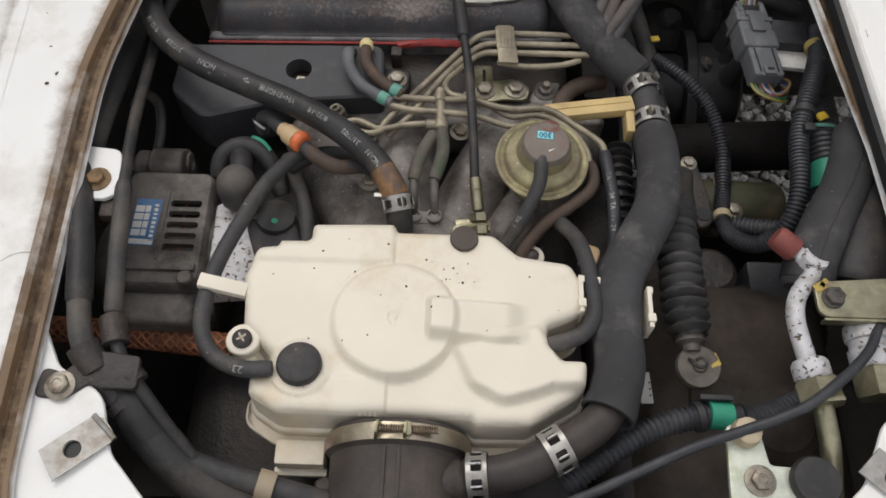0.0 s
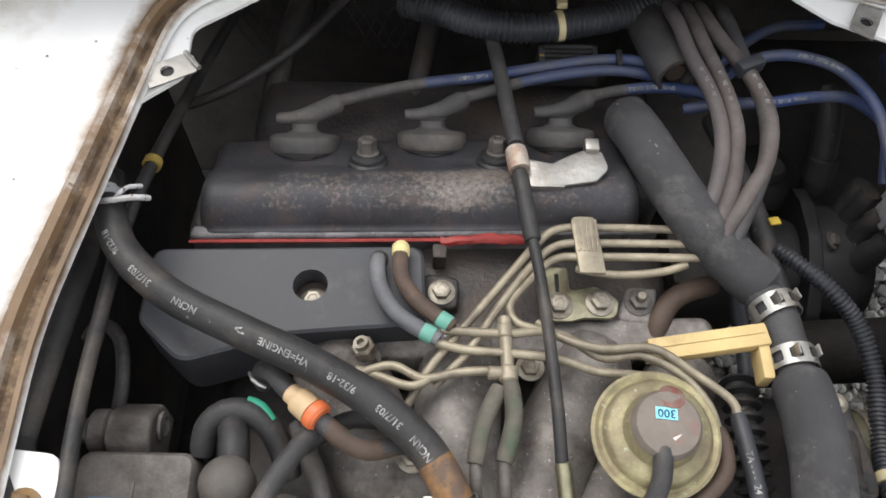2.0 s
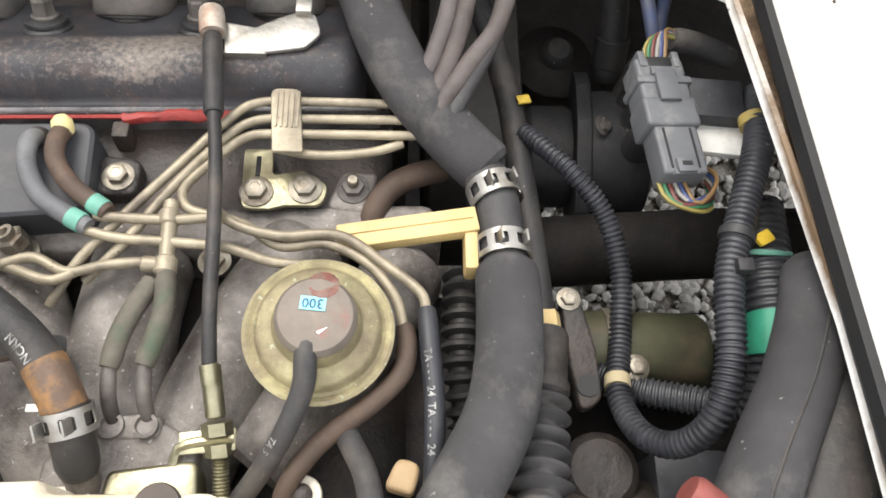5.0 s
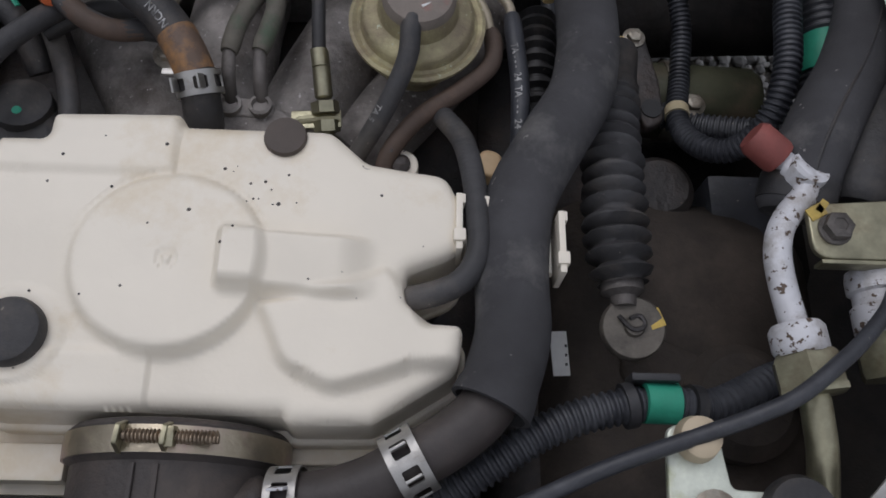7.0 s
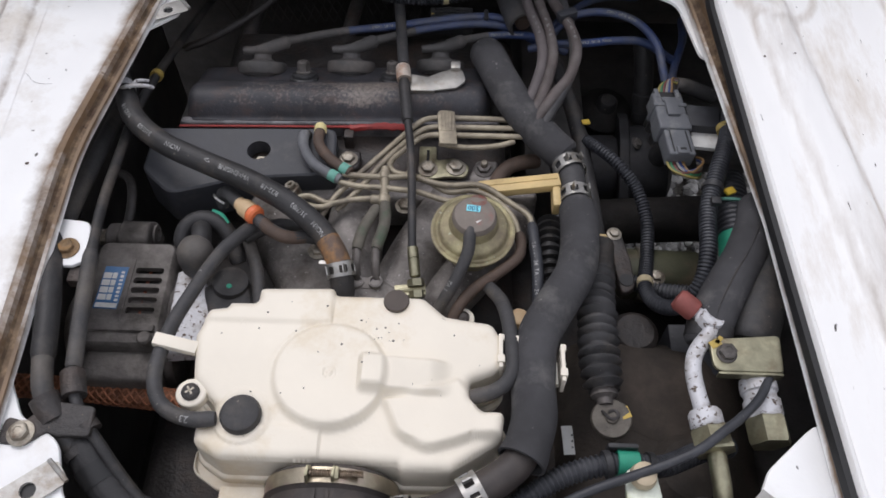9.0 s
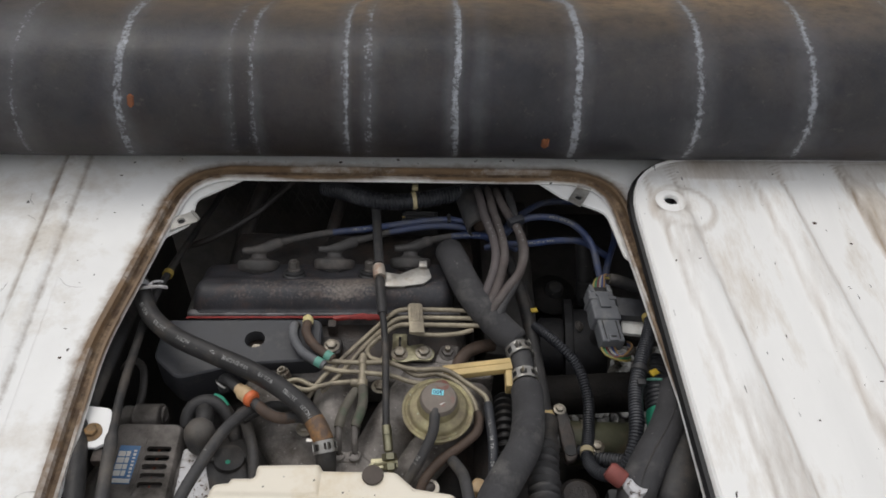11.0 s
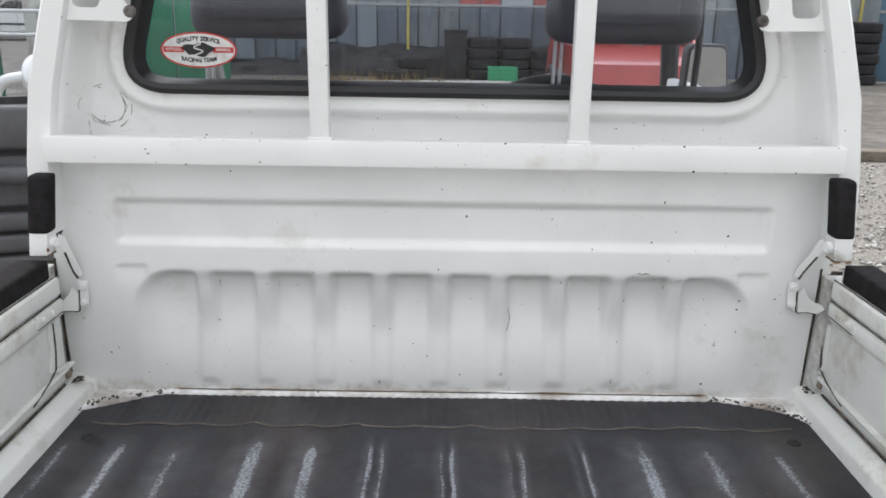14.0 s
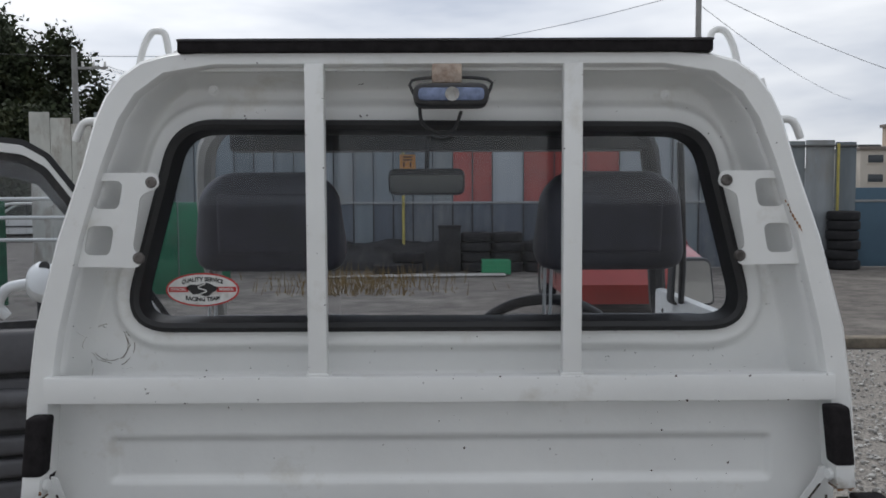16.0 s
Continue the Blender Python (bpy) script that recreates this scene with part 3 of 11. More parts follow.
# pressed swages in the floor beside the opening
for x0, x1, lean in ((-0.3790, -0.3590, -0.055), (-0.565, -0.545, 0.0), (0.43, 0.45, 0.0), (0.57, 0.59, 0.0)):
    sw = loft([[(xx + lean * (-0.15 + 0.03 * k - 0.86), -0.15 + 0.03 * k, BED + zz) for k in range(66)] for xx, zz in ((x0 - 0.012, 0.0003), (x0 - 0.002, 0.0005), (x0 + 0.002, 0.0035), (x0 + 0.006, 0.004), (x1 - 0.006, 0.004), (x1 - 0.002, 0.0035), (x1 + 0.002, 0.0005), (x1 + 0.012, 0.0003))], closed=False)
    mid_x = (x0 + x1) / 2
    wear_shade(part("floor_swage", sw, white_bed, truck_bed), lambda p: (0.0 if abs(p.x - lean * (p.y - 0.86) - mid_x) > 0.5 * (x1 - x0) + 0.006 else 0.50 if p.z < BED + 0.003 else 0.30) * (1 + 0.6 * noise.noise(p * 9)))
# cross member and chassis rails under the floor
frame_black = M("chassis_black", (0.080, 0.075, 0.072), 0.8, 0.0, var=0.4, scale=25, bump=0.3, dirt=(0.11, 0.095, 0.082), amount=0.45, dscale=14)
for x in (-0.40, 0.33):
    part("chassis_rail", box((x - 0.03, -0.15, 0.50), (x + 0.03, 1.95, 0.60), 0.01), frame_black, truck_bed)
for y in (0.36, 1.13):
    part("cross_member", box((-0.43, y - 0.03, 0.52), (0.36, y + 0.03, 0.62), 0.01), frame_black, truck_bed)

# corner gussets with spring nuts
clip_steel = M("clip_steel", (0.42, 0.41, 0.39), 0.5, 0.7, var=0.2, scale=80, bump=0.15, dirt=(0.2, 0.15, 0.1), amount=0.4, dscale=60)
GUSSETS = [
    ([(-0.290, 0.890, 0.01), (-0.2475, 0.928, 0.012), (-0.249, 0.962, 0.012), (-0.205, 0.996, 0.01), (-0.215, 1.012, 0.01), (-0.275, 1.000, 0.05), (-0.298, 0.94, 0.03)], (-0.256, 0.927), 32),
    ([(0.086, 1.006, 0.01), (0.115, 0.978, 0.012), (0.157, 0.957, 0.02), (0.168, 0.890, 0.01), (0.190, 0.90, 0.02), (0.180, 1.005, 0.05), (0.150, 1.022, 0.04), (0.095, 1.022, 0.01)], (0.131, 0.974), 62),
    ([(-0.290, 0.622, 0.01), (-0.268, 0.584, 0.012), (-0.242, 0.570, 0.02), (-0.232, 0.540, 0.02), (-0.205, 0.512, 0.03), (-0.20, 0.455, 0.01), (-0.285, 0.450, 0.04), (-0.300, 0.52, 0.03)], (-0.249, 0.540), 40),
    ([(0.197, 0.60, 0.01), (0.158, 0.566, 0.02), (0.143, 0.536, 0.02), (0.115, 0.512, 0.03), (0.105, 0.455, 0.01), (0.205, 0.450, 0.04), (0.212, 0.52, 0.03)], (0.155, 0.538), -40),
]
for corners, spot, ang in GUSSETS:
    g = part("gusset", slab(rounded(corners, 5), BED - 0.0100, BED - 0.0072, 0.001), white_bed, truck_bed)
    c = sheet([(-0.018, -0.010), (0.020, -0.010), (0.024, -0.005), (0.024, 0.006), (0.018, 0.011), (-0.016, 0.011)], [[(0.0055 * math.cos(a), 0.0055 * math.sin(a)) for a in np.linspace(0, 2 * math.pi, 14, endpoint=False)]], 0.0)
    c = thicken(c, 0.0014)
    size = 0.68 if spot[1] > 0.8 else 0.82
    move(c, pose(spot[0], spot[1], BED - 0.0045, 4, 3, ang) @ Matrix.Scale(size, 4))
    k = part("spring_nut", c, clip_steel, truck_bed)
    part("nut_hole", turned([(0.0056 * size, -0.0002), (0.0056 * size, -0.004), (0, -0.004)], (spot[0], spot[1], BED - 0.0052), n=14), black_trim, k)
    turn = Matrix.Rotation(radians(ang), 4, "Z")
    roll_ = [Vector((spot[0], spot[1], BED - 0.0042)) + turn @ Vector((d * size, s * 0.0105 * size, 0.0012)) for s, d in ((1, 0.020), (-1, 0.023))]
    part("rolled_edge", rod(roll_[0], roll_[1], 0.0014, 8), clip_steel, k)

# ---- hatch lid lying upside down beside the opening ----
lid_paint = M("lid_paint", (0.85, 0.845, 0.83), 0.5, var=0.05, scale=9, bump=0.05, bscale=100, dirt=(0.50, 0.42, 0.33), amount=0.34, dscale=9, specks=0.35, sscale=130, stretch=(2.0, 0.45, 1), wear_shade=(0.40, 0.29, 0.19), wear_mix=(1.5, 0.75))
LID = dense(rounded([(0.198, 0.478, 0.075), (0.655, 0.478, 0.075), (0.660, 1.030, 0.085), (0.176, 1.018, 0.085)], 8))
hatch_lid = thing("hatch_lid", "white steel engine hatch lid with stained ribs lying on the bed", "hatch lid", (0.42, 0.75, BED))
RIBS = ((0.2310, -0.112, 0.0120), (0.3355, -0.086, 0.0115), (0.4250, -0.060, 0.0120), (0.5150, -0.050, 0.0120), (0.6000, -0.040, 0.0110))


def sm(a, b, v):
    t = max(0.0, min(1.0, (v - a) / (b - a)))
    return t * t * (3 - 2 * t)


def lid_height(x, y):
    z = BED + 0.0135
    for c, lean, half in RIBS:
        d = abs(x - c - lean * (y - 0.80))
        end = sm(1.0, 0.955, y) * sm(0.50, 0.545, y)
        z += 0.0065 * end * sm(half + 0.0065, half - 0.0030, d)
    z += 0.0030 * sm(0.036, 0.026, math.hypot(x - 0.226, y - 0.940)) * sm(0.018, 0.026, math.hypot(x - 0.214, y - 0.947))
    return z


holes = [(0.214, 0.947), (0.262, 0.545), (0.60, 0.95)]
grid = bmesh.new()
inner = offset_loop(LID, -0.004)
y_lo, y_hi = min(p[1] for p in inner), max(p[1] for p in inner)
lid_rows = []
for j in range(111):
    y = y_lo + (y_hi - y_lo) * min(0.9985, max(0.0015, j / 110))
    xs = []
    for (ax_, ay_), (bx_, by_) in zip(inner, inner[1:] + inner[:1]):
        if (ay_ > y) != (by_ > y):
            xs.append(ax_ + (bx_ - ax_) * (y - ay_) / (by_ - ay_))
    x_lo, x_hi = min(xs), max(xs)
    lid_rows.append([grid.verts.new((x_lo + (x_hi - x_lo) * i / 120, y, lid_height(x_lo + (x_hi - x_lo) * i / 120, y))) for i in range(121)])
for a, b in zip(lid_rows, lid_rows[1:]):
    for i in range(120):
        mid_ = (a[i].co + b[i + 1].co) / 2
        if all(math.hypot(mid_.x - hx, mid_.y - hy) > 0.0085 for hx, hy in holes):
            grid.faces.new((a[i], a[i + 1], b[i + 1], b[i]))
lid_skin = part("lid_skin", grid, lid_paint, hatch_lid, sharp=60)


def lid_wear(p):
    streak = noise.noise(Vector((p.x * 26, p.y * 3, 1.0)))
    blot = noise.noise(Vector((p.x * 9, p.y * 7, 6.0)))
    w = 0.14 + 0.20 * noise.noise(Vector((p.x * 14, p.y * 3, 0)))
    for c, lean, half in RIBS:
        d = p.x - c - lean * (p.y - 0.80)
        foot = math.exp(-((abs(d) - half - 0.003) / 0.0042) ** 2)
        top = sm(half + 0.002, half - 0.003, abs(d))
        w = max(w, 0.66 * foot * (0.85 + 0.6 * streak), 0.40 * top * (0.8 + 0.9 * blot))
    for hx, hy in holes:
        w = max(w, 0.85 * math.exp(-(math.hypot(p.x - hx, p.y - hy) / 0.020) ** 2), 0.5 * math.exp(-((math.hypot(p.x - hx - 0.012, p.y - hy + 0.006) - 0.030) / 0.006) ** 2))
    w = max(w, 0.85 * math.exp(-(math.hypot(p.x - 0.275, p.y - 0.505) / 0.045) ** 2))
    w = max(w, 0.62 * sm(0.56, 0.47, p.y + 0.10 * (p.x - 0.30)) * (0.7 + 0.8 * noise.noise(Vector((p.x * 20, p.y * 9, 4.0)))))
    if p.y > 0.985:
        w = max(w, 0.42 + 0.5 * noise.noise(p * 14))
    return w


wear_shade(lid_skin, lid_wear)
part("lid_edge", loft([ring(offset_loop(LID, -0.0041), BED + 0.0133), ring(offset_loop(LID, -0.001), BED + 0.015), ring(offset_loop(LID, 0.0), BED + 0.013), ring(offset_loop(LID, 0.0), BED + 0.008)]), lid_paint, hatch_lid)
part("lid_seal", loft([ring(offset_loop(LID, -0.006), BED + 0.0005), ring(offset_loop(LID, 0.003), BED + 0.0005), ring(offset_loop(LID, 0.005), BED + 0.005), ring(offset_loop(LID, 0.0035), BED + 0.010), ring(offset_loop(LID, -0.001), BED + 0.0105)]), black_trim, hatch_lid, "black rubber edge seal")
for hx, hy in holes:
    part("bolt_hole_rim", turned([(0.0062, -0.003), (0.0064, 0.0), (0.0072, 0.0012), (0.0100, 0.0010), (0.0140, 0.0003), (0.0150, -0.0004)], (hx, hy, lid_height(hx, hy) + 0.0003), n=20, cap=False), lid_paint, hatch_lid)
    part("bolt_hole_shadow", turned([(0.0075, 0.0), (0.0070, 0.0006), (0, 0.0006)], (hx, hy, BED + 0.0095), n=16), black_trim, hatch_lid)

# ---- rubber bed mat, pulled back into a loose roll ----
PROFILE = [(1.845, 0.668), (1.70, 0.668), (1.50, 0.668), (1.385, 0.669), (1.325, 0.6775), (1.262, 0.7085), (1.195, 0.7440), (1.128, 0.7755), (1.075, 0.7870), (1.030, 0.7790), (0.999, 0.752), (0.988, 0.718), (1.000, 0.686), (1.030, 0.667), (1.09, 0.664), (1.20, 0.663)]
SKIN = smooth_path([(0, y, z) for y, z in PROFILE], 0.006)
GENTLE = [(1.845, 0.668), (1.70, 0.668), (1.52, 0.668), (1.405, 0.6715), (1.320, 0.696), (1.235, 0.737), (1.155, 0.774), (1.090, 0.789), (1.033, 0.780)] + PROFILE[10:]
SIDE = smooth_path([(0, y, z) for y, z in GENTLE], 0.006)
MAT_L, MAT_R = -0.632, 0.630


def mat_point(x, s):
    """A place on the mat: x across, s metres of sheet from the cab end."""
    f = max(0.0, min(len(SKIN) - 1.001, s / 0.006))
    i = int(f)
    p = SKIN[i].lerp(SKIN[i + 1], f - i)
    t = (SKIN[i + 1] - SKIN[i]).normalized()
    g = max(0.0, min(len(SIDE) - 1.001, f * (len(SIDE) - 1) / (len(SKIN) - 1)))
    k = int(g)
    share = sm(0.16, 0.42, abs(x + 0.06))
    p = p.lerp(SIDE[k].lerp(SIDE[k + 1], g - k), share)
    t = t.lerp((SIDE[k + 1] - SIDE[k]).normalized(), share).normalized()
    swell = abs(math.sin(math.pi * (x - 0.004) / 0.1035)) ** 0.7 - 0.55
    scallop = math.exp(-((s - 0.660) / 0.075) ** 2) * (1 - 0.65 * share)
    p = p + Vector((0, 0, scallop * (0.0085 * swell + 0.0035 * noise.noise(Vector((x * 9.0, 0.0, 9.0))))))
    nrm = Vector((0, t.z, -t.y))
    wav = 0.0022 * noise.noise(Vector((x * 4, s * 5, 3.0)))
    bulge = 0.006 * math.sin(x * 5 + 0.6) * max(0.0, min(1.0, (s - 0.45) / 0.2))
    return Vector((x, p.y + 0.028 * x * min(1, s / 0.5) + 0.4 * bulge, p.z)) + nrm * (wav + 0.3 * bulge + 0.002), nrm


LENGTH = 0.006 * (len(SKIN) - 1)
bed_mat = thing("bed_mat", "dark ribbed rubber bed mat with chalky worn ribs, rolled back", "rubber mat", (0, 1.4, BED))
mb = bmesh.new()
NXM, NSM = 420, len(SKIN) - 1
rows = []
for j in range(NSM + 1):
    s = LENGTH * j / NSM
    row = []
    for i in range(NXM + 1):
        x = MAT_L + (MAT_R - MAT_L) * i / NXM
        if s < 0.11:
            cut = max(0.0, (abs(x) - 0.47) / 0.17)
            s_here = max(s, 0.085 * min(1, cut) + 0.006 * noise.noise(Vector((x * 14, 0, 1))))
        else:
            s_here = s
        rib_ = Vector((0, 0, 0.0007 * math.sin(2 * math.pi * x / 0.0176))) if s_here < 0.124 and abs(x) < 0.575 else Vector()
        row.append(mb.verts.new(mat_point(x, s_here)[0] + rib_))
    rows.append(row)
for a, b in zip(rows, rows[1:]):
    for i in range(NXM):
        mb.faces.new((a[i], a[i + 1], b[i + 1], b[i]))
bmesh.ops.solidify(mb, geom=mb.faces[:], thickness=0.004)
part("mat_sheet", mb, mat_rubber, bed_mat, sharp=60)


def strip(x, s0, s1, w, lift=0.0012, wob=0.0):
    bm = bmesh.new()
    n = max(6, int((s1 - s0) / 0.008))
    prev = None
    for j in range(n + 1):
        s = s0 + (s1 - s0) * j / n
        k = w * (0.75 + 0.5 * noise.noise(Vector((x * 30, s * 25, 7)))) * (0.35 if j in (0, n) else 1)
        xx = x + wob * noise.noise(Vector((x * 9, s * 6, 2)))
        q = []
        for d, h in ((-k, -0.0004), (-k * 0.6, lift), (k * 0.6, lift), (k, -0.0004)):
            p, nr = mat_point(xx + d, s)
            q.append(bm.verts.new(p + nr * h))
        if prev:
            for c in range(3):
                bm.faces.new((prev[c], prev[c + 1], q[c + 1], q[c]))
        prev = q
    return bm


rust_chip = M("orange_rust_chip", (0.22, 0.08, 0.035), 0.8, var=0.4, scale=90, bump=0.3)
for x, s in ((0.117, 0.468), (-0.297, 0.885), (0.092, 0.925), (-0.322, 0.47), (-0.20, 0.39)):
    part("rust_chip", strip(x, s - 0.006, s + 0.006, 0.005), rust_chip, bed_mat)
# finely ribbed end of the mat against the cab
lipm = []
for i in range(13):
    x0, x1 = -0.60 + 1.19 * i / 13, -0.60 + 1.19 * (i + 1) / 13
    pts = [mat_point(x0 + (x1 - x0) * k / 6, 0.122 + 0.009 * math.sin(math.pi * k / 6) + 0.010 * noise.noise(Vector((i * 0.83, k * 0.3, 5))))[0] + Vector((0, 0, 0.001)) for k in range(7)]
    edge_ = tube(pts, 0.0030, 8, 0.006)
    for v in edge_.verts:
        v.co.z += (BED + 0.0105 - v.co.z) * 0.45 + 0.0006 * noise.noise(v.co * 90)
    lipm.append(edge_)
part("mat_edge", join(*lipm), mat_worn_soft, bed_mat, "frayed pale overlap edge")
for x in (-0.584, 0.576):
    p, nr = mat_point(x, 0.172)
    part("grommet_hole", turned([(0.011, 0.0), (0.010, 0.0015), (0.006, 0.0012), (0, 0.0011)], p + nr * 0.0004, n=18), black_trim, bed_mat)

# ---- side gates, tailgate and sills ----
for sx, cx in ((-1, -0.664), (1, 0.660)):
    gate = thing("side_gate", "white drop-down side gate with black foam capping, grubby seams", "truck gate", (cx, 0.8, BED), "bed gates")
    x = lambda d: cx + sx * d
    dz = 0.012 if sx > 0 else 0.0
    up_y = 1.785 if sx > 0 else 1.742
    end_in = -0.010 if sx > 0 else 0.016
    for nm, a, b, mt, bv in (("gate_panel", (0.0, -0.15, 0.715), (0.022, 1.790, 0.845 + dz), white_gate, 0.004),
                             ("rolled_rail", (-0.012, -0.15, 0.836 + dz), (0.030, 1.786, 0.8725 + dz), white_gate, 0.012),
                             ("top_rail", (-0.010, -0.15, 0.874 + dz), (0.030, 1.784, 0.907 + dz), white_gate, 0.006),
                             ("upper_lip", (0.002, -0.15, 0.905 + dz), (0.040, 1.782, 0.930 + dz), white_gate, 0.006),
                             ("foam_capping", (-0.003, -0.12, 0.908 + dz), (0.048, 1.768, 0.941 + dz), black_foam, 0.006)):
        lo = (min(x(a[0]), x(b[0])), a[1], a[2])
        hi = (max(x(a[0]), x(b[0])), b[1], b[2])
        gp_ = part(nm, box(lo, hi, bv, 3), mt, gate, "black foam capping strip" if "foam" in nm else "")
        if "foam" not in nm:
            wear_shade(gp_, lambda p: 0.16 + 0.3 * noise.noise(p * 4))
    part("lower_swage", tube([(x(-0.002), -0.14, 0.735), (x(-0.002), up_y - 0.086, 0.735), (x(-0.002), up_y - 0.012, 0.756), (x(-0.002), up_y, 0.84)], 0.005, 8, 0.03), white_gate, gate)
    wear_shade(part("end_post", box((min(x(end_in), x(0.04)), 1.790, 0.70), (max(x(end_in), x(0.04)), 1.830, 0.915), 0.004), white_gate, gate), lambda p: 0.55 + 0.4 * noise.noise(p * 20))
    plate = part("latch_plate", box((min(x(-0.0155), x(-0.011)), 1.684, 0.8495 + dz), (max(x(-0.0155), x(-0.011)), 1.772, 0.8715 + dz), 0.0012), white_gate, gate)
    part("plate_grime", tube([(x(-0.0150), 1.684, 0.8490 + dz), (x(-0.0150), 1.770, 0.8490 + dz)], 0.0011, 6, 0.02), grime_line, plate)
    for yy in (1.702, 1.732):
        part("rivet", hexbolt((x(-0.0155), yy, 0.8605 + dz), 0.0052, (-sx, 0, 0)), white_gate, plate)
    wear_shade(part("bed_sill", loft([[(x(a_), -0.16 + 1.992 * k / 60, z_ + 0.0012 * noise.noise(Vector((k * 0.3, z_ * 90, 2)))) for k in range(61)] for a_, z_ in ((-0.033, BED), (-0.0295, 0.690), (-0.0275, 0.6945), (-0.0235, 0.6970), (-0.006, 0.7062), (0.004, 0.708), (0.03, 0.708))], closed=False), white_gate, truck_bed), lambda p: (0.30 if p.z < 0.68 or p.z > 0.707 else 0.10) + 0.40 * noise.noise(p * 9))
    part("sill_seam", tube([(x(-0.0345 - 0.0012 * noise.noise(Vector((k * 0.37, 1.0, sx)))), -0.16 + 1.99 * k / 80, BED + 0.002) for k in range(81)], 0.0022, 6, 0.02), grime_line, truck_bed)
    part("gate_seam", tube([(x(-0.0015), -0.15 + 1.925 * k / 60, 0.7115 + 0.0006 * noise.noise(Vector((k * 0.4, 2.0, sx)))) for k in range(61)], 0.0026, 6, 0.02), grime_line, gate)
    part("swage_seam", tube([(x(-0.006), up_y - 0.086, 0.729), (x(-0.0062), up_y - 0.005, 0.752), (x(-0.0062), up_y + 0.006, 0.79), (x(-0.0062), up_y + 0.007, 0.842)], 0.0014, 6, 0.03), grime_line, gate)
    part("rail_seam", tube([(x(-0.0105), -0.14, 0.8732 + dz), (x(-0.0105), 1.778, 0.8732 + dz)], 0.0013, 6, 0.03), grime_line, gate)
    part("lip_seam", tube([(x(-0.004), -0.14 + 1.93 * k / 40, 0.9065 + dz + 0.0007 * noise.noise(Vector((k * 0.5, 4.0, sx)))) for k in range(41)], 0.0017, 6, 0.03), grime_line, gate)
    rg_ = random.Random(31 + sx)
    tagged(part("corner_grime", join(*[turned([(0.0, 0.0), (rg_.uniform(0.002, 0.0045), 0.0008), (rg_.uniform(0.001, 0.002), 0.0018), (0, 0.002)], (x(-0.006 - abs(rg_.gauss(0, 0.006))), 1.812 - abs(rg_.gauss(0, 0.012)), 0.7075 - 0.0), (rg_.uniform(-0.4, 0.4), rg_.uniform(-0.4, 0.4), 1), 6) for k in range(26)]), grime_line, truck_bed, "dark greenish grime in the corner"), kind="stuff")
    part("gap_seal", box((min(x(0.010), x(0.04)), 1.8302, 0.67), (max(x(0.010), x(0.04)), 1.8340, 0.92), 0.001), grime_line, gate)
    part("bump_stop", turned([(0.009, 0), (0.0095, 0.003), (0.007, 0.009), (0.003, 0.010), (0, 0.010)], (x(0.004), 1.790, 0.724), (-sx, -0.3, 0.3), 16), M("stop_rubber", (0.20, 0.17, 0.13), 0.8), gate)
tail = thing("tailgate", "white steel tailgate closing the bed", "truck gate", (0, -0.17, BED), "bed gates")
part("tail_panel", box((-0.66, -0.20, 0.665), (0.66, -0.172, 0.90), 0.006), white_gate, tail)
part("tail_rail", box((-0.66, -0.205, 0.885), (0.66, -0.165, 0.93), 0.01), white_gate, tail)

# ---- cab: back panel, hoop, guard bars, window ----
CAB = thing("truck_cab", "white kei truck cab seen from its load bed", "truck cab", (0, 2.3, 0.3))
WIN_OUT = dense(rounded([(-0.549, 1.212, 0.065), (0.529, 1.211, 0.065), (0.440, 1.556, 0.085), (-0.452, 1.563, 0.085)], 9), 0.02)


def inside(p, loop):
    x, y = p
    hit = False
    for i in range(len(loop)):
        (ax, ay), (bx, by) = loop[i - 1], loop[i]
        if (ay > y) != (by > y) and x < (bx - ax) * (y - ay) / (by - ay) + ax:
            hit = not hit
    return hit


def loop_dist(p, loop):
    best = 9.0
    q = Vector(p)
    for i in range(len(loop)):
        a, b = Vector(loop[i - 1]), Vector(loop[i])
        d = b - a
        t = max(0.0, min(1.0, (q - a).dot(d) / max(1e-9, d.length_squared)))
        best = min(best, (q - a - d * t).length)
    return best


# half width of the hoop, outer and inner, by height
HOOP_Z = [0.66, 0.98, 1.10, 1.22, 1.37, 1.488, 1.56, 1.60, 1.632, 1.655, 1.668, 1.672]
HOOP_O = [0.690, 0.689, 0.680, 0.663, 0.621, 0.578, 0.556, 0.537, 0.512, 0.478, 0.430, 0.37]
HOOP_I = [0.645, 0.646, 0.638, 0.617, 0.579, 0.541, 0.512, 0.485, 0.440, 0.36, 0.2, 0.1]
CX = -0.008


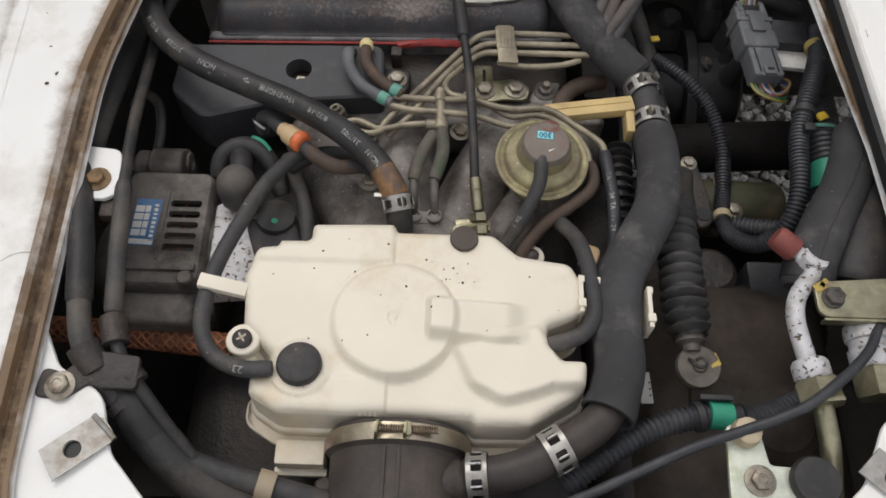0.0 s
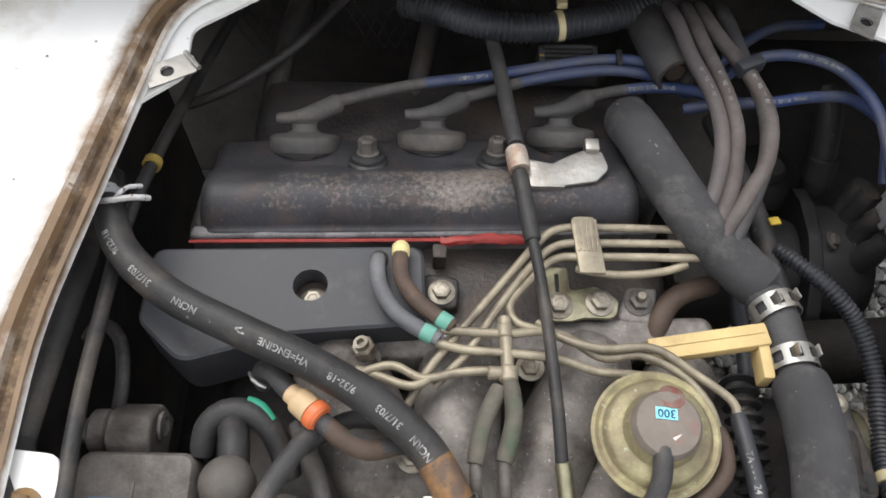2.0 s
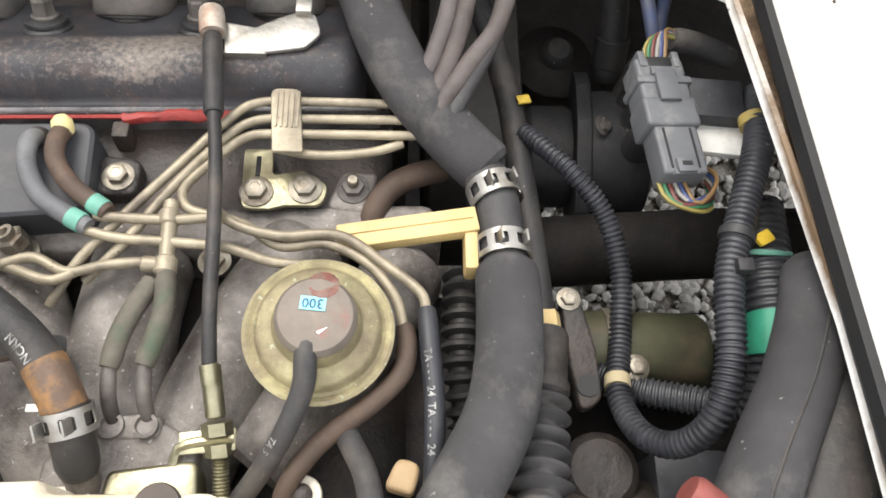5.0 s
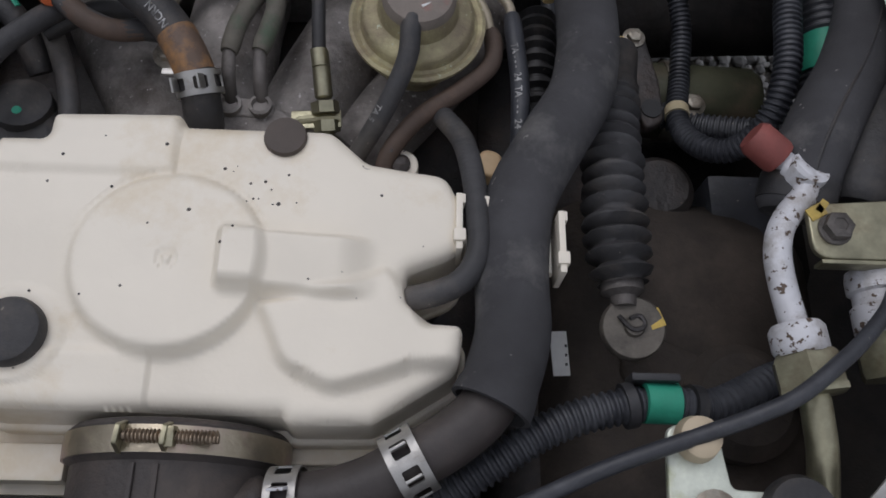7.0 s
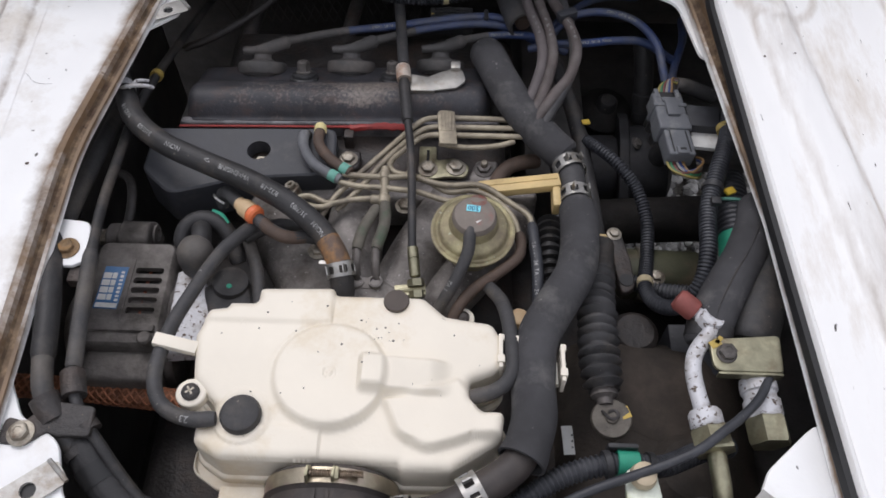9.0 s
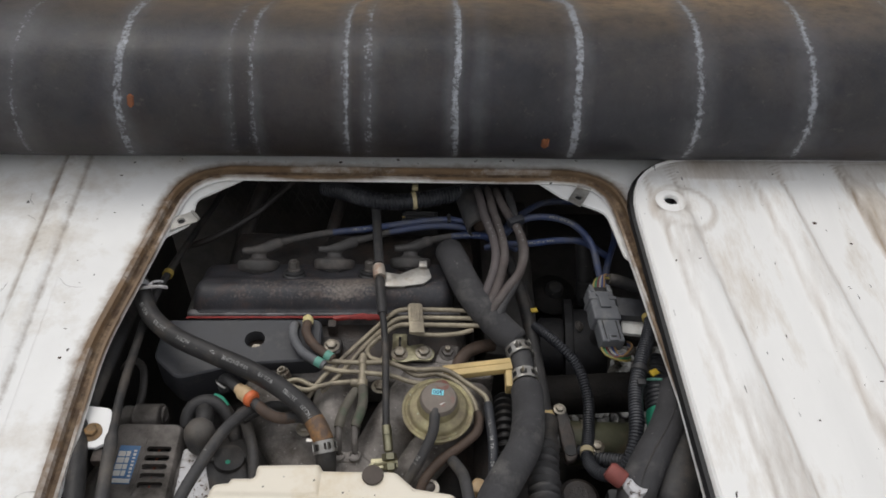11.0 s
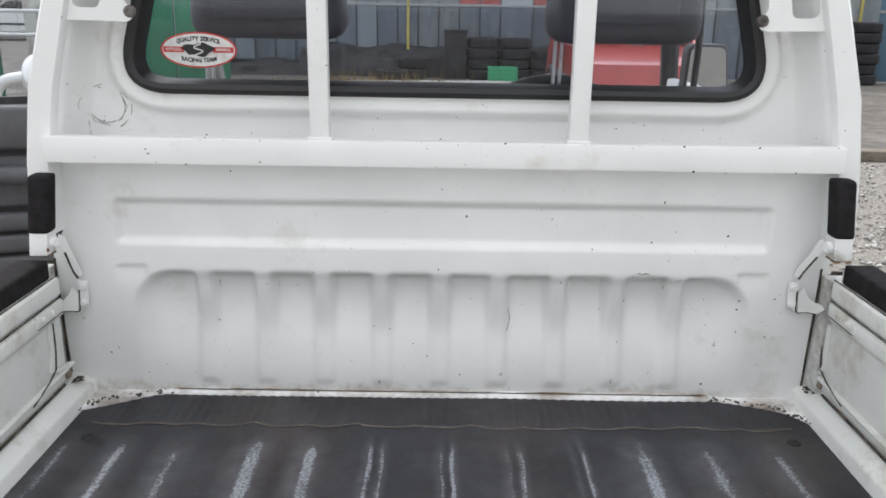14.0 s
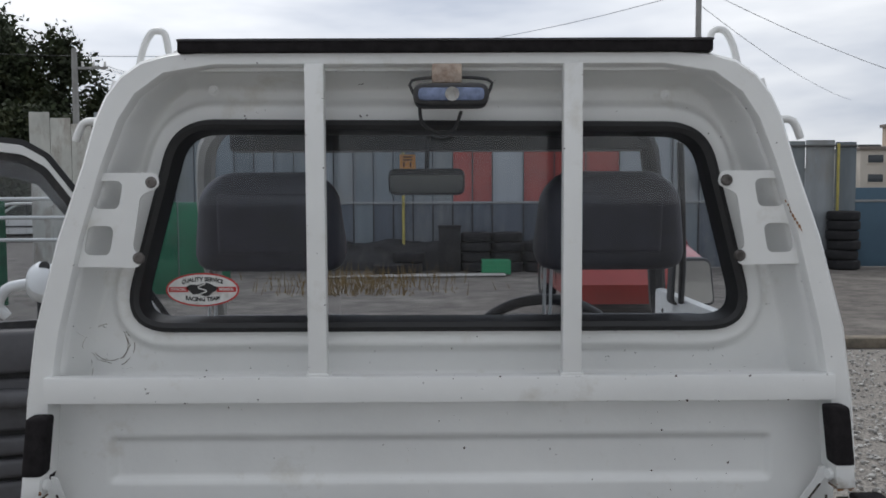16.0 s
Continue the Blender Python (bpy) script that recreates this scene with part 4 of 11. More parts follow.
def panel_y(x, z):
    """Depth of the pressed cab back at a place."""
    ax = abs(x - CX)
    low = 1.822 + 0.010 * sm(0.93, 0.66, z)
    r = 0.014
    bead = sm(0, r, min(z - 0.952, 1.037 - z)) * sm(0, r, 0.562 - ax)
    low += 0.011 * bead
    qx, qz = ax - 0.468, z - 0.832
    gap = 0.078 - math.hypot(qx, qz) if qx > 0 and qz > 0 else min(0.078 - qx, 0.078 - qz)
    bowl = sm(0.0, 0.024, gap) * sm(-0.012, 0.075, 0.078 - qx)
    fade = sm(0.690, 0.885, z)
    rib = 0.0
    for k in range(9):
        c = CX - 0.418 + 0.1035 * k
        rib = max(rib, sm(0.023, 0.010, abs(x - c)))
    low += bowl * (0.005 + 0.037 * fade - rib * sm(0.685, 0.705, z) * (0.0055 + 0.029 * sm(0.78, 0.90, z)))
    low += 0.0040 * sm(0.028, 0.022, abs(ax - 0.538)) * sm(0.9175, 0.9125, z) * sm(0.872, 0.912, z)
    up = 1.872 + 0.006 * sm(1.2, 1.6, z)
    d = loop_dist((x, z), WIN_OUT) if z > 1.12 else 9
    up -= 0.018 * sm(0.044, 0.026, d)
    edge = 0.0
    lim = np.interp(z, HOOP_Z, HOOP_I)
    up -= 0.070 * max(sm(0.028, 0.0, lim - ax) if z > 1.1 else 0.0, sm(0.030, 0.0, 1.648 - z))
    return low + (up - low) * sm(1.095, 1.135, z)


pb = bmesh.new()
NZ, NXP = 250, 300
vid = {}
for j in range(NZ + 1):
    z = 0.662 + (1.650 - 0.662) * j / NZ
    half = 0.670 - 0.022 * sm(0.93, 0.985, z) if z < 0.99 else min(0.648, np.interp(z, HOOP_Z, HOOP_I) + 0.010)
    half_r = half - 0.0135 * sm(0.985, 0.93, z)
    for i in range(NXP + 1):
        x = CX + (half if 2 * i < NXP else half_r) * (2 * i / NXP - 1)
        vid[i, j] = pb.verts.new((x, panel_y(x, z), z))
cut = offset_loop(WIN_OUT, -0.003)
for j in range(NZ):
    for i in range(NXP):
        q = [vid.get(k) for k in ((i, j), (i + 1, j), (i + 1, j + 1), (i, j + 1))]
        if None in q:
            continue
        cx_, cz_ = q[0].co.x + 0.0022, q[0].co.z + 0.002
        if 1.2 < cz_ < 1.58 and inside((cx_, cz_), cut):
            continue
        pb.faces.new(q)
back_panel = part("back_panel", pb, white_cab, CAB, sharp=80)


def panel_wear(p):
    w = 0.50 * sm(0.715, 0.672, p.z) + 0.25 * noise.noise(p * 5)
    if p.z < 0.93:
        w += 0.22 * max(0.0, noise.noise(Vector((p.x * 22, 0.0, p.z * 2))))
    return max(0.0, min(0.62, w * (1.0 if p.z < 1.1 else 0.6)))


wear_shade(back_panel, panel_wear)
for ex in (-0.6770, 0.6470):
    part("edge_joint", tube([(ex, panel_y(ex, 0.665 + 0.0125 * k) - 0.0006, 0.665 + 0.0125 * k) for k in range(22)], 0.0024, 6, 0.02), grime_line, CAB, "dark grimy joint")


def flat_xz(bm, y):
    """Stands a flat plan (x, y) upright as (x, z) at depth y."""
    return move(bm, Matrix(((1, 0, 0, 0), (0, 0, -1, y), (0, 1, 0, 0), (0, 0, 0, 1))))


def hoop_loop(ws, top):
    right = [(CX + w, z) for w, z in zip(ws[1:], HOOP_Z[1:])]
    right[-1] = (right[-1][0], top)
    return right + [(2 * CX - px, pz) for px, pz in reversed(right)]


O, I = hoop_loop(HOOP_O, 1.672), hoop_loop(HOOP_I, 1.645)
I = [(x, min(z, 1.645)) for x, z in I]
hoop = loft([[(x, 1.785 + d0, z) for x, z in L] for L, d0 in ((I, 0.085), (I, 0.006), (offset_loop(I, 0.004), 0.0), (offset_loop(O, -0.006), 0.0), (O, 0.008), (O, 0.10))], closed=False)
part("hoop", hoop, white_cab, CAB, sharp=50)

bar_w = white_cab
guard = thing("guard_frame", "white square-tube window guard welded across the cab back", "window guard", (0, 1.79, 1.1))
part("cross_bar", box((-0.651, 1.772, 1.103), (0.635, 1.798, 1.1455), 0.003), bar_w, guard)
for x in (-0.2075, 0.206):
    part("upright_bar", move(box((x - 0.0155, 1.776, 1.147), (x + 0.0155, 1.800, 1.648), 0.003), Matrix.Identity(4)), bar_w, guard)
    part("bar_foot", box((x - 0.019, 1.774, 1.1445), (x + 0.019, 1.801, 1.150), 0.0015), bar_w, guard)

window = thing("rear_window", "cab rear window glass in thick black rubber seal", "window", (0, 1.885, 1.2), kind="structure")
seal_loops = [[(x, y0, z) for x, z in offset_loop(WIN_OUT, d)] for d, y0 in ((0.006, 1.856), (0.004, 1.845), (-0.004, 1.841), (-0.012, 1.845), (-0.016, 1.862), (-0.018, 1.888))]
part("window_seal", loft(seal_loops), black_trim, window, "black rubber window seal")
glass = bpy.data.materials.new("window_glass")
glass.use_nodes = True
gn, gl = glass.node_tree.nodes, glass.node_tree.links
gn.clear()
g_out = gn.new("ShaderNodeOutputMaterial")
g_mix = gn.new("ShaderNodeMixShader")
g_tr = gn.new("ShaderNodeBsdfTransparent")
g_tr.inputs["Color"].default_value = (0.91, 0.93, 0.96, 1)
g_gl = gn.new("ShaderNodeBsdfGlossy")
g_gl.inputs["Roughness"].default_value = 0.03
g_fr = gn.new("ShaderNodeFresnel")
g_fr.inputs["IOR"].default_value = 1.45
gl.new(g_fr.outputs["Fac"], g_mix.inputs["Fac"])
gl.new(g_tr.outputs["BSDF"], g_mix.inputs[1])
gl.new(g_gl.outputs["BSDF"], g_mix.inputs[2])
gl.new(g_mix.outputs["Shader"], g_out.inputs["Surface"])
pane = part("pane", flat_xz(slab(offset_loop(WIN_OUT, -0.014), 0.0, 0.004), 1.884), glass, window, "clear tempered glass")
pane.visible_shadow = False

# bracket plates beside the window
for s in (-1, 1):
    X = (lambda v: CX + v * s)
    outl = rounded([(X(0.575), 1.478, 0.004), (X(0.478), 1.478, 0.012), (X(0.474), 1.455, 0.012), (X(0.506), 1.440, 0.015), (X(0.522), 1.35, 0.02), (X(0.502), 1.338, 0.012), (X(0.514), 1.320, 0.012), (X(0.625), 1.322, 0.004)], 4)
    h1 = rounded([(X(0.575), 1.465, 0.012), (X(0.534), 1.465, 0.012), (X(0.543), 1.418, 0.012), (X(0.588), 1.418, 0.012)], 4)
    h2 = rounded([(X(0.594), 1.390, 0.012), (X(0.551), 1.390, 0.012), (X(0.560), 1.341, 0.012), (X(0.604), 1.341, 0.012)], 4)
    br = thing("bracket_plate", "white steel bracket plate with two rounded holes and grey bolts", "bracket", (X(0.55), 1.86, 1.32), "window brackets")
    pl = flat_xz(sheet(outl, [h1, h2], 0.0), 0.0)
    bmesh.ops.solidify(pl, geom=pl.faces[:], thickness=0.003)
    move(pl, Matrix.Translation((-0.009 * s, 1.798, 0)) @ Matrix.Translation((-0.011, 0, 1.43)) @ Matrix.Diagonal((0.977, 1, 0.977, 1)) @ Matrix.Translation((0.011, 0, -1.43)))
    part("plate", pl, white_cab, br)
    for bx, bz in ((0.488, 1.462), (0.512, 1.336)):
        part("bolt", turned([(0.0095, 0), (0.0095, 0.003), (0.0075, 0.0055), (0.004, 0.0058), (0.0035, 0.004), (0, 0.004)], (-0.011 + (X(bx) + 0.011) * 0.977 - 0.009 * s, 1.7975, 1.43 + (bz - 1.43) * 0.977), (0, -1, 0), 18), alloy_dark, br, "grey domed bolt")
    # hinge pivot, foam-capped post end and latch strap
    fx, fz = (-0.6475, 0.989) if s < 0 else (0.6255, 1.000)
    post = thing("hoop_foot", "white hoop foot with black foam wrap and rusty open end", "post", (fx + s * 0.02, 1.76, 0.93), "hoop feet")
    foam = box((min(fx, fx + s * 0.034), 1.750, fz), (max(fx, fx + s * 0.034), 1.782, fz + 0.097), 0.007, 3)
    tube_end = box((min(fx + s * 0.003, fx + s * 0.033), 1.754, fz - 0.038), (max(fx + s * 0.003, fx + s * 0.033), 1.788, fz + 0.002), 0.003)
    for v in foam.verts[:] + tube_end.verts[:]:
        v.co.x -= s * 0.115 * (v.co.z - fz)
    part("foam_wrap", foam, black_foam, post, "black foam wrap")
    wear_shade(part("post_end", tube_end, white_cab, post), lambda p: 0.15 + 0.9 * sm(fz - 0.020, fz - 0.038, p.z) * max(0.0, 0.55 + noise.noise(p * 60)))
    part("end_opening", box((min(fx + s * 0.006, fx + s * 0.030), 1.757, fz - 0.0395), (max(fx + s * 0.006, fx + s * 0.030), 1.785, fz - 0.0375), 0.0005), seam_rust, post, "rusty open tube end")
    ex, ez = fx - s * 0.004, fz - 0.018
    part("pivot", turned([(0.0095, -0.010), (0.0100, -0.007), (0.0100, 0.001), (0.0085, 0.0025), (0.0080, 0.0045), (0, 0.005)], (ex + s * 0.005, 1.770, ez), (-s, -0.25, 0), 22), white_cab, post)
    # bent latch arm, its side web and the flared strap, all on two bolts
    bx0, bz0 = (-0.6425, 0.8830) if s < 0 else (0.6119, 0.9000)
    def bent(outline, depths, thick):
        """A bent sheet: outline (outward, up) with a depth at each corner."""
        bm = bmesh.new()
        front = [bm.verts.new((bx0 + s * u, d, bz0 + w)) for (u, w), d in zip(outline, depths)]
        back = [bm.verts.new((v.co.x, v.co.y + thick, v.co.z)) for v in front]
        n_ = len(front)
        bm.faces.new(front if s > 0 else front[::-1])
        bm.faces.new(back[::-1] if s > 0 else back)
        for k_ in range(n_):
            bm.faces.new((front[k_], front[(k_ + 1) % n_], back[(k_ + 1) % n_], back[k_]))
        bmesh.ops.recalc_face_normals(bm, faces=bm.faces[:])
        bmesh.ops.triangulate(bm, faces=bm.faces[:])
        return bm

    lift = (fz - 0.018) - bz0
    reach = s * (ex - bx0)
    arm_ = [(reach + 0.004, lift + 0.009), (reach - 0.005, lift + 0.006), (reach - 0.009, lift - 0.014), (-0.010, 0.030), (-0.013, 0.016), (-0.008, 0.014), (-0.003, 0.028), (reach - 0.0025, lift - 0.020), (reach + 0.003, lift - 0.010)]
    wear_shade(part("latch_arm", bent(arm_, [1.783, 1.783, 1.788, 1.812, 1.817, 1.812, 1.806, 1.784, 1.780], 0.004), white_cab, post), lambda p: 0.12 + 0.3 * noise.noise(p * 30))
    web_ = [(-0.002, 0.026), (reach - 0.004, lift - 0.028), (reach - 0.001, lift - 0.034), (0.0125, 0.002), (0.004, 0.000), (-0.005, 0.010)]
    # web lies in shade beside the arm: shade painted in through the high value
    wear_shade(part("latch_web", bent(web_, [1.814, 1.796, 1.812, 1.836, 1.832, 1.820], 0.003), white_gate, post), lambda p: 0.75 + 0.4 * noise.noise(p * 26))
    part("web_gap", tube([U_ for U_ in ((bx0 - s * 0.007, 1.8105, bz0 + 0.012), (bx0 - s * 0.002, 1.8060, bz0 + 0.027), (bx0 + s * (reach - 0.0030), 1.7850, bz0 + lift - 0.022))], 0.0018, 6, 0.004), grime_line, post)
    strap_ = [(0.0, 0.0), (-0.005, -0.012), (-0.0035, -0.030), (-0.001, -0.048), (0.010, -0.044), (0.023, -0.043), (0.031, -0.032), (0.027, -0.026), (0.015, -0.023), (0.006, -0.014)]
    wear_shade(part("latch_strap", bent(strap_, [1.800, 1.806, 1.808, 1.808, 1.800, 1.788, 1.782, 1.784, 1.792, 1.798], 0.0035), white_gate, post), lambda p: 0.10 + 0.25 * noise.noise(p * 30))
    part("strap_grime", tube([(bx0 + s * u, y_, bz0 + w) for u, y_, w in ((-0.006, 1.8115, -0.010), (-0.0045, 1.8125, -0.030), (-0.002, 1.8125, -0.0495), (0.010, 1.805, -0.0462), (0.023, 1.793, -0.0450))], 0.0012, 6, 0.004), grime_line, post)
    part("strap_flange", bent([(-0.004, 0.006), (-0.020, 0.003), (-0.018, -0.042), (-0.003, -0.046)], [1.8130, 1.8155, 1.8155, 1.8130], 0.003), white_cab, post)
    for u_, w_ in ((-0.0125, -0.004), (-0.0115, -0.034)):
        part("latch_bolt", hexbolt((bx0 + s * u_, 1.8135, bz0 + w_), 0.0055, (0, -1, 0)), white_cab, post)
    # angled corner and dirty ledge where panel meets bed
    ledge = [(X(0.645), 1.735), (X(0.60), 1.795), (X(0.485), 1.828), (X(0.485), 1.86), (X(0.645), 1.86)]
    led = slab(dense(ledge, 0.012), BED + 0.001, BED + 0.015, 0.004)
    wear_shade(part("corner_ledge", led, white_bed, truck_bed), lambda p: 0.45 + 0.55 * noise.noise(p * 12))
    crumbs = []
    rndc = random.Random(7 + s)
    for k in range(46):
        t_ = rndc.random()
        a_, b_ = (Vector(ledge[0]), Vector(ledge[1])) if k % 2 else (Vector(ledge[1]), Vector(ledge[2]))
        q_ = a_.lerp(b_, t_) + Vector((rndc.gauss(0, 0.004), rndc.gauss(0.003, 0.004)))
        crumbs.append(turned([(0.0, 0.0), (rndc.uniform(0.0015, 0.004), 0.0012), (rndc.uniform(0.001, 0.002), 0.003), (0, 0.0034)], (q_.x, q_.y, BED + 0.013), (rndc.uniform(-0.4, 0.4), rndc.uniform(-0.4, 0.4), 1), 6))
    tagged(part("dirt_crumbs", join(*crumbs), grime_line, truck_bed, "dark crumbs of dirt in the corner"), kind="stuff")
ledge_bar = loft([[(CX - 0.486 + 0.972 * k / 90, y_, BED + z_ + 0.0005 * noise.noise(Vector((k * 0.21, 0, 0)))) for k in range(91)] for y_, z_ in ((1.8235, 0.001), (1.8240, 0.010), (1.8275, 0.016), (1.8320, 0.0185), (1.866, 0.0205))], closed=False)
wear_shade(part("front_ledge", ledge_bar, white_bed, truck_bed), lambda p: 0.50 + 0.45 * noise.noise(p * 13) + (0.2 if p.z > BED + 0.017 else 0))
part("front_seam", tube([(CX - 0.475 + 0.95 * k / 30, 1.8305 + 0.0012 * noise.noise(Vector((k * 0.7, 1, 0))), BED + 0.0186) for k in range(31)], 0.0010, 6, 0.02), grime_line, truck_bed)

# roof, roof pad and rope hooks
part("roof", slab(rounded([(CX - 0.43, 1.80, 0.0), (CX + 0.43, 1.80, 0.0), (CX + 0.46, 2.72, 0.05), (CX - 0.46, 2.72, 0.05)], 4), 1.640, 1.678, 0.012), white_cab, CAB)
part("headliner", box((CX - 0.52, 1.90, 1.605), (CX + 0.52, 2.70, 1.638), 0.01), M("headliner_grey", (0.36, 0.36, 0.35), 0.9, var=0.1), CAB)
pad = thing("roof_pad", "black rubber roof pad strip along the cab top", "rubber strip", (0, 1.79, 1.67))
part("pad_strip", box((-0.424, 1.776, 1.6655), (0.429, 1.803, 1.688), 0.004, 2), black_foam, pad)
part("pad_rail", box((-0.424, 1.774, 1.683), (0.429, 1.778, 1.6865), 0.001), plastic_black, pad)
for s in (-1, 1):
    hk = thing("rope_hook", "white painted bent steel rope hook", "hook", (CX + s * 0.48, 1.83, 1.66), "roof hooks")
    part("hook_rod", tube([(CX + s * 0.495, 1.825, 1.645), (CX + s * 0.485, 1.828, 1.685), (CX + s * 0.472, 1.83, 1.708), (CX + s * 0.455, 1.83, 1.709), (CX + s * 0.449, 1.83, 1.698), (CX + s * 0.445, 1.83, 1.672)], 0.0058, 10, 0.005), white_cab, hk)
    hk2 = thing("rope_hook", "white painted bent steel rope hook", "hook", (CX + s * 0.72, 2.1, 1.55), "roof hooks")
    part("hook_rod", tube([(CX + s * 0.640, 2.10, 1.575), (CX + s * 0.672, 2.10, 1.588), (CX + s * 0.700, 2.10, 1.588), (CX + s * 0.712, 2.10, 1.575), (CX + s * 0.722, 2.10, 1.55)], 0.008, 10, 0.005), white_cab, hk2)
# doors, pillars and floor of the cab
part("door_shell", box((CX + 0.66, 1.87, 0.55), (CX + 0.695, 2.95, 1.16), 0.012), white_cab, CAB)
for s in (-1, 1):
    part("rear_pillar", tube([(CX + s * 0.66, 1.93, 1.10), (CX + s * 0.61, 1.93, 1.40), (CX + s * 0.56, 1.94, 1.64)], 0.028, 8, 0.05), white_cab, CAB)
    part("windscreen_pillar", tube([(CX + s * 0.690, 3.02, 1.08), (CX + s * (0.64 if s > 0 else 0.682), 2.88, 1.32), (CX + s * (0.575 if s > 0 else 0.632), 2.70, 1.56), (CX + s * (0.52 if s > 0 else 0.575), 2.66, 1.63)], 0.026, 8, 0.04), M("pillar_trim", (0.34, 0.33, 0.30), 0.6, var=0.08) if s < 0 else plastic_black, CAB)
    if s > 0:
        part("door_frame", tube([(CX + s * 0.655, 2.66, 1.15), (CX + s * 0.64, 2.6, 1.30), (CX + s * 0.585, 2.45, 1.57)], 0.009, 8, 0.04), plastic_black, CAB)
part("windscreen_header", box((CX - 0.56, 2.655, 1.562), (CX + 0.56, 2.72, 1.632), 0.012), plastic_black, CAB)
part("cab_floor", box((CX - 0.66, 1.90, 0.50), (CX + 0.66, 3.0, 0.56), 0.01), frame_black, CAB)
part("cab_front", box((CX - 0.67, 3.0, 0.5), (CX + 0.67, 3.04, 1.06), 0.01), white_cab, CAB)
part("dashboard", box((CX - 0.65, 2.62, 0.80), (CX + 0.65, 2.99, 1.07), 0.04, 3), plastic_black, CAB)
# seats with head restraints
seat_fabric = M("seat_vinyl", (0.070, 0.067, 0.080), 0.55, var=0.2, scale=20, bump=0.05, bscale=40, dirt=(0.06, 0.06, 0.06), amount=0.3, dscale=6)
for x in (-0.352, 0.338):
    seat = thing("cab_seat", "dark grey vinyl cab seat with broad head restraint", "seat", (x, 2.15, 0.56), "cab seats")
    hr = obox((x, 2.14, 1.388), (0.292, 0.115, 0.200), (6, 0, 0), 0.056, 6)
    for v in hr.verts:
        v.co.x = x + (v.co.x - x) * (1.0 + 0.06 * (1.40 - v.co.z) / 0.1 - 0.20 * max(0.0, (v.co.z - 1.42) / 0.07) ** 1.5)
    part("head_restraint", hr, seat_fabric, seat)
    part("restraint_inset", obox((x, 2.082, 1.385), (0.19, 0.02, 0.12), (6, 0, 0), 0.009, 3), seat_fabric, seat)
    for d in (-0.128, -0.115):
        part("restraint_post", rod((x + d - 0.004, 2.14, 1.16), (x + d, 2.14, 1.32), 0.0035), label_white, seat)
    part("backrest", obox((x, 2.17, 0.92), (0.46, 0.14, 0.54), (8, 0, 0), 0.05, 4), seat_fabric, seat)
    part("seat_base", obox((x, 2.38, 0.66), (0.47, 0.44, 0.16), (0, 0, 0), 0.05, 4), seat_fabric, seat)
wheel = thing("steering_wheel", "black steering wheel rim above the dashboard", "steering wheel", (0.245, 2.52, 0.98))
wpts = [(0.245 + 0.185 * math.cos(a), 2.50 - 0.11 * math.sin(a), 1.045 + 0.150 * math.sin(a)) for a in np.linspace(0, 2 * math.pi, 41)]
part("rim", tube(wpts, 0.013, 10, 0.015, round_end=0), plastic_black, wheel)
for a in (0, 2.1, 4.2):
    part("spoke", rod((0.245, 2.52, 1.03), (0.245 + 0.178 * math.cos(a + 0.5), 2.50 - 0.106 * math.sin(a + 0.5), 1.045 + 0.144 * math.sin(a + 0.5)), 0.009), plastic_black, wheel)
part("column", rod((0.245, 2.52, 1.03), (0.245, 2.75, 0.90), 0.03), plastic_black, wheel)
mirror_glass = bpy.data.materials.new("mirror_glass")
mirror_glass.use_nodes = True
mb_ = mirror_glass.node_tree.nodes["Principled BSDF"]
mb_.inputs["Metallic"].default_value, mb_.inputs["Roughness"].default_value = 1.0, 0.04
mb_.inputs["Base Color"].default_value = (0.75, 0.76, 0.74, 1)
rv = thing("rear_view_mirror", "black rear-view mirror hanging from the windscreen", "mirror", (-0.04, 2.46, 1.44))
part("mirror_case", flat_xz(slab(rounded([(-0.132, 1.443, 0.02), (0.055, 1.443, 0.02), (0.055, 1.508, 0.02), (-0.132, 1.508, 0.02)], 5), 0.0, 0.02, 0.004), 2.48), plastic_black, rv)
part("mirror_face", move(flat_xz(slab(rounded([(-0.127, 1.448, 0.017), (0.050, 1.448, 0.017), (0.050, 1.503, 0.017), (-0.127, 1.503, 0.017)], 5), 0.0, 0.001), 0.0), Matrix.Translation((0, 2.4585, 1.4755)) @ Matrix.Rotation(radians(-9), 4, "X") @ Matrix.Translation((0, 0, -1.4755))), mirror_glass, rv, "silvered mirror glass")
part("mirror_stem", tube([(-0.038, 2.475, 1.505), (-0.036, 2.50, 1.56), (-0.03, 2.56, 1.63)], 0.006, 8), plastic_black, rv)
insp = thing("windscreen_sticker", "orange inspection sticker on the windscreen", "sticker", (-0.09, 2.64, 1.52))
thin_paper = M("orange_paper", (0.75, 0.36, 0.10), 0.6, var=0.05)
pn, pl_ = thin_paper.node_tree.nodes, thin_paper.node_tree.links
glow_ = pn.new("ShaderNodeBsdfTranslucent")
glow_.inputs["Color"].default_value = (0.90, 0.42, 0.12, 1)
both_ = pn.new("ShaderNodeMixShader")
both_.inputs[0].default_value = 0.6
out_ = [k for k in pn if k.bl_idname == "ShaderNodeOutputMaterial"][0]
pl_.new(out_.inputs["Surface"].links[0].from_socket, both_.inputs[1])
pl_.new(glow_.outputs[0], both_.inputs[2])
pl_.new(both_.outputs[0], out_.inputs["Surface"])
face_ = bmesh.new()
face_.faces.new([face_.verts.new((px_, 2.64, pz_)) for px_, pz_ in ((-0.112, 1.514), (-0.070, 1.514), (-0.070, 1.552), (-0.112, 1.552))])
part("sticker_face", face_, thin_paper, insp)
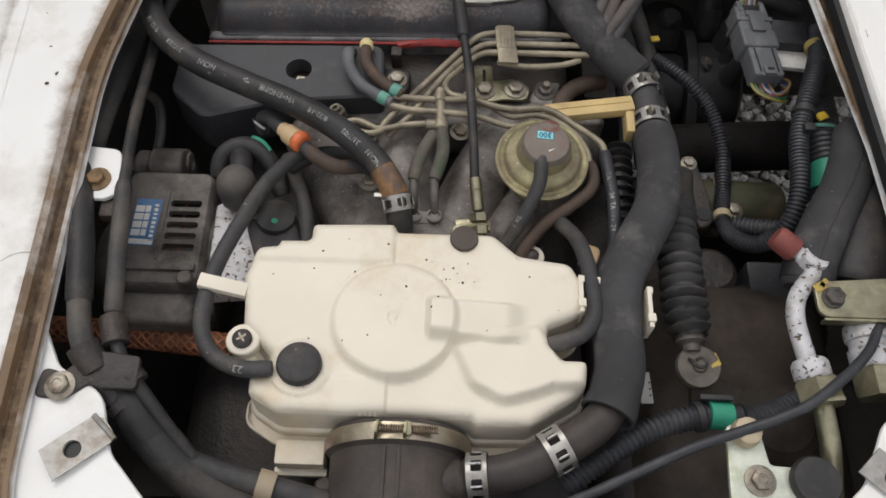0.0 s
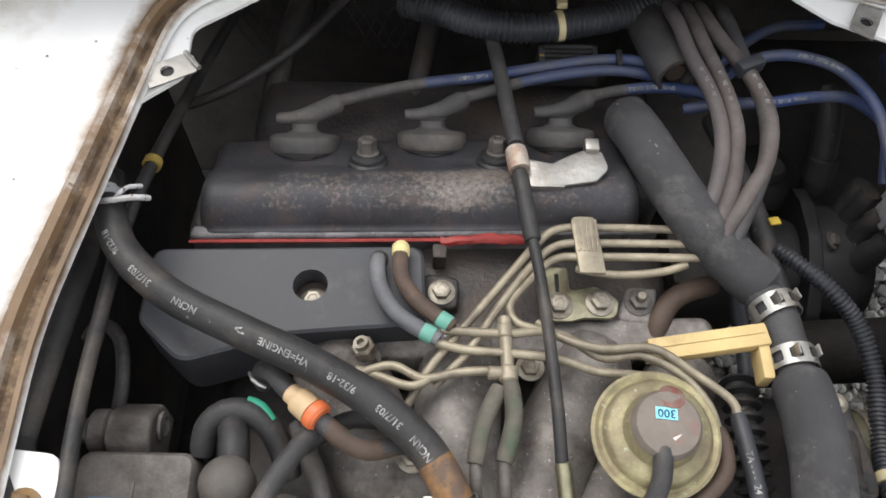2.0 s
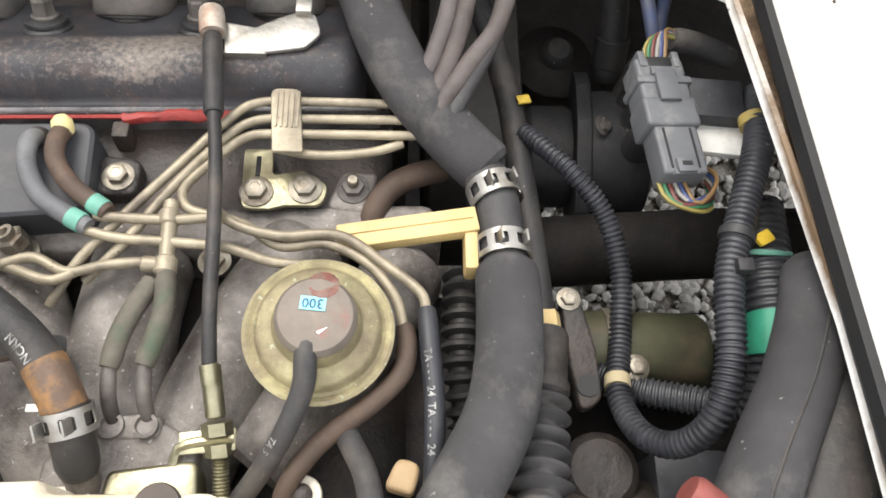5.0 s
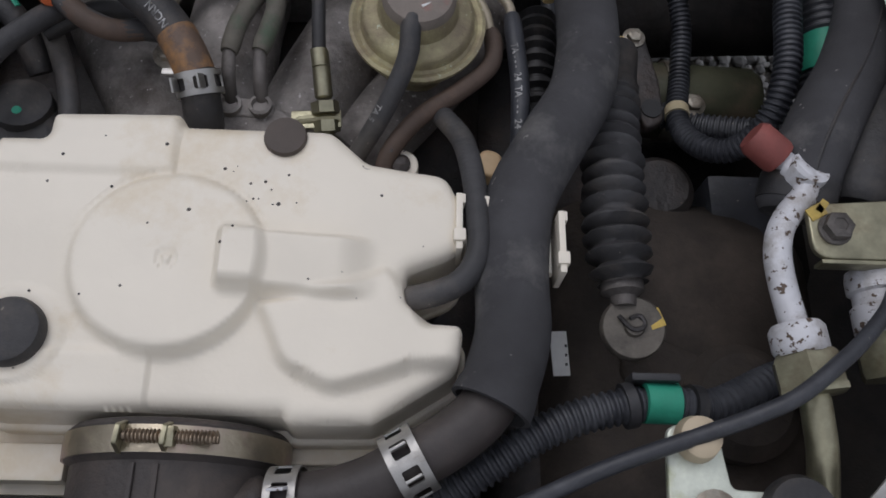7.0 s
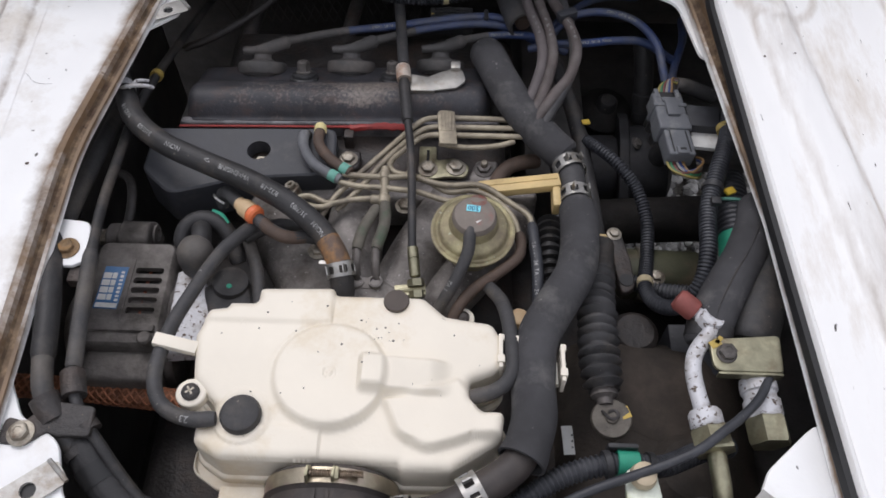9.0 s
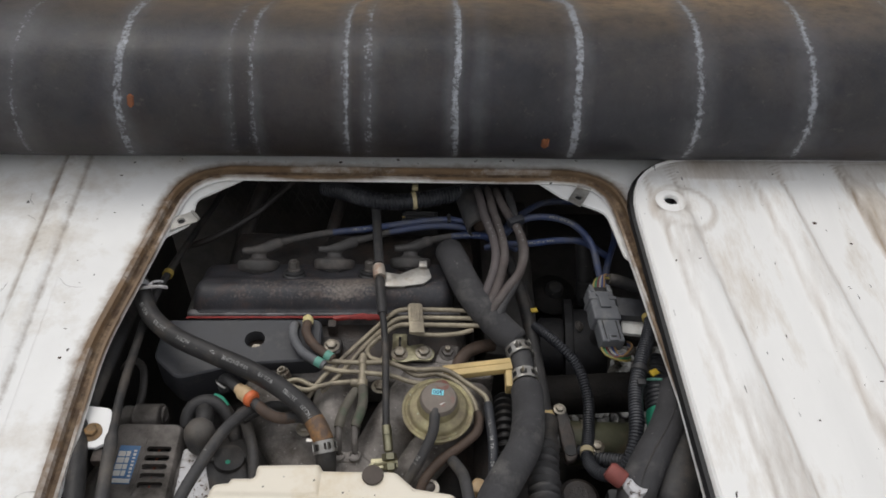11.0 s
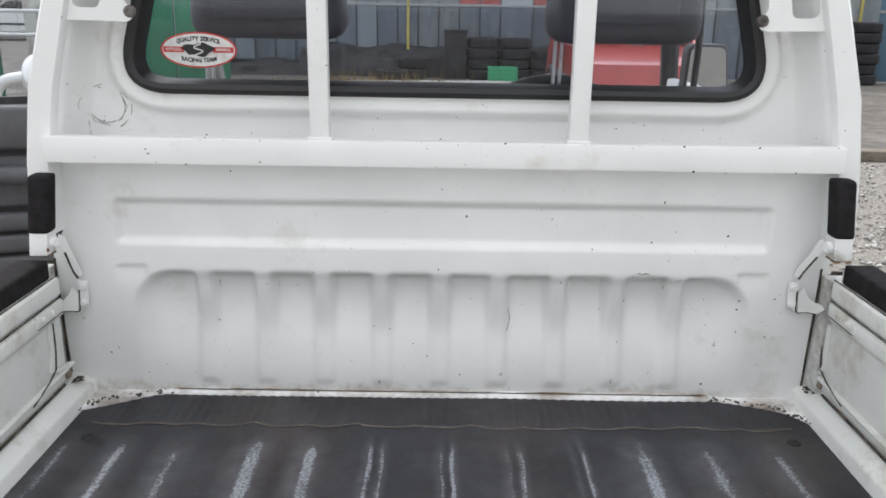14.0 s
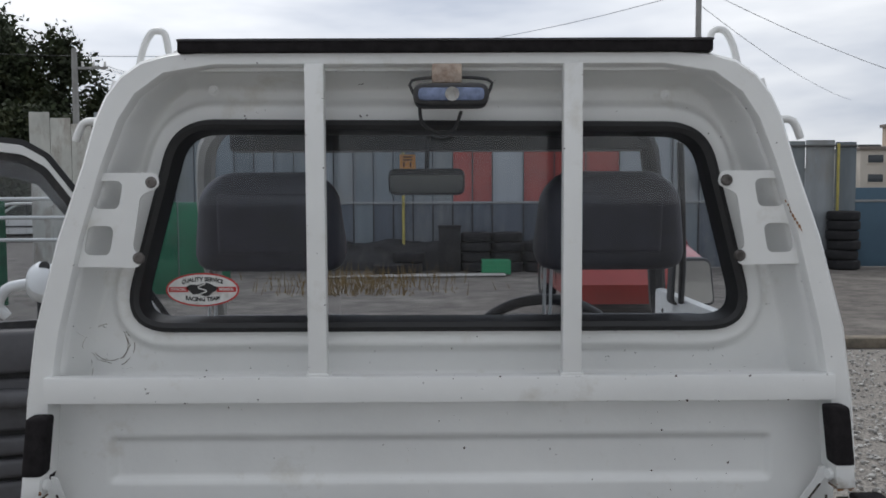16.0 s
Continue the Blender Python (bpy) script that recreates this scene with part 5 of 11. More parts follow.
for dx, dz, w, h in ((-0.103, 1.544, 0.024, 0.003), (-0.103, 1.536, 0.024, 0.003), (-0.103, 1.519, 0.004, 0.012), (-0.085, 1.519, 0.004, 0.012)):
    part("print_bar", box((dx, 2.6375, dz), (dx + w, 2.6388, dz + h)), print_black, insp)
# oval team sticker on the rear glass
st = thing("oval_sticker", "oval white and red club sticker on the rear window", "sticker", (-0.421, 1.878, 1.25))


def oval(a, b, n=48):
    return [(-0.4205 + a * math.cos(t), 1.277 + b * math.sin(t)) for t in np.linspace(0, 2 * math.pi, n, endpoint=False)]


red_ink = M("red_ink", (0.48, 0.03, 0.03), 0.5, var=0.1, bump=0)
part("border", flat_xz(slab(oval(0.0635, 0.0292), 0, 0.0006), 1.8792), red_ink, st)
part("field", flat_xz(slab(oval(0.0605, 0.0265), 0, 0.0006), 1.8785), label_white, st)
for a, b in ((-0.479, -0.445), (-0.396, -0.362)):
    part("side_bar", flat_xz(slab([(a, 1.273), (b, 1.273), (b, 1.282), (a, 1.282)], 0, 0.0006), 1.8778), red_ink, st)
blob = [(-0.4205 + (0.026 + 0.004 * math.sin(3 * t)) * math.cos(t), 1.2775 + (0.0105 + 0.002 * math.cos(5 * t)) * math.sin(t)) for t in np.linspace(0, 2 * math.pi, 40, endpoint=False)]
part("emblem", flat_xz(slab(blob, 0, 0.0006), 1.8778), print_black, st, "plain dark emblem")
part("emblem_swirl", tube([(-0.428, 1.8769, 1.292), (-0.416, 1.8769, 1.288), (-0.428, 1.8769, 1.281), (-0.413, 1.8769, 1.275), (-0.427, 1.8769, 1.268), (-0.418, 1.8769, 1.262)], 0.0012, 6, 0.002), label_white, st)


def arc_words(word, size, a, b, side):
    bm = letters(word, size, 0.05)
    for v in bm.verts:
        t = v.co.x / a
        if side:
            px, pz = math.sin(t) * a, math.cos(t) * b
            v.co = Vector((-0.4205 + px, 1.277 + pz + v.co.y, 0))
        else:
            px, pz = math.sin(t) * a, -math.cos(t) * b
            v.co = Vector((-0.4205 + px, 1.277 + pz + v.co.y, 0))
    for v in bm.verts:
        v.co = Vector((v.co.x, 1.8776, v.co.y))
    return bm


part("upper_words", arc_words("QUALITY SERVICE", 0.0098, 0.052, 0.0180, True), print_black, st)
part("lower_words", arc_words("RACING TEAM", 0.0096, 0.052, 0.0170, False), print_black, st)
for word, x in (("OFFICIAL", -0.462), ("MEMBER", -0.379)):
    bm = letters(word, 0.0066)
    for v in bm.verts:
        v.co = Vector((x + v.co.x, 1.8769, 1.2775 + v.co.y))
    part("side_word", bm, label_white, st)
# work lamp under the hoop
lamp = thing("work_lamp", "oblong blue-tinted work lamp on a rusty bracket, unlit", "work lamp", (0.01, 1.79, 1.64))
lo = rounded([(-0.049, 1.577, 0.018), (0.070, 1.577, 0.018), (0.070, 1.613, 0.018), (-0.049, 1.613, 0.018)], 6)
part("lamp_body", flat_xz(slab(lo, 0, 0.045, 0.006), 1.79), plastic_black, lamp)
lens_m = M("blue_lens", (0.16, 0.20, 0.32), 0.12, 0.3, var=0.3, scale=90, bump=0.15, bscale=500, spec=0.8)
part("lens", flat_xz(slab(offset_loop(lo, -0.008), 0, 0.004, 0.002), 1.7458), lens_m, lamp, "faceted blue lens")
part("reflector", turned([(0.011, 0), (0.011, 0.002), (0.006, 0.001), (0, 0.001)], (0.012, 1.7415, 1.595), (0, -1, 0), 20), steel, lamp)
part("bracket", tube([(-0.047, 1.775, 1.595), (-0.047, 1.775, 1.622), (0.068, 1.775, 1.622), (0.068, 1.775, 1.595)], 0.0025, 6, 0.01), plastic_black, lamp)
part("mount_block", box((-0.020, 1.765, 1.615), (0.028, 1.80, 1.646), 0.004), M("rusty_block", (0.42, 0.34, 0.28), 0.7, var=0.25, dirt=RUST, amount=0.45, dscale=40), lamp)
part("lamp_cable", tube([(-0.04, 1.80, 1.58), (-0.035, 1.80, 1.555), (-0.01, 1.805, 1.54), (0.015, 1.805, 1.545), (0.028, 1.80, 1.575)], 0.003, 8), plastic_black, lamp)
for x, z in ((-0.385, 1.615), (0.372, 1.605), (0.198, 1.605)):
    part("roof_bolt", hexbolt((x, 1.845, z), 0.006, (0, -1, 0)), white_cab, CAB)
# door mirror outside
dm = thing("door_mirror", "black door mirror on the driver's door", "mirror", (0.80, 2.72, 1.22))
part("mirror_case", flat_xz(slab(rounded([(0.635, 1.135, 0.02), (0.760, 1.135, 0.02), (0.745, 1.268, 0.025), (0.640, 1.268, 0.025)], 5), 0, 0.05, 0.01), 2.76), plastic_black, dm)
part("mirror_face", flat_xz(slab(rounded([(0.642, 1.142, 0.016), (0.752, 1.142, 0.016), (0.738, 1.260, 0.02), (0.647, 1.260, 0.02)], 5), 0, 0.001), 2.709), mirror_glass, dm, "silvered mirror glass")
part("mirror_arm", rod((0.69, 2.76, 1.15), (0.66, 2.86, 1.10), 0.012), plastic_black, dm)

# ---- passenger door, standing open ----
DOOR_H = Vector((-0.712, 2.93, 0.0))
DU = Vector((-0.94, -0.342, 0.0)).normalized()
DN = Vector((-DU.y, DU.x, 0.0))
cab_door = thing("cab_door", "open white cab door with black door card and window frame", "truck door", tuple(DOOR_H + Vector((0, 0, 0.5))))


def door_bm(outline, d0, d1, bevel=0.0, holes=()):
    """A plate in the plane of the door: outline in (along, height), d0 to d1 its depth towards the cab."""
    if holes:
        bm = sheet(outline, holes, 0.0)
        bmesh.ops.solidify(bm, geom=bm.faces[:], thickness=abs(d1 - d0))
        d0 = max(d0, d1)
    else:
        bm = slab(outline, d0, d1, bevel)
        d0 = 0.0
    for v in bm.verts:
        v.co = DOOR_H + DU * v.co.x + Vector((0, 0, v.co.y)) + DN * (v.co.z + d0)
    return bm


D_OUT = dense(rounded([(0.0, 0.52, 0.05), (0.93, 0.52, 0.08), (0.955, 1.10, 0.05), (0.90, 1.592, 0.07), (0.75, 1.612, 0.1), (0.578, 1.613, 0.1), (0.480, 1.603, 0.06), (0.418, 1.565, 0.06), (0.300, 1.40, 0.1), (0.10, 1.08, 0.05), (0.0, 1.04, 0.03)], 5), 0.03)
D_SASH = offset_loop(D_OUT, -0.016)
D_WIN = dense(rounded([(0.19, 1.105, 0.02), (0.885, 1.095, 0.03), (0.855, 1.53, 0.06), (0.60, 1.553, 0.1), (0.490, 1.540, 0.06), (0.440, 1.51, 0.06), (0.335, 1.36, 0.1)], 5), 0.03)
D_TRIM = offset_loop(D_WIN, 0.022)
part("outer_seal", door_bm(D_OUT, -0.020, 0.006, holes=[D_SASH]), black_trim, cab_door, "black rubber door seal")
part("door_frame", door_bm(offset_loop(D_SASH, -0.001), -0.012, 0.020, holes=[D_TRIM]), white_cab, cab_door)
part("window_channel", door_bm(offset_loop(D_TRIM, -0.001), -0.010, 0.014, holes=[D_WIN]), plastic_black, cab_door, "black glass run channel")
dpane = part("pane", door_bm(offset_loop(D_WIN, 0.006), 0.0, 0.004), glass, cab_door)
dpane.visible_shadow = False
visor = bpy.data.materials.new("smoked_visor")
visor.use_nodes = True
v_b = visor.node_tree.nodes["Principled BSDF"]
v_b.inputs["Base Color"].default_value = (0.05, 0.048, 0.05, 1)
v_b.inputs["Alpha"].default_value = 0.72
v_b.inputs["Roughness"].default_value = 0.2
V_OUT = [(0.845, 1.545), (0.60, 1.565), (0.490, 1.550), (0.430, 1.515), (0.325, 1.36)]
part("rain_visor", door_bm(V_OUT + [(0.352, 1.345), (0.455, 1.478), (0.505, 1.495), (0.60, 1.512), (0.835, 1.49)], -0.030, -0.026), visor, cab_door, "smoked rain visor")
door_card = M("door_card_vinyl", (0.10, 0.10, 0.108), 0.5, var=0.2, scale=9, bump=0.25, bscale=300, dirt=(0.06, 0.06, 0.06), amount=0.3, dscale=5)
for lo_, hi_, d in ((0.965, 1.088, 0.090), (0.800, 0.955, 0.064), (0.735, 0.792, 0.078), (0.672, 0.729, 0.074), (0.575, 0.666, 0.070)):
    part("door_card", door_bm(rounded([(0.05, lo_, 0.02), (0.92, lo_ - 0.004, 0.02), (0.935, hi_, 0.02), (0.05, hi_ - 0.015, 0.02)], 3), 0.030, d, 0.014), door_card, cab_door, "black vinyl door card")
part("arm_rest", door_bm(rounded([(0.25, 0.86, 0.03), (0.72, 0.875, 0.03), (0.74, 0.93, 0.03), (0.25, 0.905, 0.03)], 4), 0.05, 0.105, 0.02), door_card, cab_door)
part("card_backing", door_bm(rounded([(0.03, 0.56, 0.02), (0.94, 0.56, 0.02), (0.94, 1.085, 0.02), (0.03, 1.06, 0.02)], 3), 0.024, 0.054, 0.004), black_trim, cab_door)

# ---- road wheels under bed and cab ----
wheel_tyre = M("truck_tyre", (0.022, 0.022, 0.023), 0.8, var=0.3, scale=12, bump=0.3, bscale=90)
for nm, wy, owner in (("rear_wheel", 0.62, truck_bed), ("front_wheel", 2.78, CAB)):
    for s in (-1, 1):
        ty = part(nm, turned([(0.155, -0.065), (0.20, -0.072), (0.245, -0.066), (0.262, -0.045), (0.265, 0.0), (0.262, 0.045), (0.245, 0.066), (0.20, 0.072), (0.155, 0.065), (0.150, 0.0), (0.155, -0.065)], (CX + s * 0.575, wy, 0.277), (s, 0, 0), 40, cap=False), wheel_tyre, owner, "black truck tyre on steel rim")
        part("rim", turned([(0.156, 0.04), (0.148, 0.055), (0.135, 0.02), (0.075, 0.035), (0.05, 0.05), (0, 0.052)], (CX + s * 0.575, wy, 0.277), (s, 0, 0), 32), steel, ty)
    part("axle", rod((CX - 0.57, wy, 0.277), (CX + 0.57, wy, 0.277), 0.03, 14), frame_black, owner)
for s in (-1, 1):
    part("side_rail", box((min(CX + s * 0.30, CX + s * 0.36), 1.90, 0.36), (max(CX + s * 0.30, CX + s * 0.36), 3.0, 0.50), 0.01), frame_black, CAB)


# ---- engine bay ----
def simple(name, label, category, base, parts, group=""):
    """A thing from rows of (part name, mesh, material)."""
    t = thing(name, label, category, base, group)
    for row in parts:
        part(row[0], row[1], row[2], t, row[3] if len(row) > 3 else "")
    return t


def hose(name, label, pts, r, material, category="hose", group="", extra=(), **kw):
    t = thing(name, label, category, pts[0], group)
    body = part("hose_body" if category == "hose" else "cable_body" if category == "cable" else "pipe_body", tube(pts, r, **kw), material, t)
    for row in extra:
        part(row[0], row[1], row[2], t, row[3] if len(row) > 3 else "")
    return t


def spring_clamp(pts, s, r, width=0.011, ear=1):
    """A spring band of one strip with cut-out windows, bent round a hose; its two ends stand up as ears."""
    p, t = along(pts, s)
    w = width / 2
    up = (Vector((0.25 * ear, -0.2, 1)) - t * t.dot(Vector((0.25 * ear, -0.2, 1)))).normalized()
    side = t.cross(up)
    arc = r * radians(165)
    edge = dense([(-arc, -w), (arc, -w), (arc, w), (-arc, w)], 0.0016)
    slots = [dense(rounded([(k * 0.0078 - 0.0026, -w * 0.52, 0.0008), (k * 0.0078 + 0.0026, -w * 0.52, 0.0008), (k * 0.0078 + 0.0026, w * 0.52, 0.0008), (k * 0.0078 - 0.0026, w * 0.52, 0.0008)], 2), 0.0016) for k in (-1.62, -0.56, 0.56, 1.62)]
    bm = sheet(edge, slots, 0.0)
    for _ in range(4):
        long = [e for e in bm.edges if abs(e.verts[0].co.x - e.verts[1].co.x) > 0.0024]
        if not long:
            break
        bmesh.ops.subdivide_edges(bm, edges=long, cuts=1)
        bmesh.ops.triangulate(bm, faces=[f for f in bm.faces if len(f.verts) > 3])
    bmesh.ops.solidify(bm, geom=bm.faces[:], thickness=0.0007)
    for v in bm.verts:
        a = v.co.x / r
        h = r + 0.0011 + v.co.z
        v.co = p + (up * math.cos(a) + side * math.sin(a)) * h + t * v.co.y
    return bm


def clamp_ears(pts, s, r, material, parent, ear=1):
    p, t = along(pts, s)
    up = (Vector((0.25 * ear, -0.2, 1)) - t * t.dot(Vector((0.25 * ear, -0.2, 1)))).normalized()
    side = t.cross(up)
    for k in (-1, 1):
        m = Matrix(((*t, 0), (*side, 0), (*up, 0), (0, 0, 0, 1))).transposed()
        m.translation = p + up * (r * 0.86) + side * (0.0058 * k)
        part("clamp_ear", move(box((-0.0030, -0.0005, 0), (0.0030, 0.0005, 0.0062), 0.0003), m), material, parent)


sooty = M("sooty_metal", (0.024, 0.022, 0.021), 0.7, 0.1, var=0.5, scale=30, bump=0.5, bscale=300, dirt=(0.035, 0.028, 0.024), amount=0.45, dscale=22, spec=0.25)
# block, gearbox and dark casting behind everything
block = thing("engine_block", "grimy dark cast engine block lying under the load bed", "engine", (-0.08, 0.72, 0.3))
part("crankcase", box((-0.235, 0.47, 0.30), (0.03, 0.86, 0.545), 0.03, 3), engine_dark, block)
part("head_casting", box((-0.225, 0.80, 0.36), (0.02, 0.885, 0.585), 0.012, 3), engine_dark, block)
part("rear_cover", box((-0.23, 0.90, 0.34), (0.03, 1.00, 0.578), 0.02, 3), engine_dark, block)
part("gearbox_case", box((0.035, 0.42, 0.28), (0.115, 0.70, 0.545), 0.03, 3), engine_dark, block)
gearbox_brown = M("grimy_gearbox", (0.070, 0.056, 0.046), 0.75, 0.2, var=0.35, scale=30, bump=0.4, bscale=300, dirt=(0.03, 0.026, 0.022), amount=0.5, dscale=18)
gc = box((0.05, 0.45, 0.36), (0.205, 0.70, 0.560), 0.04, 5)
for v in gc.verts:
    v.co.z += 0.014 * math.sin((v.co.x - 0.05) * 20) * (1 if v.co.z > 0.5 else 0) - 0.02 * max(0, v.co.x - 0.12) / 0.08
part("bell_housing", gc, gearbox_brown, block)
part("linkage_lobe", turned([(0.026, 0), (0.026, 0.008), (0.020, 0.014), (0, 0.015)], (0.138, 0.590, 0.565), n=24), gearbox_brown, block)
part("linkage_arm", slab(rounded([(0.085, 0.598, 0.01), (0.14, 0.575, 0.015), (0.15, 0.60, 0.015), (0.09, 0.625, 0.01)], 4), 0.56, 0.572, 0.003), gearbox_brown, block)
part("sump_tray", box((-0.42, 0.30, 0.20), (0.06, 1.16, 0.24), 0.01), frame_black, block)
part("front_shroud", box((-0.40, 1.16, 0.22), (0.30, 1.18, 0.60), 0.004), frame_black, block)
part("side_tray", box((-0.37, 0.34, 0.24), (-0.345, 1.1, 0.52), 0.004), frame_black, block)
part("rear_shield", box((0.095, 0.935, 0.46), (0.31, 1.14, 0.475), 0.004), frame_black, block)
part("mid_shield", box((0.04, 0.87, 0.40), (0.10, 1.14, 0.53), 0.01), frame_black, block)
part("mid_casting", box((0.02, 0.69, 0.40), (0.106, 0.800, 0.532), 0.02, 3), engine_dark, block)
part("solenoid_shield", box((0.098, 0.66, 0.44), (0.235, 0.785, 0.500), 0.02, 3), sooty, block)
part("gearbox_support", box((0.20, 0.30, 0.24), (0.30, 0.78, 0.50), 0.02), frame_black, block)
# expanded-metal guard far back in the bay
guardmesh = []
for i in range(26):
    x0 = -0.26 + 0.0095 * i
    for d in (-1, 1):
        guardmesh.append(rod((x0, 1.095, 0.50), (x0 + d * 0.035, 1.095, 0.585), 0.0008, 5))
simple("mesh_guard", "dark expanded metal mesh guard at the back of the bay", "mesh guard", (-0.14, 1.095, 0.5), [("wire_lattice", join(*guardmesh), frame_black), ("top_edge", box((-0.27, 1.09, 0.583), (0.02, 1.10, 0.589), 0.001), frame_black)])

# ---- valve cover ----
vc = thing("valve_cover", "black painted rocker cover with stone-chipped finish and rust freckles", "valve cover", (-0.11, 0.88, 0.57))
SECTION = [(0.8590, 0.568), (0.8630, 0.5990), (0.8655, 0.6005), (0.8668, 0.6030), (0.8725, 0.6108), (0.8790, 0.6148), (0.8870, 0.6150), (0.8960, 0.6112), (0.9030, 0.6060), (0.9090, 0.6020), (0.9280, 0.5950), (0.9330, 0.590), (0.9340, 0.560)]
sect = [q.to_2d() for q in smooth_path([(y, z, 0) for y, z in SECTION], 0.0022)]
rows_ = []
for k in range(64):
    u = k / 63
    x = -0.2455 + 0.252 * u
    e = min(1.0, min(u, 1 - u) / 0.045)
    e = math.sqrt(max(0.0, 1 - (1 - e) ** 2))
    row = []
    for y, z in sect:
        yc = 0.895 + (y - 0.895) * (0.72 + 0.28 * e) + 0.030 * (x + 0.12)
        zc = 0.560 + (z - 0.560) * (0.62 + 0.38 * e)
        row.append((x, yc, zc + 0.0006 * noise.noise(Vector((x * 40, yc * 40, 0)))))
    rows_.append(row)
shell = part("cover_shell", loft(rows_, closed=False), cover_black, vc, sharp=70)
wear_shade(shell, lambda p: (0.22 + 0.28 * sm(0.605, 0.6125, p.z) * (1 + 0.5 * noise.noise(p * 40)) + 0.26 * sm(-0.165, -0.105, p.x) * max(0.0, 0.45 + noise.noise(p * 24)) * sm(0.930, 0.900, p.y)) * (0.15 + 0.85 * sm(-0.235, -0.195, p.x)))
part("end_boss", slab(rounded([(-0.252, 0.862, 0.014), (-0.232, 0.864, 0.01), (-0.230, 0.905, 0.01), (-0.248, 0.905, 0.016)], 5), 0.565, 0.594, 0.006), engine_dark, vc)
part("flange_rail", slab(rounded([(-0.248, 0.8570, 0.004), (0.014, 0.8650, 0.004), (0.014, 0.8715, 0.003), (-0.246, 0.8650, 0.003)], 3), 0.575, 0.6005, 0.002), M("flaking_rail", (0.20, 0.195, 0.20), 0.6, 0.3, var=0.35, scale=45, bump=0.4, bscale=420, dirt=(0.045, 0.042, 0.045), amount=0.6, dscale=34, specks=0.8, speck_col=(0.36, 0.34, 0.32), sscale=300), vc)
seal = [tube([(-0.247, 0.8555, 0.5985), (-0.19, 0.8568, 0.599), (-0.14, 0.8582, 0.599), (-0.10, 0.8595, 0.599)], 0.0011, 6, 0.006)]
blobm = tube([(-0.108, 0.8582, 0.5985), (-0.095, 0.8592, 0.5995), (-0.083, 0.8602, 0.5995), (-0.070, 0.8602, 0.5992), (-0.057, 0.8612, 0.5985)], 0.0026, 8, 0.003)
for v in blobm.verts:
    v.co += Vector((0, 0.0012, 0.0008)) * noise.noise(v.co * 260)
part("sealant_bead", join(*seal, blobm), red_sealant, vc, "squeezed-out red gasket sealant")
dist_washer = M("black_washer", (0.05, 0.05, 0.052), 0.45, 0.4, var=0.4, scale=120, bump=0.2)
for x, y in ((-0.151, 0.909), (-0.076, 0.911)):
    part("bolt_washer", turned([(0.0112, -0.004), (0.0118, -0.002), (0.0118, 0.001), (0.0100, 0.0022), (0.0104, 0.0034), (0.0100, 0.0048), (0.0070, 0.0056), (0, 0.0057)], (x, y, 0.602), (0, 0.45, 0.9), 24), dist_washer, vc)
    part("cover_bolt", hexbolt((x, y + 0.0026, 0.6072), 0.0054, (0, 0.45, 0.9), 0.0085, washer=1.2), alloy_dark, vc)
for x in (-0.1085,):
    part("lug", box((x - 0.004, 0.848, 0.585), (x + 0.004, 0.857, 0.599), 0.0015), engine_dark, vc)

boot_rubber = M("dusty_boot_rubber", (0.075, 0.071, 0.069), 0.7, var=0.3, scale=40, bump=0.3, bscale=420, dirt=(0.15, 0.13, 0.115), amount=0.45, dscale=30, specks=0.4, speck_col=(0.03, 0.03, 0.03))
# plug boots and leads
WIRE = "spark plug leads"
for x, y, z in ((-0.1905, 0.9285, 0.5945), (-0.1142, 0.9335, 0.5935), (-0.0368, 0.9365, 0.5945)):
    lead = thing("spark_plug_boot", "black rubber spark plug cap with wide sealing skirt", "plug cap", (x, y, 0.59), "plug caps")
    A = Vector((0.0, 0.75, 0.66)).normalized()
    c0 = Vector((x, y, z))
    part("skirt", turned([(0.0175, -0.0062), (0.0200, -0.0056), (0.0208, -0.0040), (0.0209, 0.0016), (0.0202, 0.0034), (0.0180, 0.0046), (0.0105, 0.0054), (0.0085, 0.0070)], c0, A, 36), boot_rubber, lead)
    part("neck", turned([(0.0095, 0.0050), (0.0076, 0.0075), (0.0074, 0.0110), (0.0088, 0.0125)], c0, A, 20), boot_rubber, lead)
    top = c0 + A * 0.0140
    cap = tube([top + Vector((-0.0165, -0.0010, 0.0008)), top + Vector((-0.0060, 0.0005, 0.0004)), top + Vector((0.0030, 0.0030, -0.0002)), top + Vector((0.0110, 0.0085, -0.0012)), top + Vector((0.0190, 0.0150, -0.0030))], 0.0046, 14, 0.002, r2=0.0063)
    for v in cap.verts:
        d = v.co - top
        up = d.dot(A)
        v.co -= A * up * 0.25 * sm(0.004, -0.012, d.x)
        v.co.y += 0.0006 * noise.noise(v.co * 120)
    part("elbow", cap, boot_rubber, lead)
    part("base_ring", turned([(0.0150, -0.0130), (0.0162, -0.0120), (0.0162, -0.0060), (0.0140, -0.0050)], c0, A, 26), engine_dark, lead)
    part("drip_edge", turned([(0.0170, -0.0076), (0.0185, -0.0072), (0.0185, -0.0060), (0.0170, -0.0056)], c0, A, 30), engine_dark, lead)
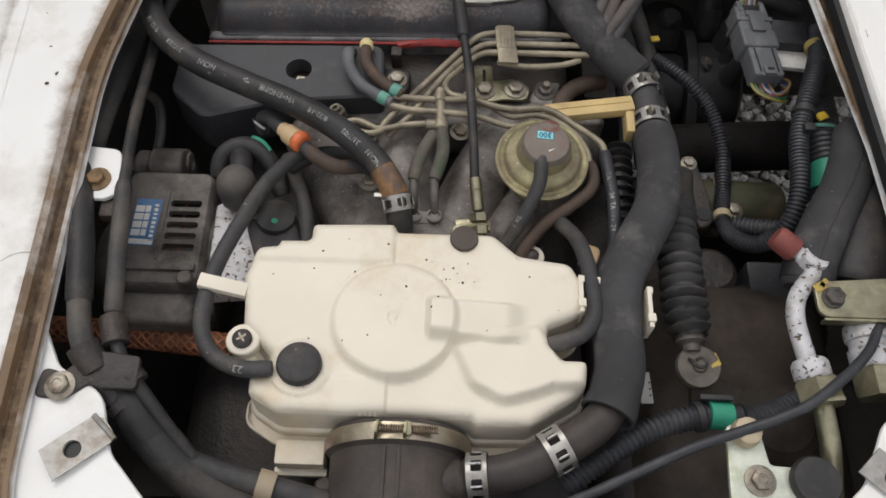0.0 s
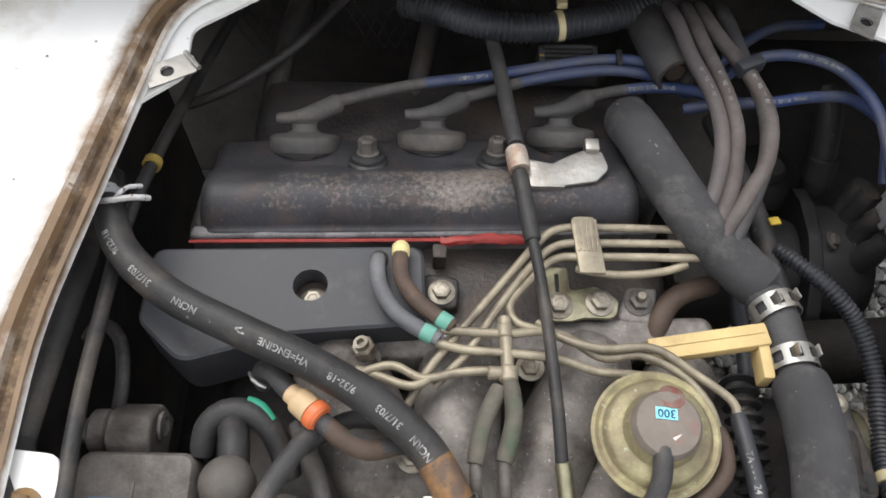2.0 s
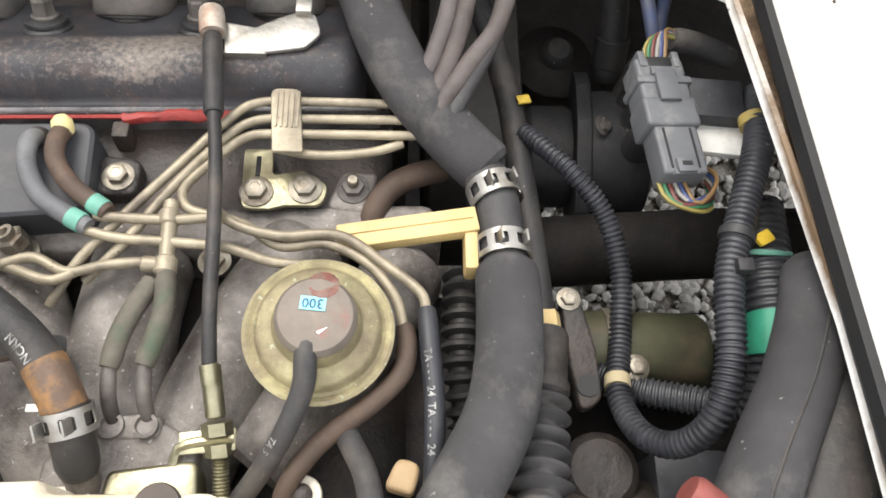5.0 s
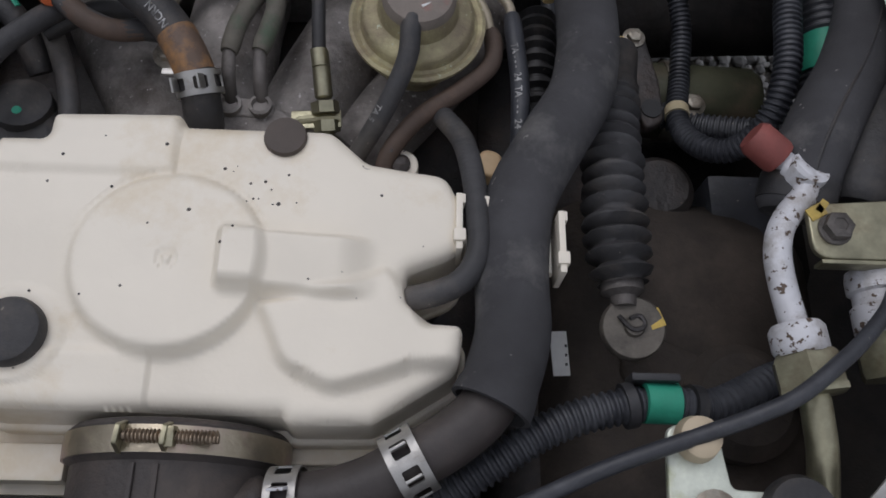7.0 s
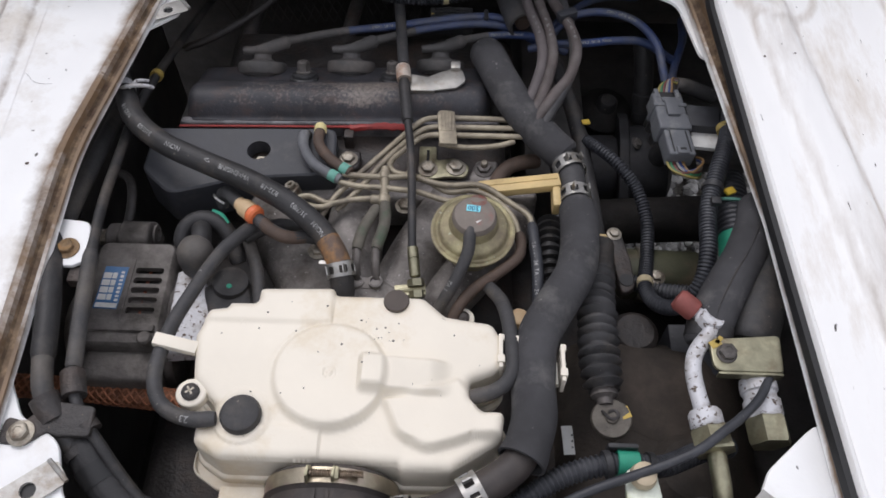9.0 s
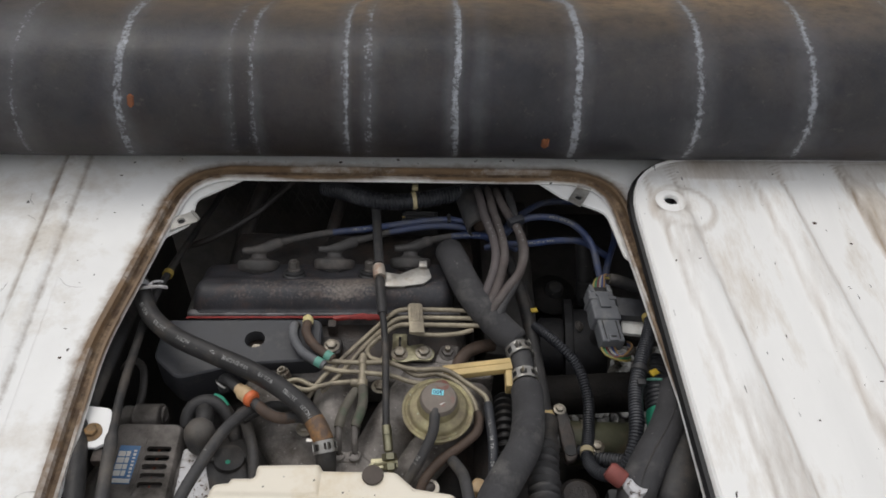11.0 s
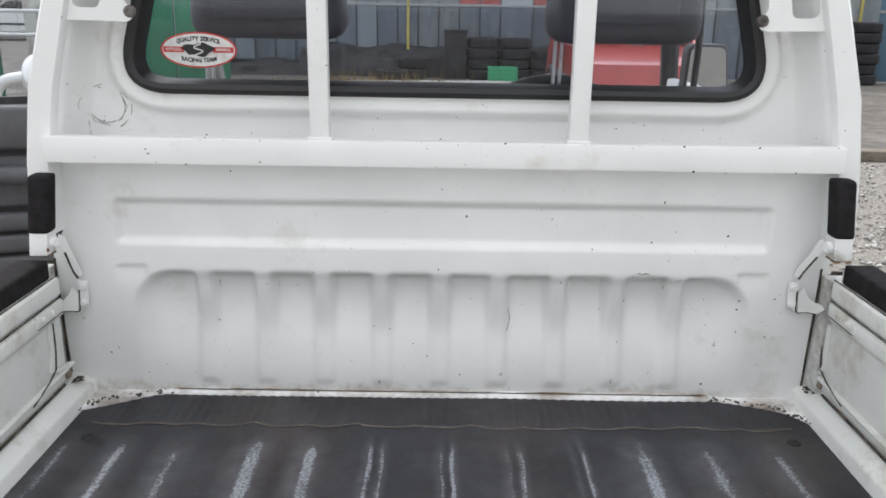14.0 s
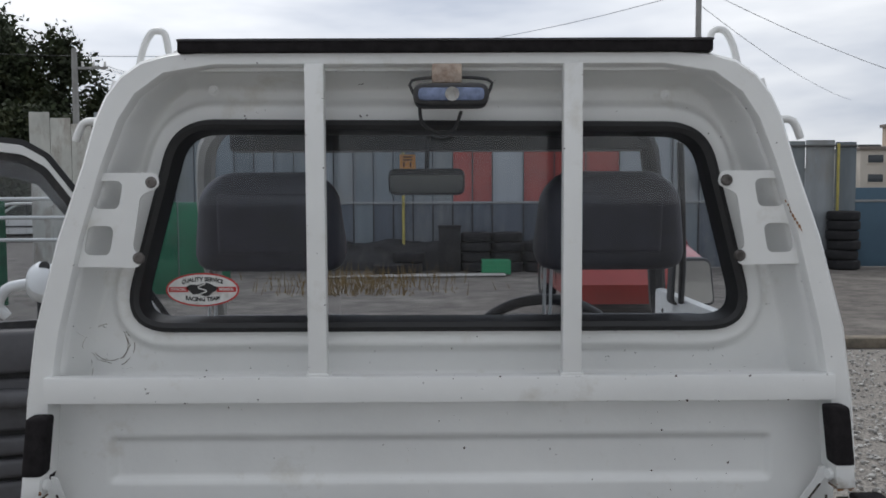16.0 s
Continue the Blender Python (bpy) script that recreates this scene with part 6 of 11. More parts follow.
LEADS = [
    ([(-0.1745, 0.9545, 0.6005), (-0.150, 0.9635, 0.6000), (-0.118, 0.9715, 0.6005), (-0.082, 0.9765, 0.602), (-0.046, 0.984, 0.603), (-0.010, 0.991, 0.603), (0.016, 0.991, 0.602), (0.040, 0.985, 0.595)], True),
    ([(-0.0980, 0.9595, 0.5995), (-0.078, 0.9665, 0.6000), (-0.050, 0.9755, 0.6015), (-0.010, 0.983, 0.602), (0.020, 0.982, 0.6), (0.05, 0.975, 0.59)], False),
    ([(-0.0205, 0.9625, 0.6000), (0.003, 0.9680, 0.6010), (0.027, 0.970, 0.602), (0.052, 0.968, 0.6), (0.075, 0.960, 0.592)], True),
    ([(0.060, 0.972, 0.600), (0.076, 0.977, 0.618), (0.103, 0.981, 0.621), (0.130, 0.971, 0.621), (0.146, 0.947, 0.619), (0.151, 0.921, 0.612), (0.157, 0.898, 0.595)], True),
    ([(0.040, 0.955, 0.600), (0.062, 0.952, 0.609), (0.087, 0.952, 0.611), (0.118, 0.958, 0.610), (0.142, 0.961, 0.605), (0.17, 0.955, 0.59)], True),
    ([(0.060, 0.985, 0.595), (0.079, 1.003, 0.601), (0.108, 1.024, 0.601), (0.145, 1.034, 0.595)], False),
    ([(0.184, 1.013, 0.588), (0.180, 0.980, 0.592), (0.168, 0.944, 0.590), (0.163, 0.915, 0.580)], False),
]
for pts, printed in LEADS:
    w = hose("ignition_lead", "dusty blue silicone ignition lead with white print", pts, 0.0036, blue_wire, "cable", WIRE, n=10)
    if pts[0][0] < 0 and pts[0][1] > 0.954:
        part("dusty_length", tube([along(pts, u)[0] for u in (0.0, 0.07, 0.14, 0.21, 0.27)], 0.00375, 10, 0.004, round_end=0.01), boot_rubber, w, "dusty grey length at the cap")
    if printed:
        part("print", hose_print(pts, 0.0036, 0.42, "SPARK  PLUG  CABLE", 0.0031, -35, True), print_white, w, "white lettering")
comb = simple("lead_comb", "black slotted plastic ignition lead holder", "cable holder", (-0.03, 0.99, 0.596),
              [("comb_body", box((-0.0475, 0.983, 0.588), (-0.0095, 0.986, 0.602), 0.0008), plastic_black), ("comb_body", box((-0.0475, 1.002, 0.588), (-0.0095, 1.005, 0.602), 0.0008), plastic_black),
               ("comb_body", box((-0.0475, 0.983, 0.588), (-0.0435, 1.005, 0.602), 0.0008), plastic_black), ("comb_body", box((-0.0130, 0.983, 0.588), (-0.0095, 1.005, 0.602), 0.0008), plastic_black)] +
              [("comb_slat", box((-0.0440, 0.9868 + 0.0040 * k, 0.591), (-0.0125, 0.9886 + 0.0040 * k, 0.6015), 0.0005), plastic_black) for k in range(4)] +
              [("clip_mark", box((-0.0470, 0.994, 0.6018), (-0.0443, 0.9955, 0.6026)), yellow_dull), ("lead_clip", box((0.0005, 0.984, 0.597), (0.0045, 0.996, 0.608), 0.001), plastic_black)])

# ---- black timing cover ----
tcov = thing("timing_cover", "matt black plastic timing belt cover with round bolt hole", "belt cover", (-0.19, 0.82, 0.56))
hole = [(-0.1765 + 0.0093 * math.cos(a), 0.8265 + 0.0093 * math.sin(a)) for a in np.linspace(0, 2 * math.pi, 24, endpoint=False)]
tout = rounded([(-0.261, 0.8455, 0.006), (-0.119, 0.8500, 0.007), (-0.1165, 0.8065, 0.004), (-0.150, 0.8035, 0.004), (-0.185, 0.8000, 0.006), (-0.238, 0.7835, 0.012), (-0.262, 0.8050, 0.01)], 5)
tc_bm = sheet(tout, [hole], 0.6055)
part("cover_face", tc_bm, plastic_cover, tcov)
part("cover_side", loft([ring(tout, 0.6055), ring(offset_loop(tout, 0.0016), 0.6042), ring(offset_loop(tout, 0.0022), 0.568)]), plastic_cover, tcov)
part("hole_wall", loft([ring(hole, 0.6055), ring(hole, 0.592)]), plastic_cover, tcov)
part("recessed_bolt", hexbolt((-0.1760, 0.8235, 0.590), 0.0056, (0, -0.1, 1), 0.006), bolt_metal, tcov)
part("hole_floor", turned([(0.0095, 0), (0, 0.0001)], (-0.1765, 0.8265, 0.5905), n=20), engine_dark, tcov)
simple("bracket_bolt", "greasy hex bolt on a small black lug", "bolt", (-0.107, 0.829, 0.588),
       [("lug", slab(rounded([(-0.118, 0.820, 0.004), (-0.098, 0.820, 0.004), (-0.097, 0.839, 0.006), (-0.117, 0.841, 0.004)], 3), 0.575, 0.594, 0.002), engine_dark), ("bolt", hexbolt((-0.107, 0.829, 0.594), 0.0052), bolt_metal)])

# ---- small vacuum hoses with painted ends ----
for pts, mat_, capmat, lab in (([(-0.1410, 0.8425, 0.606), (-0.1412, 0.836, 0.613), (-0.1392, 0.822, 0.615), (-0.129, 0.8055, 0.615), (-0.108, 0.7925, 0.614)], M("grey_hose", (0.125, 0.128, 0.138), 0.65, var=0.3, scale=40, bump=0.2, bscale=420, dirt=(0.22, 0.22, 0.22), amount=0.4, dscale=30, specks=0.5, speck_col=(0.3, 0.3, 0.3)), rubber_dark, "grey rubber vacuum hose with teal paint mark"),
                               ([(-0.1292, 0.8455, 0.606), (-0.1292, 0.839, 0.613), (-0.1278, 0.826, 0.615), (-0.118, 0.812, 0.615), (-0.101, 0.7995, 0.614)], rubber_brown, cream, "brown aged vacuum hose with teal paint mark")):
    h = hose("vacuum_hose", lab, pts, 0.0043, mat_, extra=[("end_cap", turned([(0.0046, -0.004), (0.0050, -0.002), (0.0046, 0.002), (0.0025, 0.0042), (0, 0.0045)], pts[0] if capmat is rubber_dark else (pts[0][0], pts[0][1], pts[0][2] + 0.006), (0, 0.5, 0.8), 18), capmat if capmat is rubber_dark else M("pale_yellow_cap", (0.72, 0.62, 0.30), 0.5), "push-on end cap"),
                                                             ("paint_mark", band(pts, 0.93, 0.00455, 0.0065), teal_paint, "teal paint mark")])

# ---- control cable with clip, sleeve, adjuster ----
CABLE = [(-0.080, 1.03, 0.597), (-0.0755, 1.000, 0.602), (-0.070, 0.945, 0.613), (-0.0655, 0.896, 0.621), (-0.061, 0.855, 0.622), (-0.057, 0.826, 0.622), (-0.054, 0.790, 0.622), (-0.052, 0.755, 0.622), (-0.0508, 0.733, 0.617), (-0.0495, 0.722, 0.612)]
cab_ = hose("control_cable", "black sheathed control cable with brass adjuster and lock nuts", CABLE, 0.0031, rubber_dark, "cable", n=12)
part("upper_sleeve", tube([CABLE[0], CABLE[1], CABLE[2], (-0.0665, 0.910, 0.620)], 0.0047, 12), rubber_hose, cab_)
part("mid_sleeve", tube([(-0.0652, 0.891, 0.621), (-0.0630, 0.872, 0.6215), (-0.0598, 0.846, 0.622)], 0.0047, 12), rubber_dark, cab_)
part("ferrule", rod((-0.0505, 0.732, 0.6165), (-0.0478, 0.712, 0.608), 0.0040, 12, 0.001), brass_zinc, cab_, "brass cable ferrule")
part("end_fitting", rod((-0.0506, 0.731, 0.6178), (-0.0496, 0.724, 0.6152), 0.0038, 10), brass_zinc, cab_)
part("lock_nut", turned([(0.0062, -0.0025), (0.0062, 0.0025)], (-0.0472, 0.7085, 0.6065), (0.12, -0.95, -0.4), 6), brass_zinc, cab_)
part("second_nut", turned([(0.0058, -0.0025), (0.0058, 0.0025)], (-0.0462, 0.7010, 0.6032), (0.12, -0.95, -0.4), 6), brass_zinc, cab_)
thread = []
for k in range(12):
    thread.append(turned([(0.0030, -0.0006), (0.0036, 0), (0.0030, 0.0006)], (-0.0458 + 0.00008 * k, 0.6985 - 0.0013 * k, 0.602 - 0.0005 * k), (0.06, -0.95, -0.36), 10))
part("thread", join(*thread), brass_zinc, cab_, "threaded adjuster")
clip = thing("cable_clip", "bare steel cable clip bracket bolted to the rocker cover", "bracket", (-0.045, 0.895, 0.60))
part("clip_loop", tube([(-0.0670, 0.9055, 0.6215), (-0.0650, 0.8915, 0.6215)], 0.0062, 14, 0.003, round_end=0.05), M("rusty_clip", (0.50, 0.44, 0.38), 0.6, 0.4, var=0.25, scale=120, dirt=(0.3, 0.12, 0.05), amount=0.5, dscale=80), clip)
arm_ = slab(rounded([(-0.061, 0.902, 0.002), (-0.046, 0.899, 0.003), (-0.036, 0.905, 0.004), (-0.0285, 0.9085, 0.002), (-0.018, 0.9085, 0.004), (-0.0145, 0.896, 0.006), (-0.022, 0.8875, 0.006), (-0.044, 0.8835, 0.003), (-0.060, 0.8835, 0.002)], 4), 0.6165, 0.6185, 0.0007)
part("clip_arm", arm_, steel, clip)
part("clip_flange", box((-0.060, 0.8828, 0.612), (-0.040, 0.8842, 0.619), 0.0005), steel, clip)
part("clip_bolt", box((-0.0275, 0.9065, 0.614), (-0.0195, 0.9145, 0.622), 0.0012), steel, clip)

rubber_brown_dark = M("browned_rubber", (0.045, 0.037, 0.034), 0.55, var=0.3, scale=45, bump=0.2, bscale=420, dirt=(0.10, 0.075, 0.06), amount=0.4, dscale=26)
# ---- big foam-sleeved coolant hose ----
BIG1 = [(0.0020, 0.9475, 0.602), (0.0070, 0.9260, 0.611), (0.0150, 0.8960, 0.618), (0.0275, 0.8680, 0.618), (0.0465, 0.8470, 0.6095), (0.0655, 0.8295, 0.6035)]
NECK = [(0.0600, 0.832, 0.604), (0.0672, 0.815, 0.607), (0.0685, 0.797, 0.608), (0.0695, 0.783, 0.609), (0.0700, 0.765, 0.612)]
BIG2 = [(0.0700, 0.7745, 0.611), (0.0695, 0.755, 0.616), (0.0675, 0.731, 0.620), (0.0615, 0.707, 0.625), (0.047, 0.680, 0.630), (0.034, 0.654, 0.632), (0.030, 0.625, 0.633), (0.030, 0.600, 0.633), (0.024, 0.578, 0.633)]
ELB = [(0.027, 0.588, 0.632), (0.020, 0.573, 0.633), (0.008, 0.562, 0.633), (-0.008, 0.5525, 0.631), (-0.020, 0.546, 0.629), (-0.036, 0.5415, 0.626), (-0.055, 0.540, 0.623)]
ch = thing("coolant_hose", "thick coolant hose in grey foam sleeves with spring clamps", "hose", (0.06, 0.80, 0.6))
part("upper_sleeve", tube(BIG1, 0.0146, 24, 0.004, round_end=0.16, r2=0.0138), rubber_foam, ch, "worn grey foam sleeve")
part("neck", tube(NECK, 0.0102, 16, 0.003), rubber_hose, ch)
part("lower_sleeve", tube(BIG2, 0.0140, 20, 0.005, round_end=0.04), rubber_foam, ch, "worn grey foam sleeve")
part("sleeve_lip", loft([[tuple(Vector((0.0245, 0.5795, 0.633)) + (Vector((0.88, -0.42, 0.0)) * math.cos(a) + Vector((0, 0, 1)) * math.sin(a)) * r_ + Vector((-0.42, -0.88, 0.0)) * o_) for a in np.linspace(0, 2 * math.pi, 28, endpoint=False)] for r_, o_ in ((0.0135, -0.006), (0.0152, 0.002), (0.0156, 0.0075), (0.0138, 0.0078), (0.0110, 0.001))]), rubber_foam, ch)
part("bare_elbow", tube(ELB, 0.0101, 16, 0.004), rubber_brown_dark, ch, "bare dark rubber elbow")
part("upper_clamp", spring_clamp(NECK, 0.27, 0.0106), steel, ch, "silver spring clamp")
clamp_ears(NECK, 0.27, 0.0106, steel, ch, 1)
part("lower_clamp", spring_clamp(NECK, 0.70, 0.0106), steel, ch, "silver spring clamp")
clamp_ears(NECK, 0.70, 0.0106, steel, ch, 1)
part("elbow_clamp", spring_clamp(ELB, 0.50, 0.0106, 0.012, -1), steel, ch, "silver spring clamp")
clamp_ears(ELB, 0.50, 0.0112, steel, ch, -1)
part("end_clamp", spring_clamp(ELB, 0.93, 0.0106, 0.011, -1), steel, ch, "silver spring clamp")
clamp_ears(ELB, 0.93, 0.0112, alloy_white, ch, -1)
part("scuff", hose_print(BIG1, 0.0143, 0.36, "- .", 0.009, -10), M("grey_scuff", (0.17, 0.165, 0.16), 0.8, var=0.4, scale=300, bump=0, dirt=(0.07, 0.07, 0.07), amount=0.8, dscale=200), ch)
simple("yellow_clip_bar", "yellow plastic retaining bar beside the coolant hose", "plastic clip", (0.03, 0.795, 0.60),
       [("bar", move(box((-0.030, -0.0055, -0.004), (0.032, 0.0065, 0.004), 0.0014), pose(0.0265, 0.7935, 0.611, 0, 0, 9.5)), yellow_plastic),
        ("bar_groove", move(box((-0.028, 0.0006, 0.0036), (0.030, 0.0020, 0.0048), 0.0004), pose(0.0265, 0.7935, 0.611, 0, 0, 9.5)), yellow_plastic),
        ("hook", box((0.0520, 0.7755, 0.600), (0.0580, 0.7995, 0.6135), 0.0018), yellow_plastic), ("tip", box((-0.0045, 0.784, 0.607), (-0.0015, 0.7925, 0.6115), 0.001), cream)])

# ---- injection pipes and fuel rail pipes ----
PIPES = [
    [(0.022, 0.8625, 0.609), (-0.022, 0.8630, 0.609), (-0.044, 0.8615, 0.609), (-0.056, 0.852, 0.609), (-0.075, 0.828, 0.609), (-0.097, 0.800, 0.609), (-0.112, 0.781, 0.607), (-0.124, 0.762, 0.600)],
    [(0.026, 0.8535, 0.609), (-0.022, 0.8530, 0.609), (-0.044, 0.8515, 0.609), (-0.058, 0.840, 0.609), (-0.076, 0.815, 0.611), (-0.094, 0.788, 0.609), (-0.110, 0.772, 0.603)],
    [(0.032, 0.8450, 0.609), (-0.028, 0.8445, 0.609), (-0.047, 0.8425, 0.609), (-0.061, 0.829, 0.609), (-0.0715, 0.815, 0.610), (-0.0690, 0.804, 0.612), (-0.058, 0.7995, 0.613), (-0.048, 0.797, 0.613)],
    [(0.025, 0.8425, 0.606), (0.010, 0.838, 0.605), (-0.014, 0.8365, 0.604), (-0.035, 0.840, 0.604)],
    [(-0.107, 0.7985, 0.613), (-0.075, 0.7965, 0.614), (-0.056, 0.7985, 0.613), (-0.043, 0.795, 0.613), (-0.027, 0.785, 0.613), (-0.008, 0.786, 0.614), (0.010, 0.777, 0.614), (0.022, 0.762, 0.613), (0.026, 0.748, 0.611)],
    [(-0.110, 0.7915, 0.613), (-0.095, 0.788, 0.613), (-0.074, 0.786, 0.614), (-0.050, 0.784, 0.613), (-0.030, 0.778, 0.612), (-0.012, 0.777, 0.611), (0.000, 0.7775, 0.606)],
    [(-0.058, 0.8045, 0.611), (-0.046, 0.7935, 0.616), (-0.027, 0.788, 0.617), (-0.002, 0.7885, 0.617), (0.017, 0.776, 0.616), (0.0325, 0.763, 0.616), (0.035, 0.753, 0.615)],
    [(-0.076, 0.7770, 0.613), (-0.090, 0.7775, 0.611), (-0.101, 0.7765, 0.610), (-0.116, 0.774, 0.609), (-0.131, 0.781, 0.608), (-0.146, 0.778, 0.606)],
    [(-0.111, 0.7745, 0.609), (-0.122, 0.770, 0.609), (-0.138, 0.776, 0.606), (-0.150, 0.781, 0.602)],
]
for pts in PIPES:
    hose("fuel_pipe", "tan coated steel fuel pipe, bent and grimy", pts, 0.0023, pipe_tan, "pipe", "fuel pipes", n=10, step=0.0025)
simple("pipe_tee", "tan plated tee block joining the fuel pipes", "pipe fitting", (-0.075, 0.79, 0.61),
       [("tee_body", rod((-0.0752, 0.806, 0.6135), (-0.0738, 0.770, 0.6135), 0.0034, 12, 0.0008), pipe_tan), ("tee_collar", rod((-0.0754, 0.801, 0.6135), (-0.0750, 0.794, 0.6135), 0.0044, 12, 0.0008), pipe_tan),
        ("tee_branch", rod((-0.084, 0.7762, 0.613), (-0.0735, 0.7755, 0.613), 0.0036, 12, 0.0008), pipe_tan), ("tee_foot", rod((-0.074, 0.779, 0.6135), (-0.0738, 0.771, 0.6135), 0.0048, 12, 0.001), pipe_tan)])
holder = thing("pipe_holder", "yellow zinc pipe holder plate with two hex bolts", "bracket", (-0.03, 0.83, 0.59))
part("base_plate", slab(rounded([(-0.0505, 0.8145, 0.005), (-0.037, 0.8145, 0.004), (-0.030, 0.8165, 0.003), (-0.0125, 0.8165, 0.006), (-0.0100, 0.828, 0.005), (-0.0225, 0.836, 0.003), (-0.0365, 0.833, 0.002), (-0.037, 0.8475, 0.002), (-0.0510, 0.8475, 0.002)], 4), 0.5895, 0.5915, 0.0006), brass_zinc, holder)
part("comb_strap", slab(rounded([(-0.0345, 0.833, 0.001), (-0.0205, 0.833, 0.001), (-0.0235, 0.868, 0.004), (-0.0375, 0.868, 0.004)], 3), 0.6105, 0.6125, 0.0006), pipe_tan, holder)
for k in range(5):
    part("comb_tooth", box((-0.0345 + 0.0025 * k, 0.846, 0.6122), (-0.0332 + 0.0025 * k, 0.866, 0.6132), 0.0004), pipe_tan, holder)
part("plate_slot", box((-0.0448, 0.832, 0.5912), (-0.0425, 0.843, 0.5922), 0.0004), black_trim, holder)
for x, y in ((-0.0435, 0.8235), (-0.0208, 0.8255)):
    part("plate_bolt", hexbolt((x, y, 0.5915), 0.0055), bolt_metal, holder)
simple("stud_bracket", "grey alloy lug with nut and stud", "bracket", (0.001, 0.83, 0.58),
       [("lug", slab(rounded([(-0.012, 0.818, 0.005), (0.010, 0.815, 0.004), (0.013, 0.838, 0.002), (-0.004, 0.839, 0.006)], 4), 0.575, 0.5865, 0.002), alloy), ("nut", hexbolt((0.0015, 0.8285, 0.5865), 0.0055), alloy_dark), ("stud", rod((0.0015, 0.8285, 0.588), (0.0015, 0.8285, 0.5965), 0.0028, 10, 0.0006), bolt_metal)])
hose("elbow_hose", "short brown rubber elbow hose", [(0.046, 0.842, 0.583), (0.034, 0.838, 0.586), (0.020, 0.830, 0.587), (0.012, 0.818, 0.585), (0.009, 0.806, 0.578)], 0.0062, rubber_brown)

# ---- intake manifold ----
man = thing("intake_manifold", "speckled grey cast alloy intake manifold with oily grime", "manifold", (-0.09, 0.74, 0.54))
for k, (pts, r) in enumerate((([(-0.165, 0.800, 0.570), (-0.150, 0.765, 0.575), (-0.130, 0.730, 0.576), (-0.112, 0.700, 0.572), (-0.100, 0.675, 0.565)], 0.0255),
                              ([(-0.095, 0.800, 0.572), (-0.098, 0.765, 0.576), (-0.098, 0.730, 0.576), (-0.095, 0.690, 0.570)], 0.023),
                              ([(-0.020, 0.805, 0.572), (-0.036, 0.775, 0.575), (-0.052, 0.740, 0.577), (-0.066, 0.705, 0.574), (-0.080, 0.675, 0.566)], 0.0225),
                              ([(0.030, 0.800, 0.562), (0.012, 0.770, 0.568), (-0.012, 0.735, 0.572), (-0.040, 0.700, 0.570)], 0.020))):
    b = tube(pts, r, 18, 0.006)
    for v in b.verts:
        v.co += Vector((0, 0, 1)) * 0.0018 * noise.noise(v.co * 45)
    part("runner", b, alloy, man)
part("head_flange", slab(rounded([(-0.160, 0.793, 0.004), (0.045, 0.802, 0.004), (0.040, 0.822, 0.008), (-0.155, 0.815, 0.004)], 4), 0.55, 0.586, 0.004), alloy, man)
part("inlet_flange", slab(rounded([(-0.115, 0.680, 0.006), (-0.055, 0.680, 0.006), (-0.055, 0.705, 0.01), (-0.080, 0.718, 0.01), (-0.115, 0.700, 0.01)], 4), 0.57, 0.6005, 0.003), alloy, man)
part("pale_gasket_face", slab(rounded([(-0.090, 0.676, 0.004), (-0.052, 0.676, 0.004), (-0.054, 0.697, 0.004), (-0.088, 0.693, 0.004)], 4), 0.58, 0.604, 0.002), brass_zinc, man)
for x, y, z in ((-0.120, 0.737, 0.600), (-0.0985, 0.789, 0.5865), (-0.060, 0.789, 0.5875), (-0.146, 0.793, 0.586)):
    part("manifold_bolt", hexbolt((x, y, z), 0.0052), bolt_metal, man)
part("small_nut", join(turned([(0.0065, 0), (0.0065, 0.006), (0.0055, 0.007)], (-0.1455, 0.7935, 0.594), (-0.3, 0.2, 1), 6), turned([(0.0040, 0.006), (0.0040, 0.010), (0.0022, 0.010), (0.0020, 0.006)], (-0.1455, 0.7935, 0.594), (-0.3, 0.2, 1), 14)), bolt_metal, man)
for pts in ([(-0.0785, 0.7685, 0.613), (-0.0870, 0.748, 0.614), (-0.0905, 0.731, 0.613)], [(-0.0730, 0.7715, 0.614), (-0.0720, 0.752, 0.615), (-0.0770, 0.732, 0.613)]):
    end = Vector(pts[-1])
    hs = hose("sleeved_hose", "olive-grey fabric sleeved hose on steel stub", pts, 0.0044, M("olive_sleeve", (0.115, 0.105, 0.085), 0.75, var=0.25, scale=90, bump=0.3, bscale=600, dirt=(0.05, 0.09, 0.05), amount=0.3, dscale=60), group="twin hoses")
    part("steel_stub", tube([end + Vector((0, 0.001, 0)), end + Vector((0.0004, -0.011, -0.004)), end + Vector((0.001, -0.018, -0.012))], 0.0031, 10), alloy_dark, hs)
simple("stub_flange", "small alloy flange with two pipe sockets", "flange", (-0.083, 0.712, 0.598), [("flange", slab(rounded([(-0.0955, 0.7055, 0.005), (-0.070, 0.7055, 0.005), (-0.070, 0.7155, 0.005), (-0.0955, 0.7155, 0.005)], 4), 0.596, 0.6015, 0.0015), alloy)] +
       [("socket", turned([(0.0052, 0), (0.0052, 0.0035), (0.0038, 0.004), (0.0034, 0.002)], (x, 0.7105, 0.6005), n=16), alloy) for x in (-0.0895, -0.0762)])

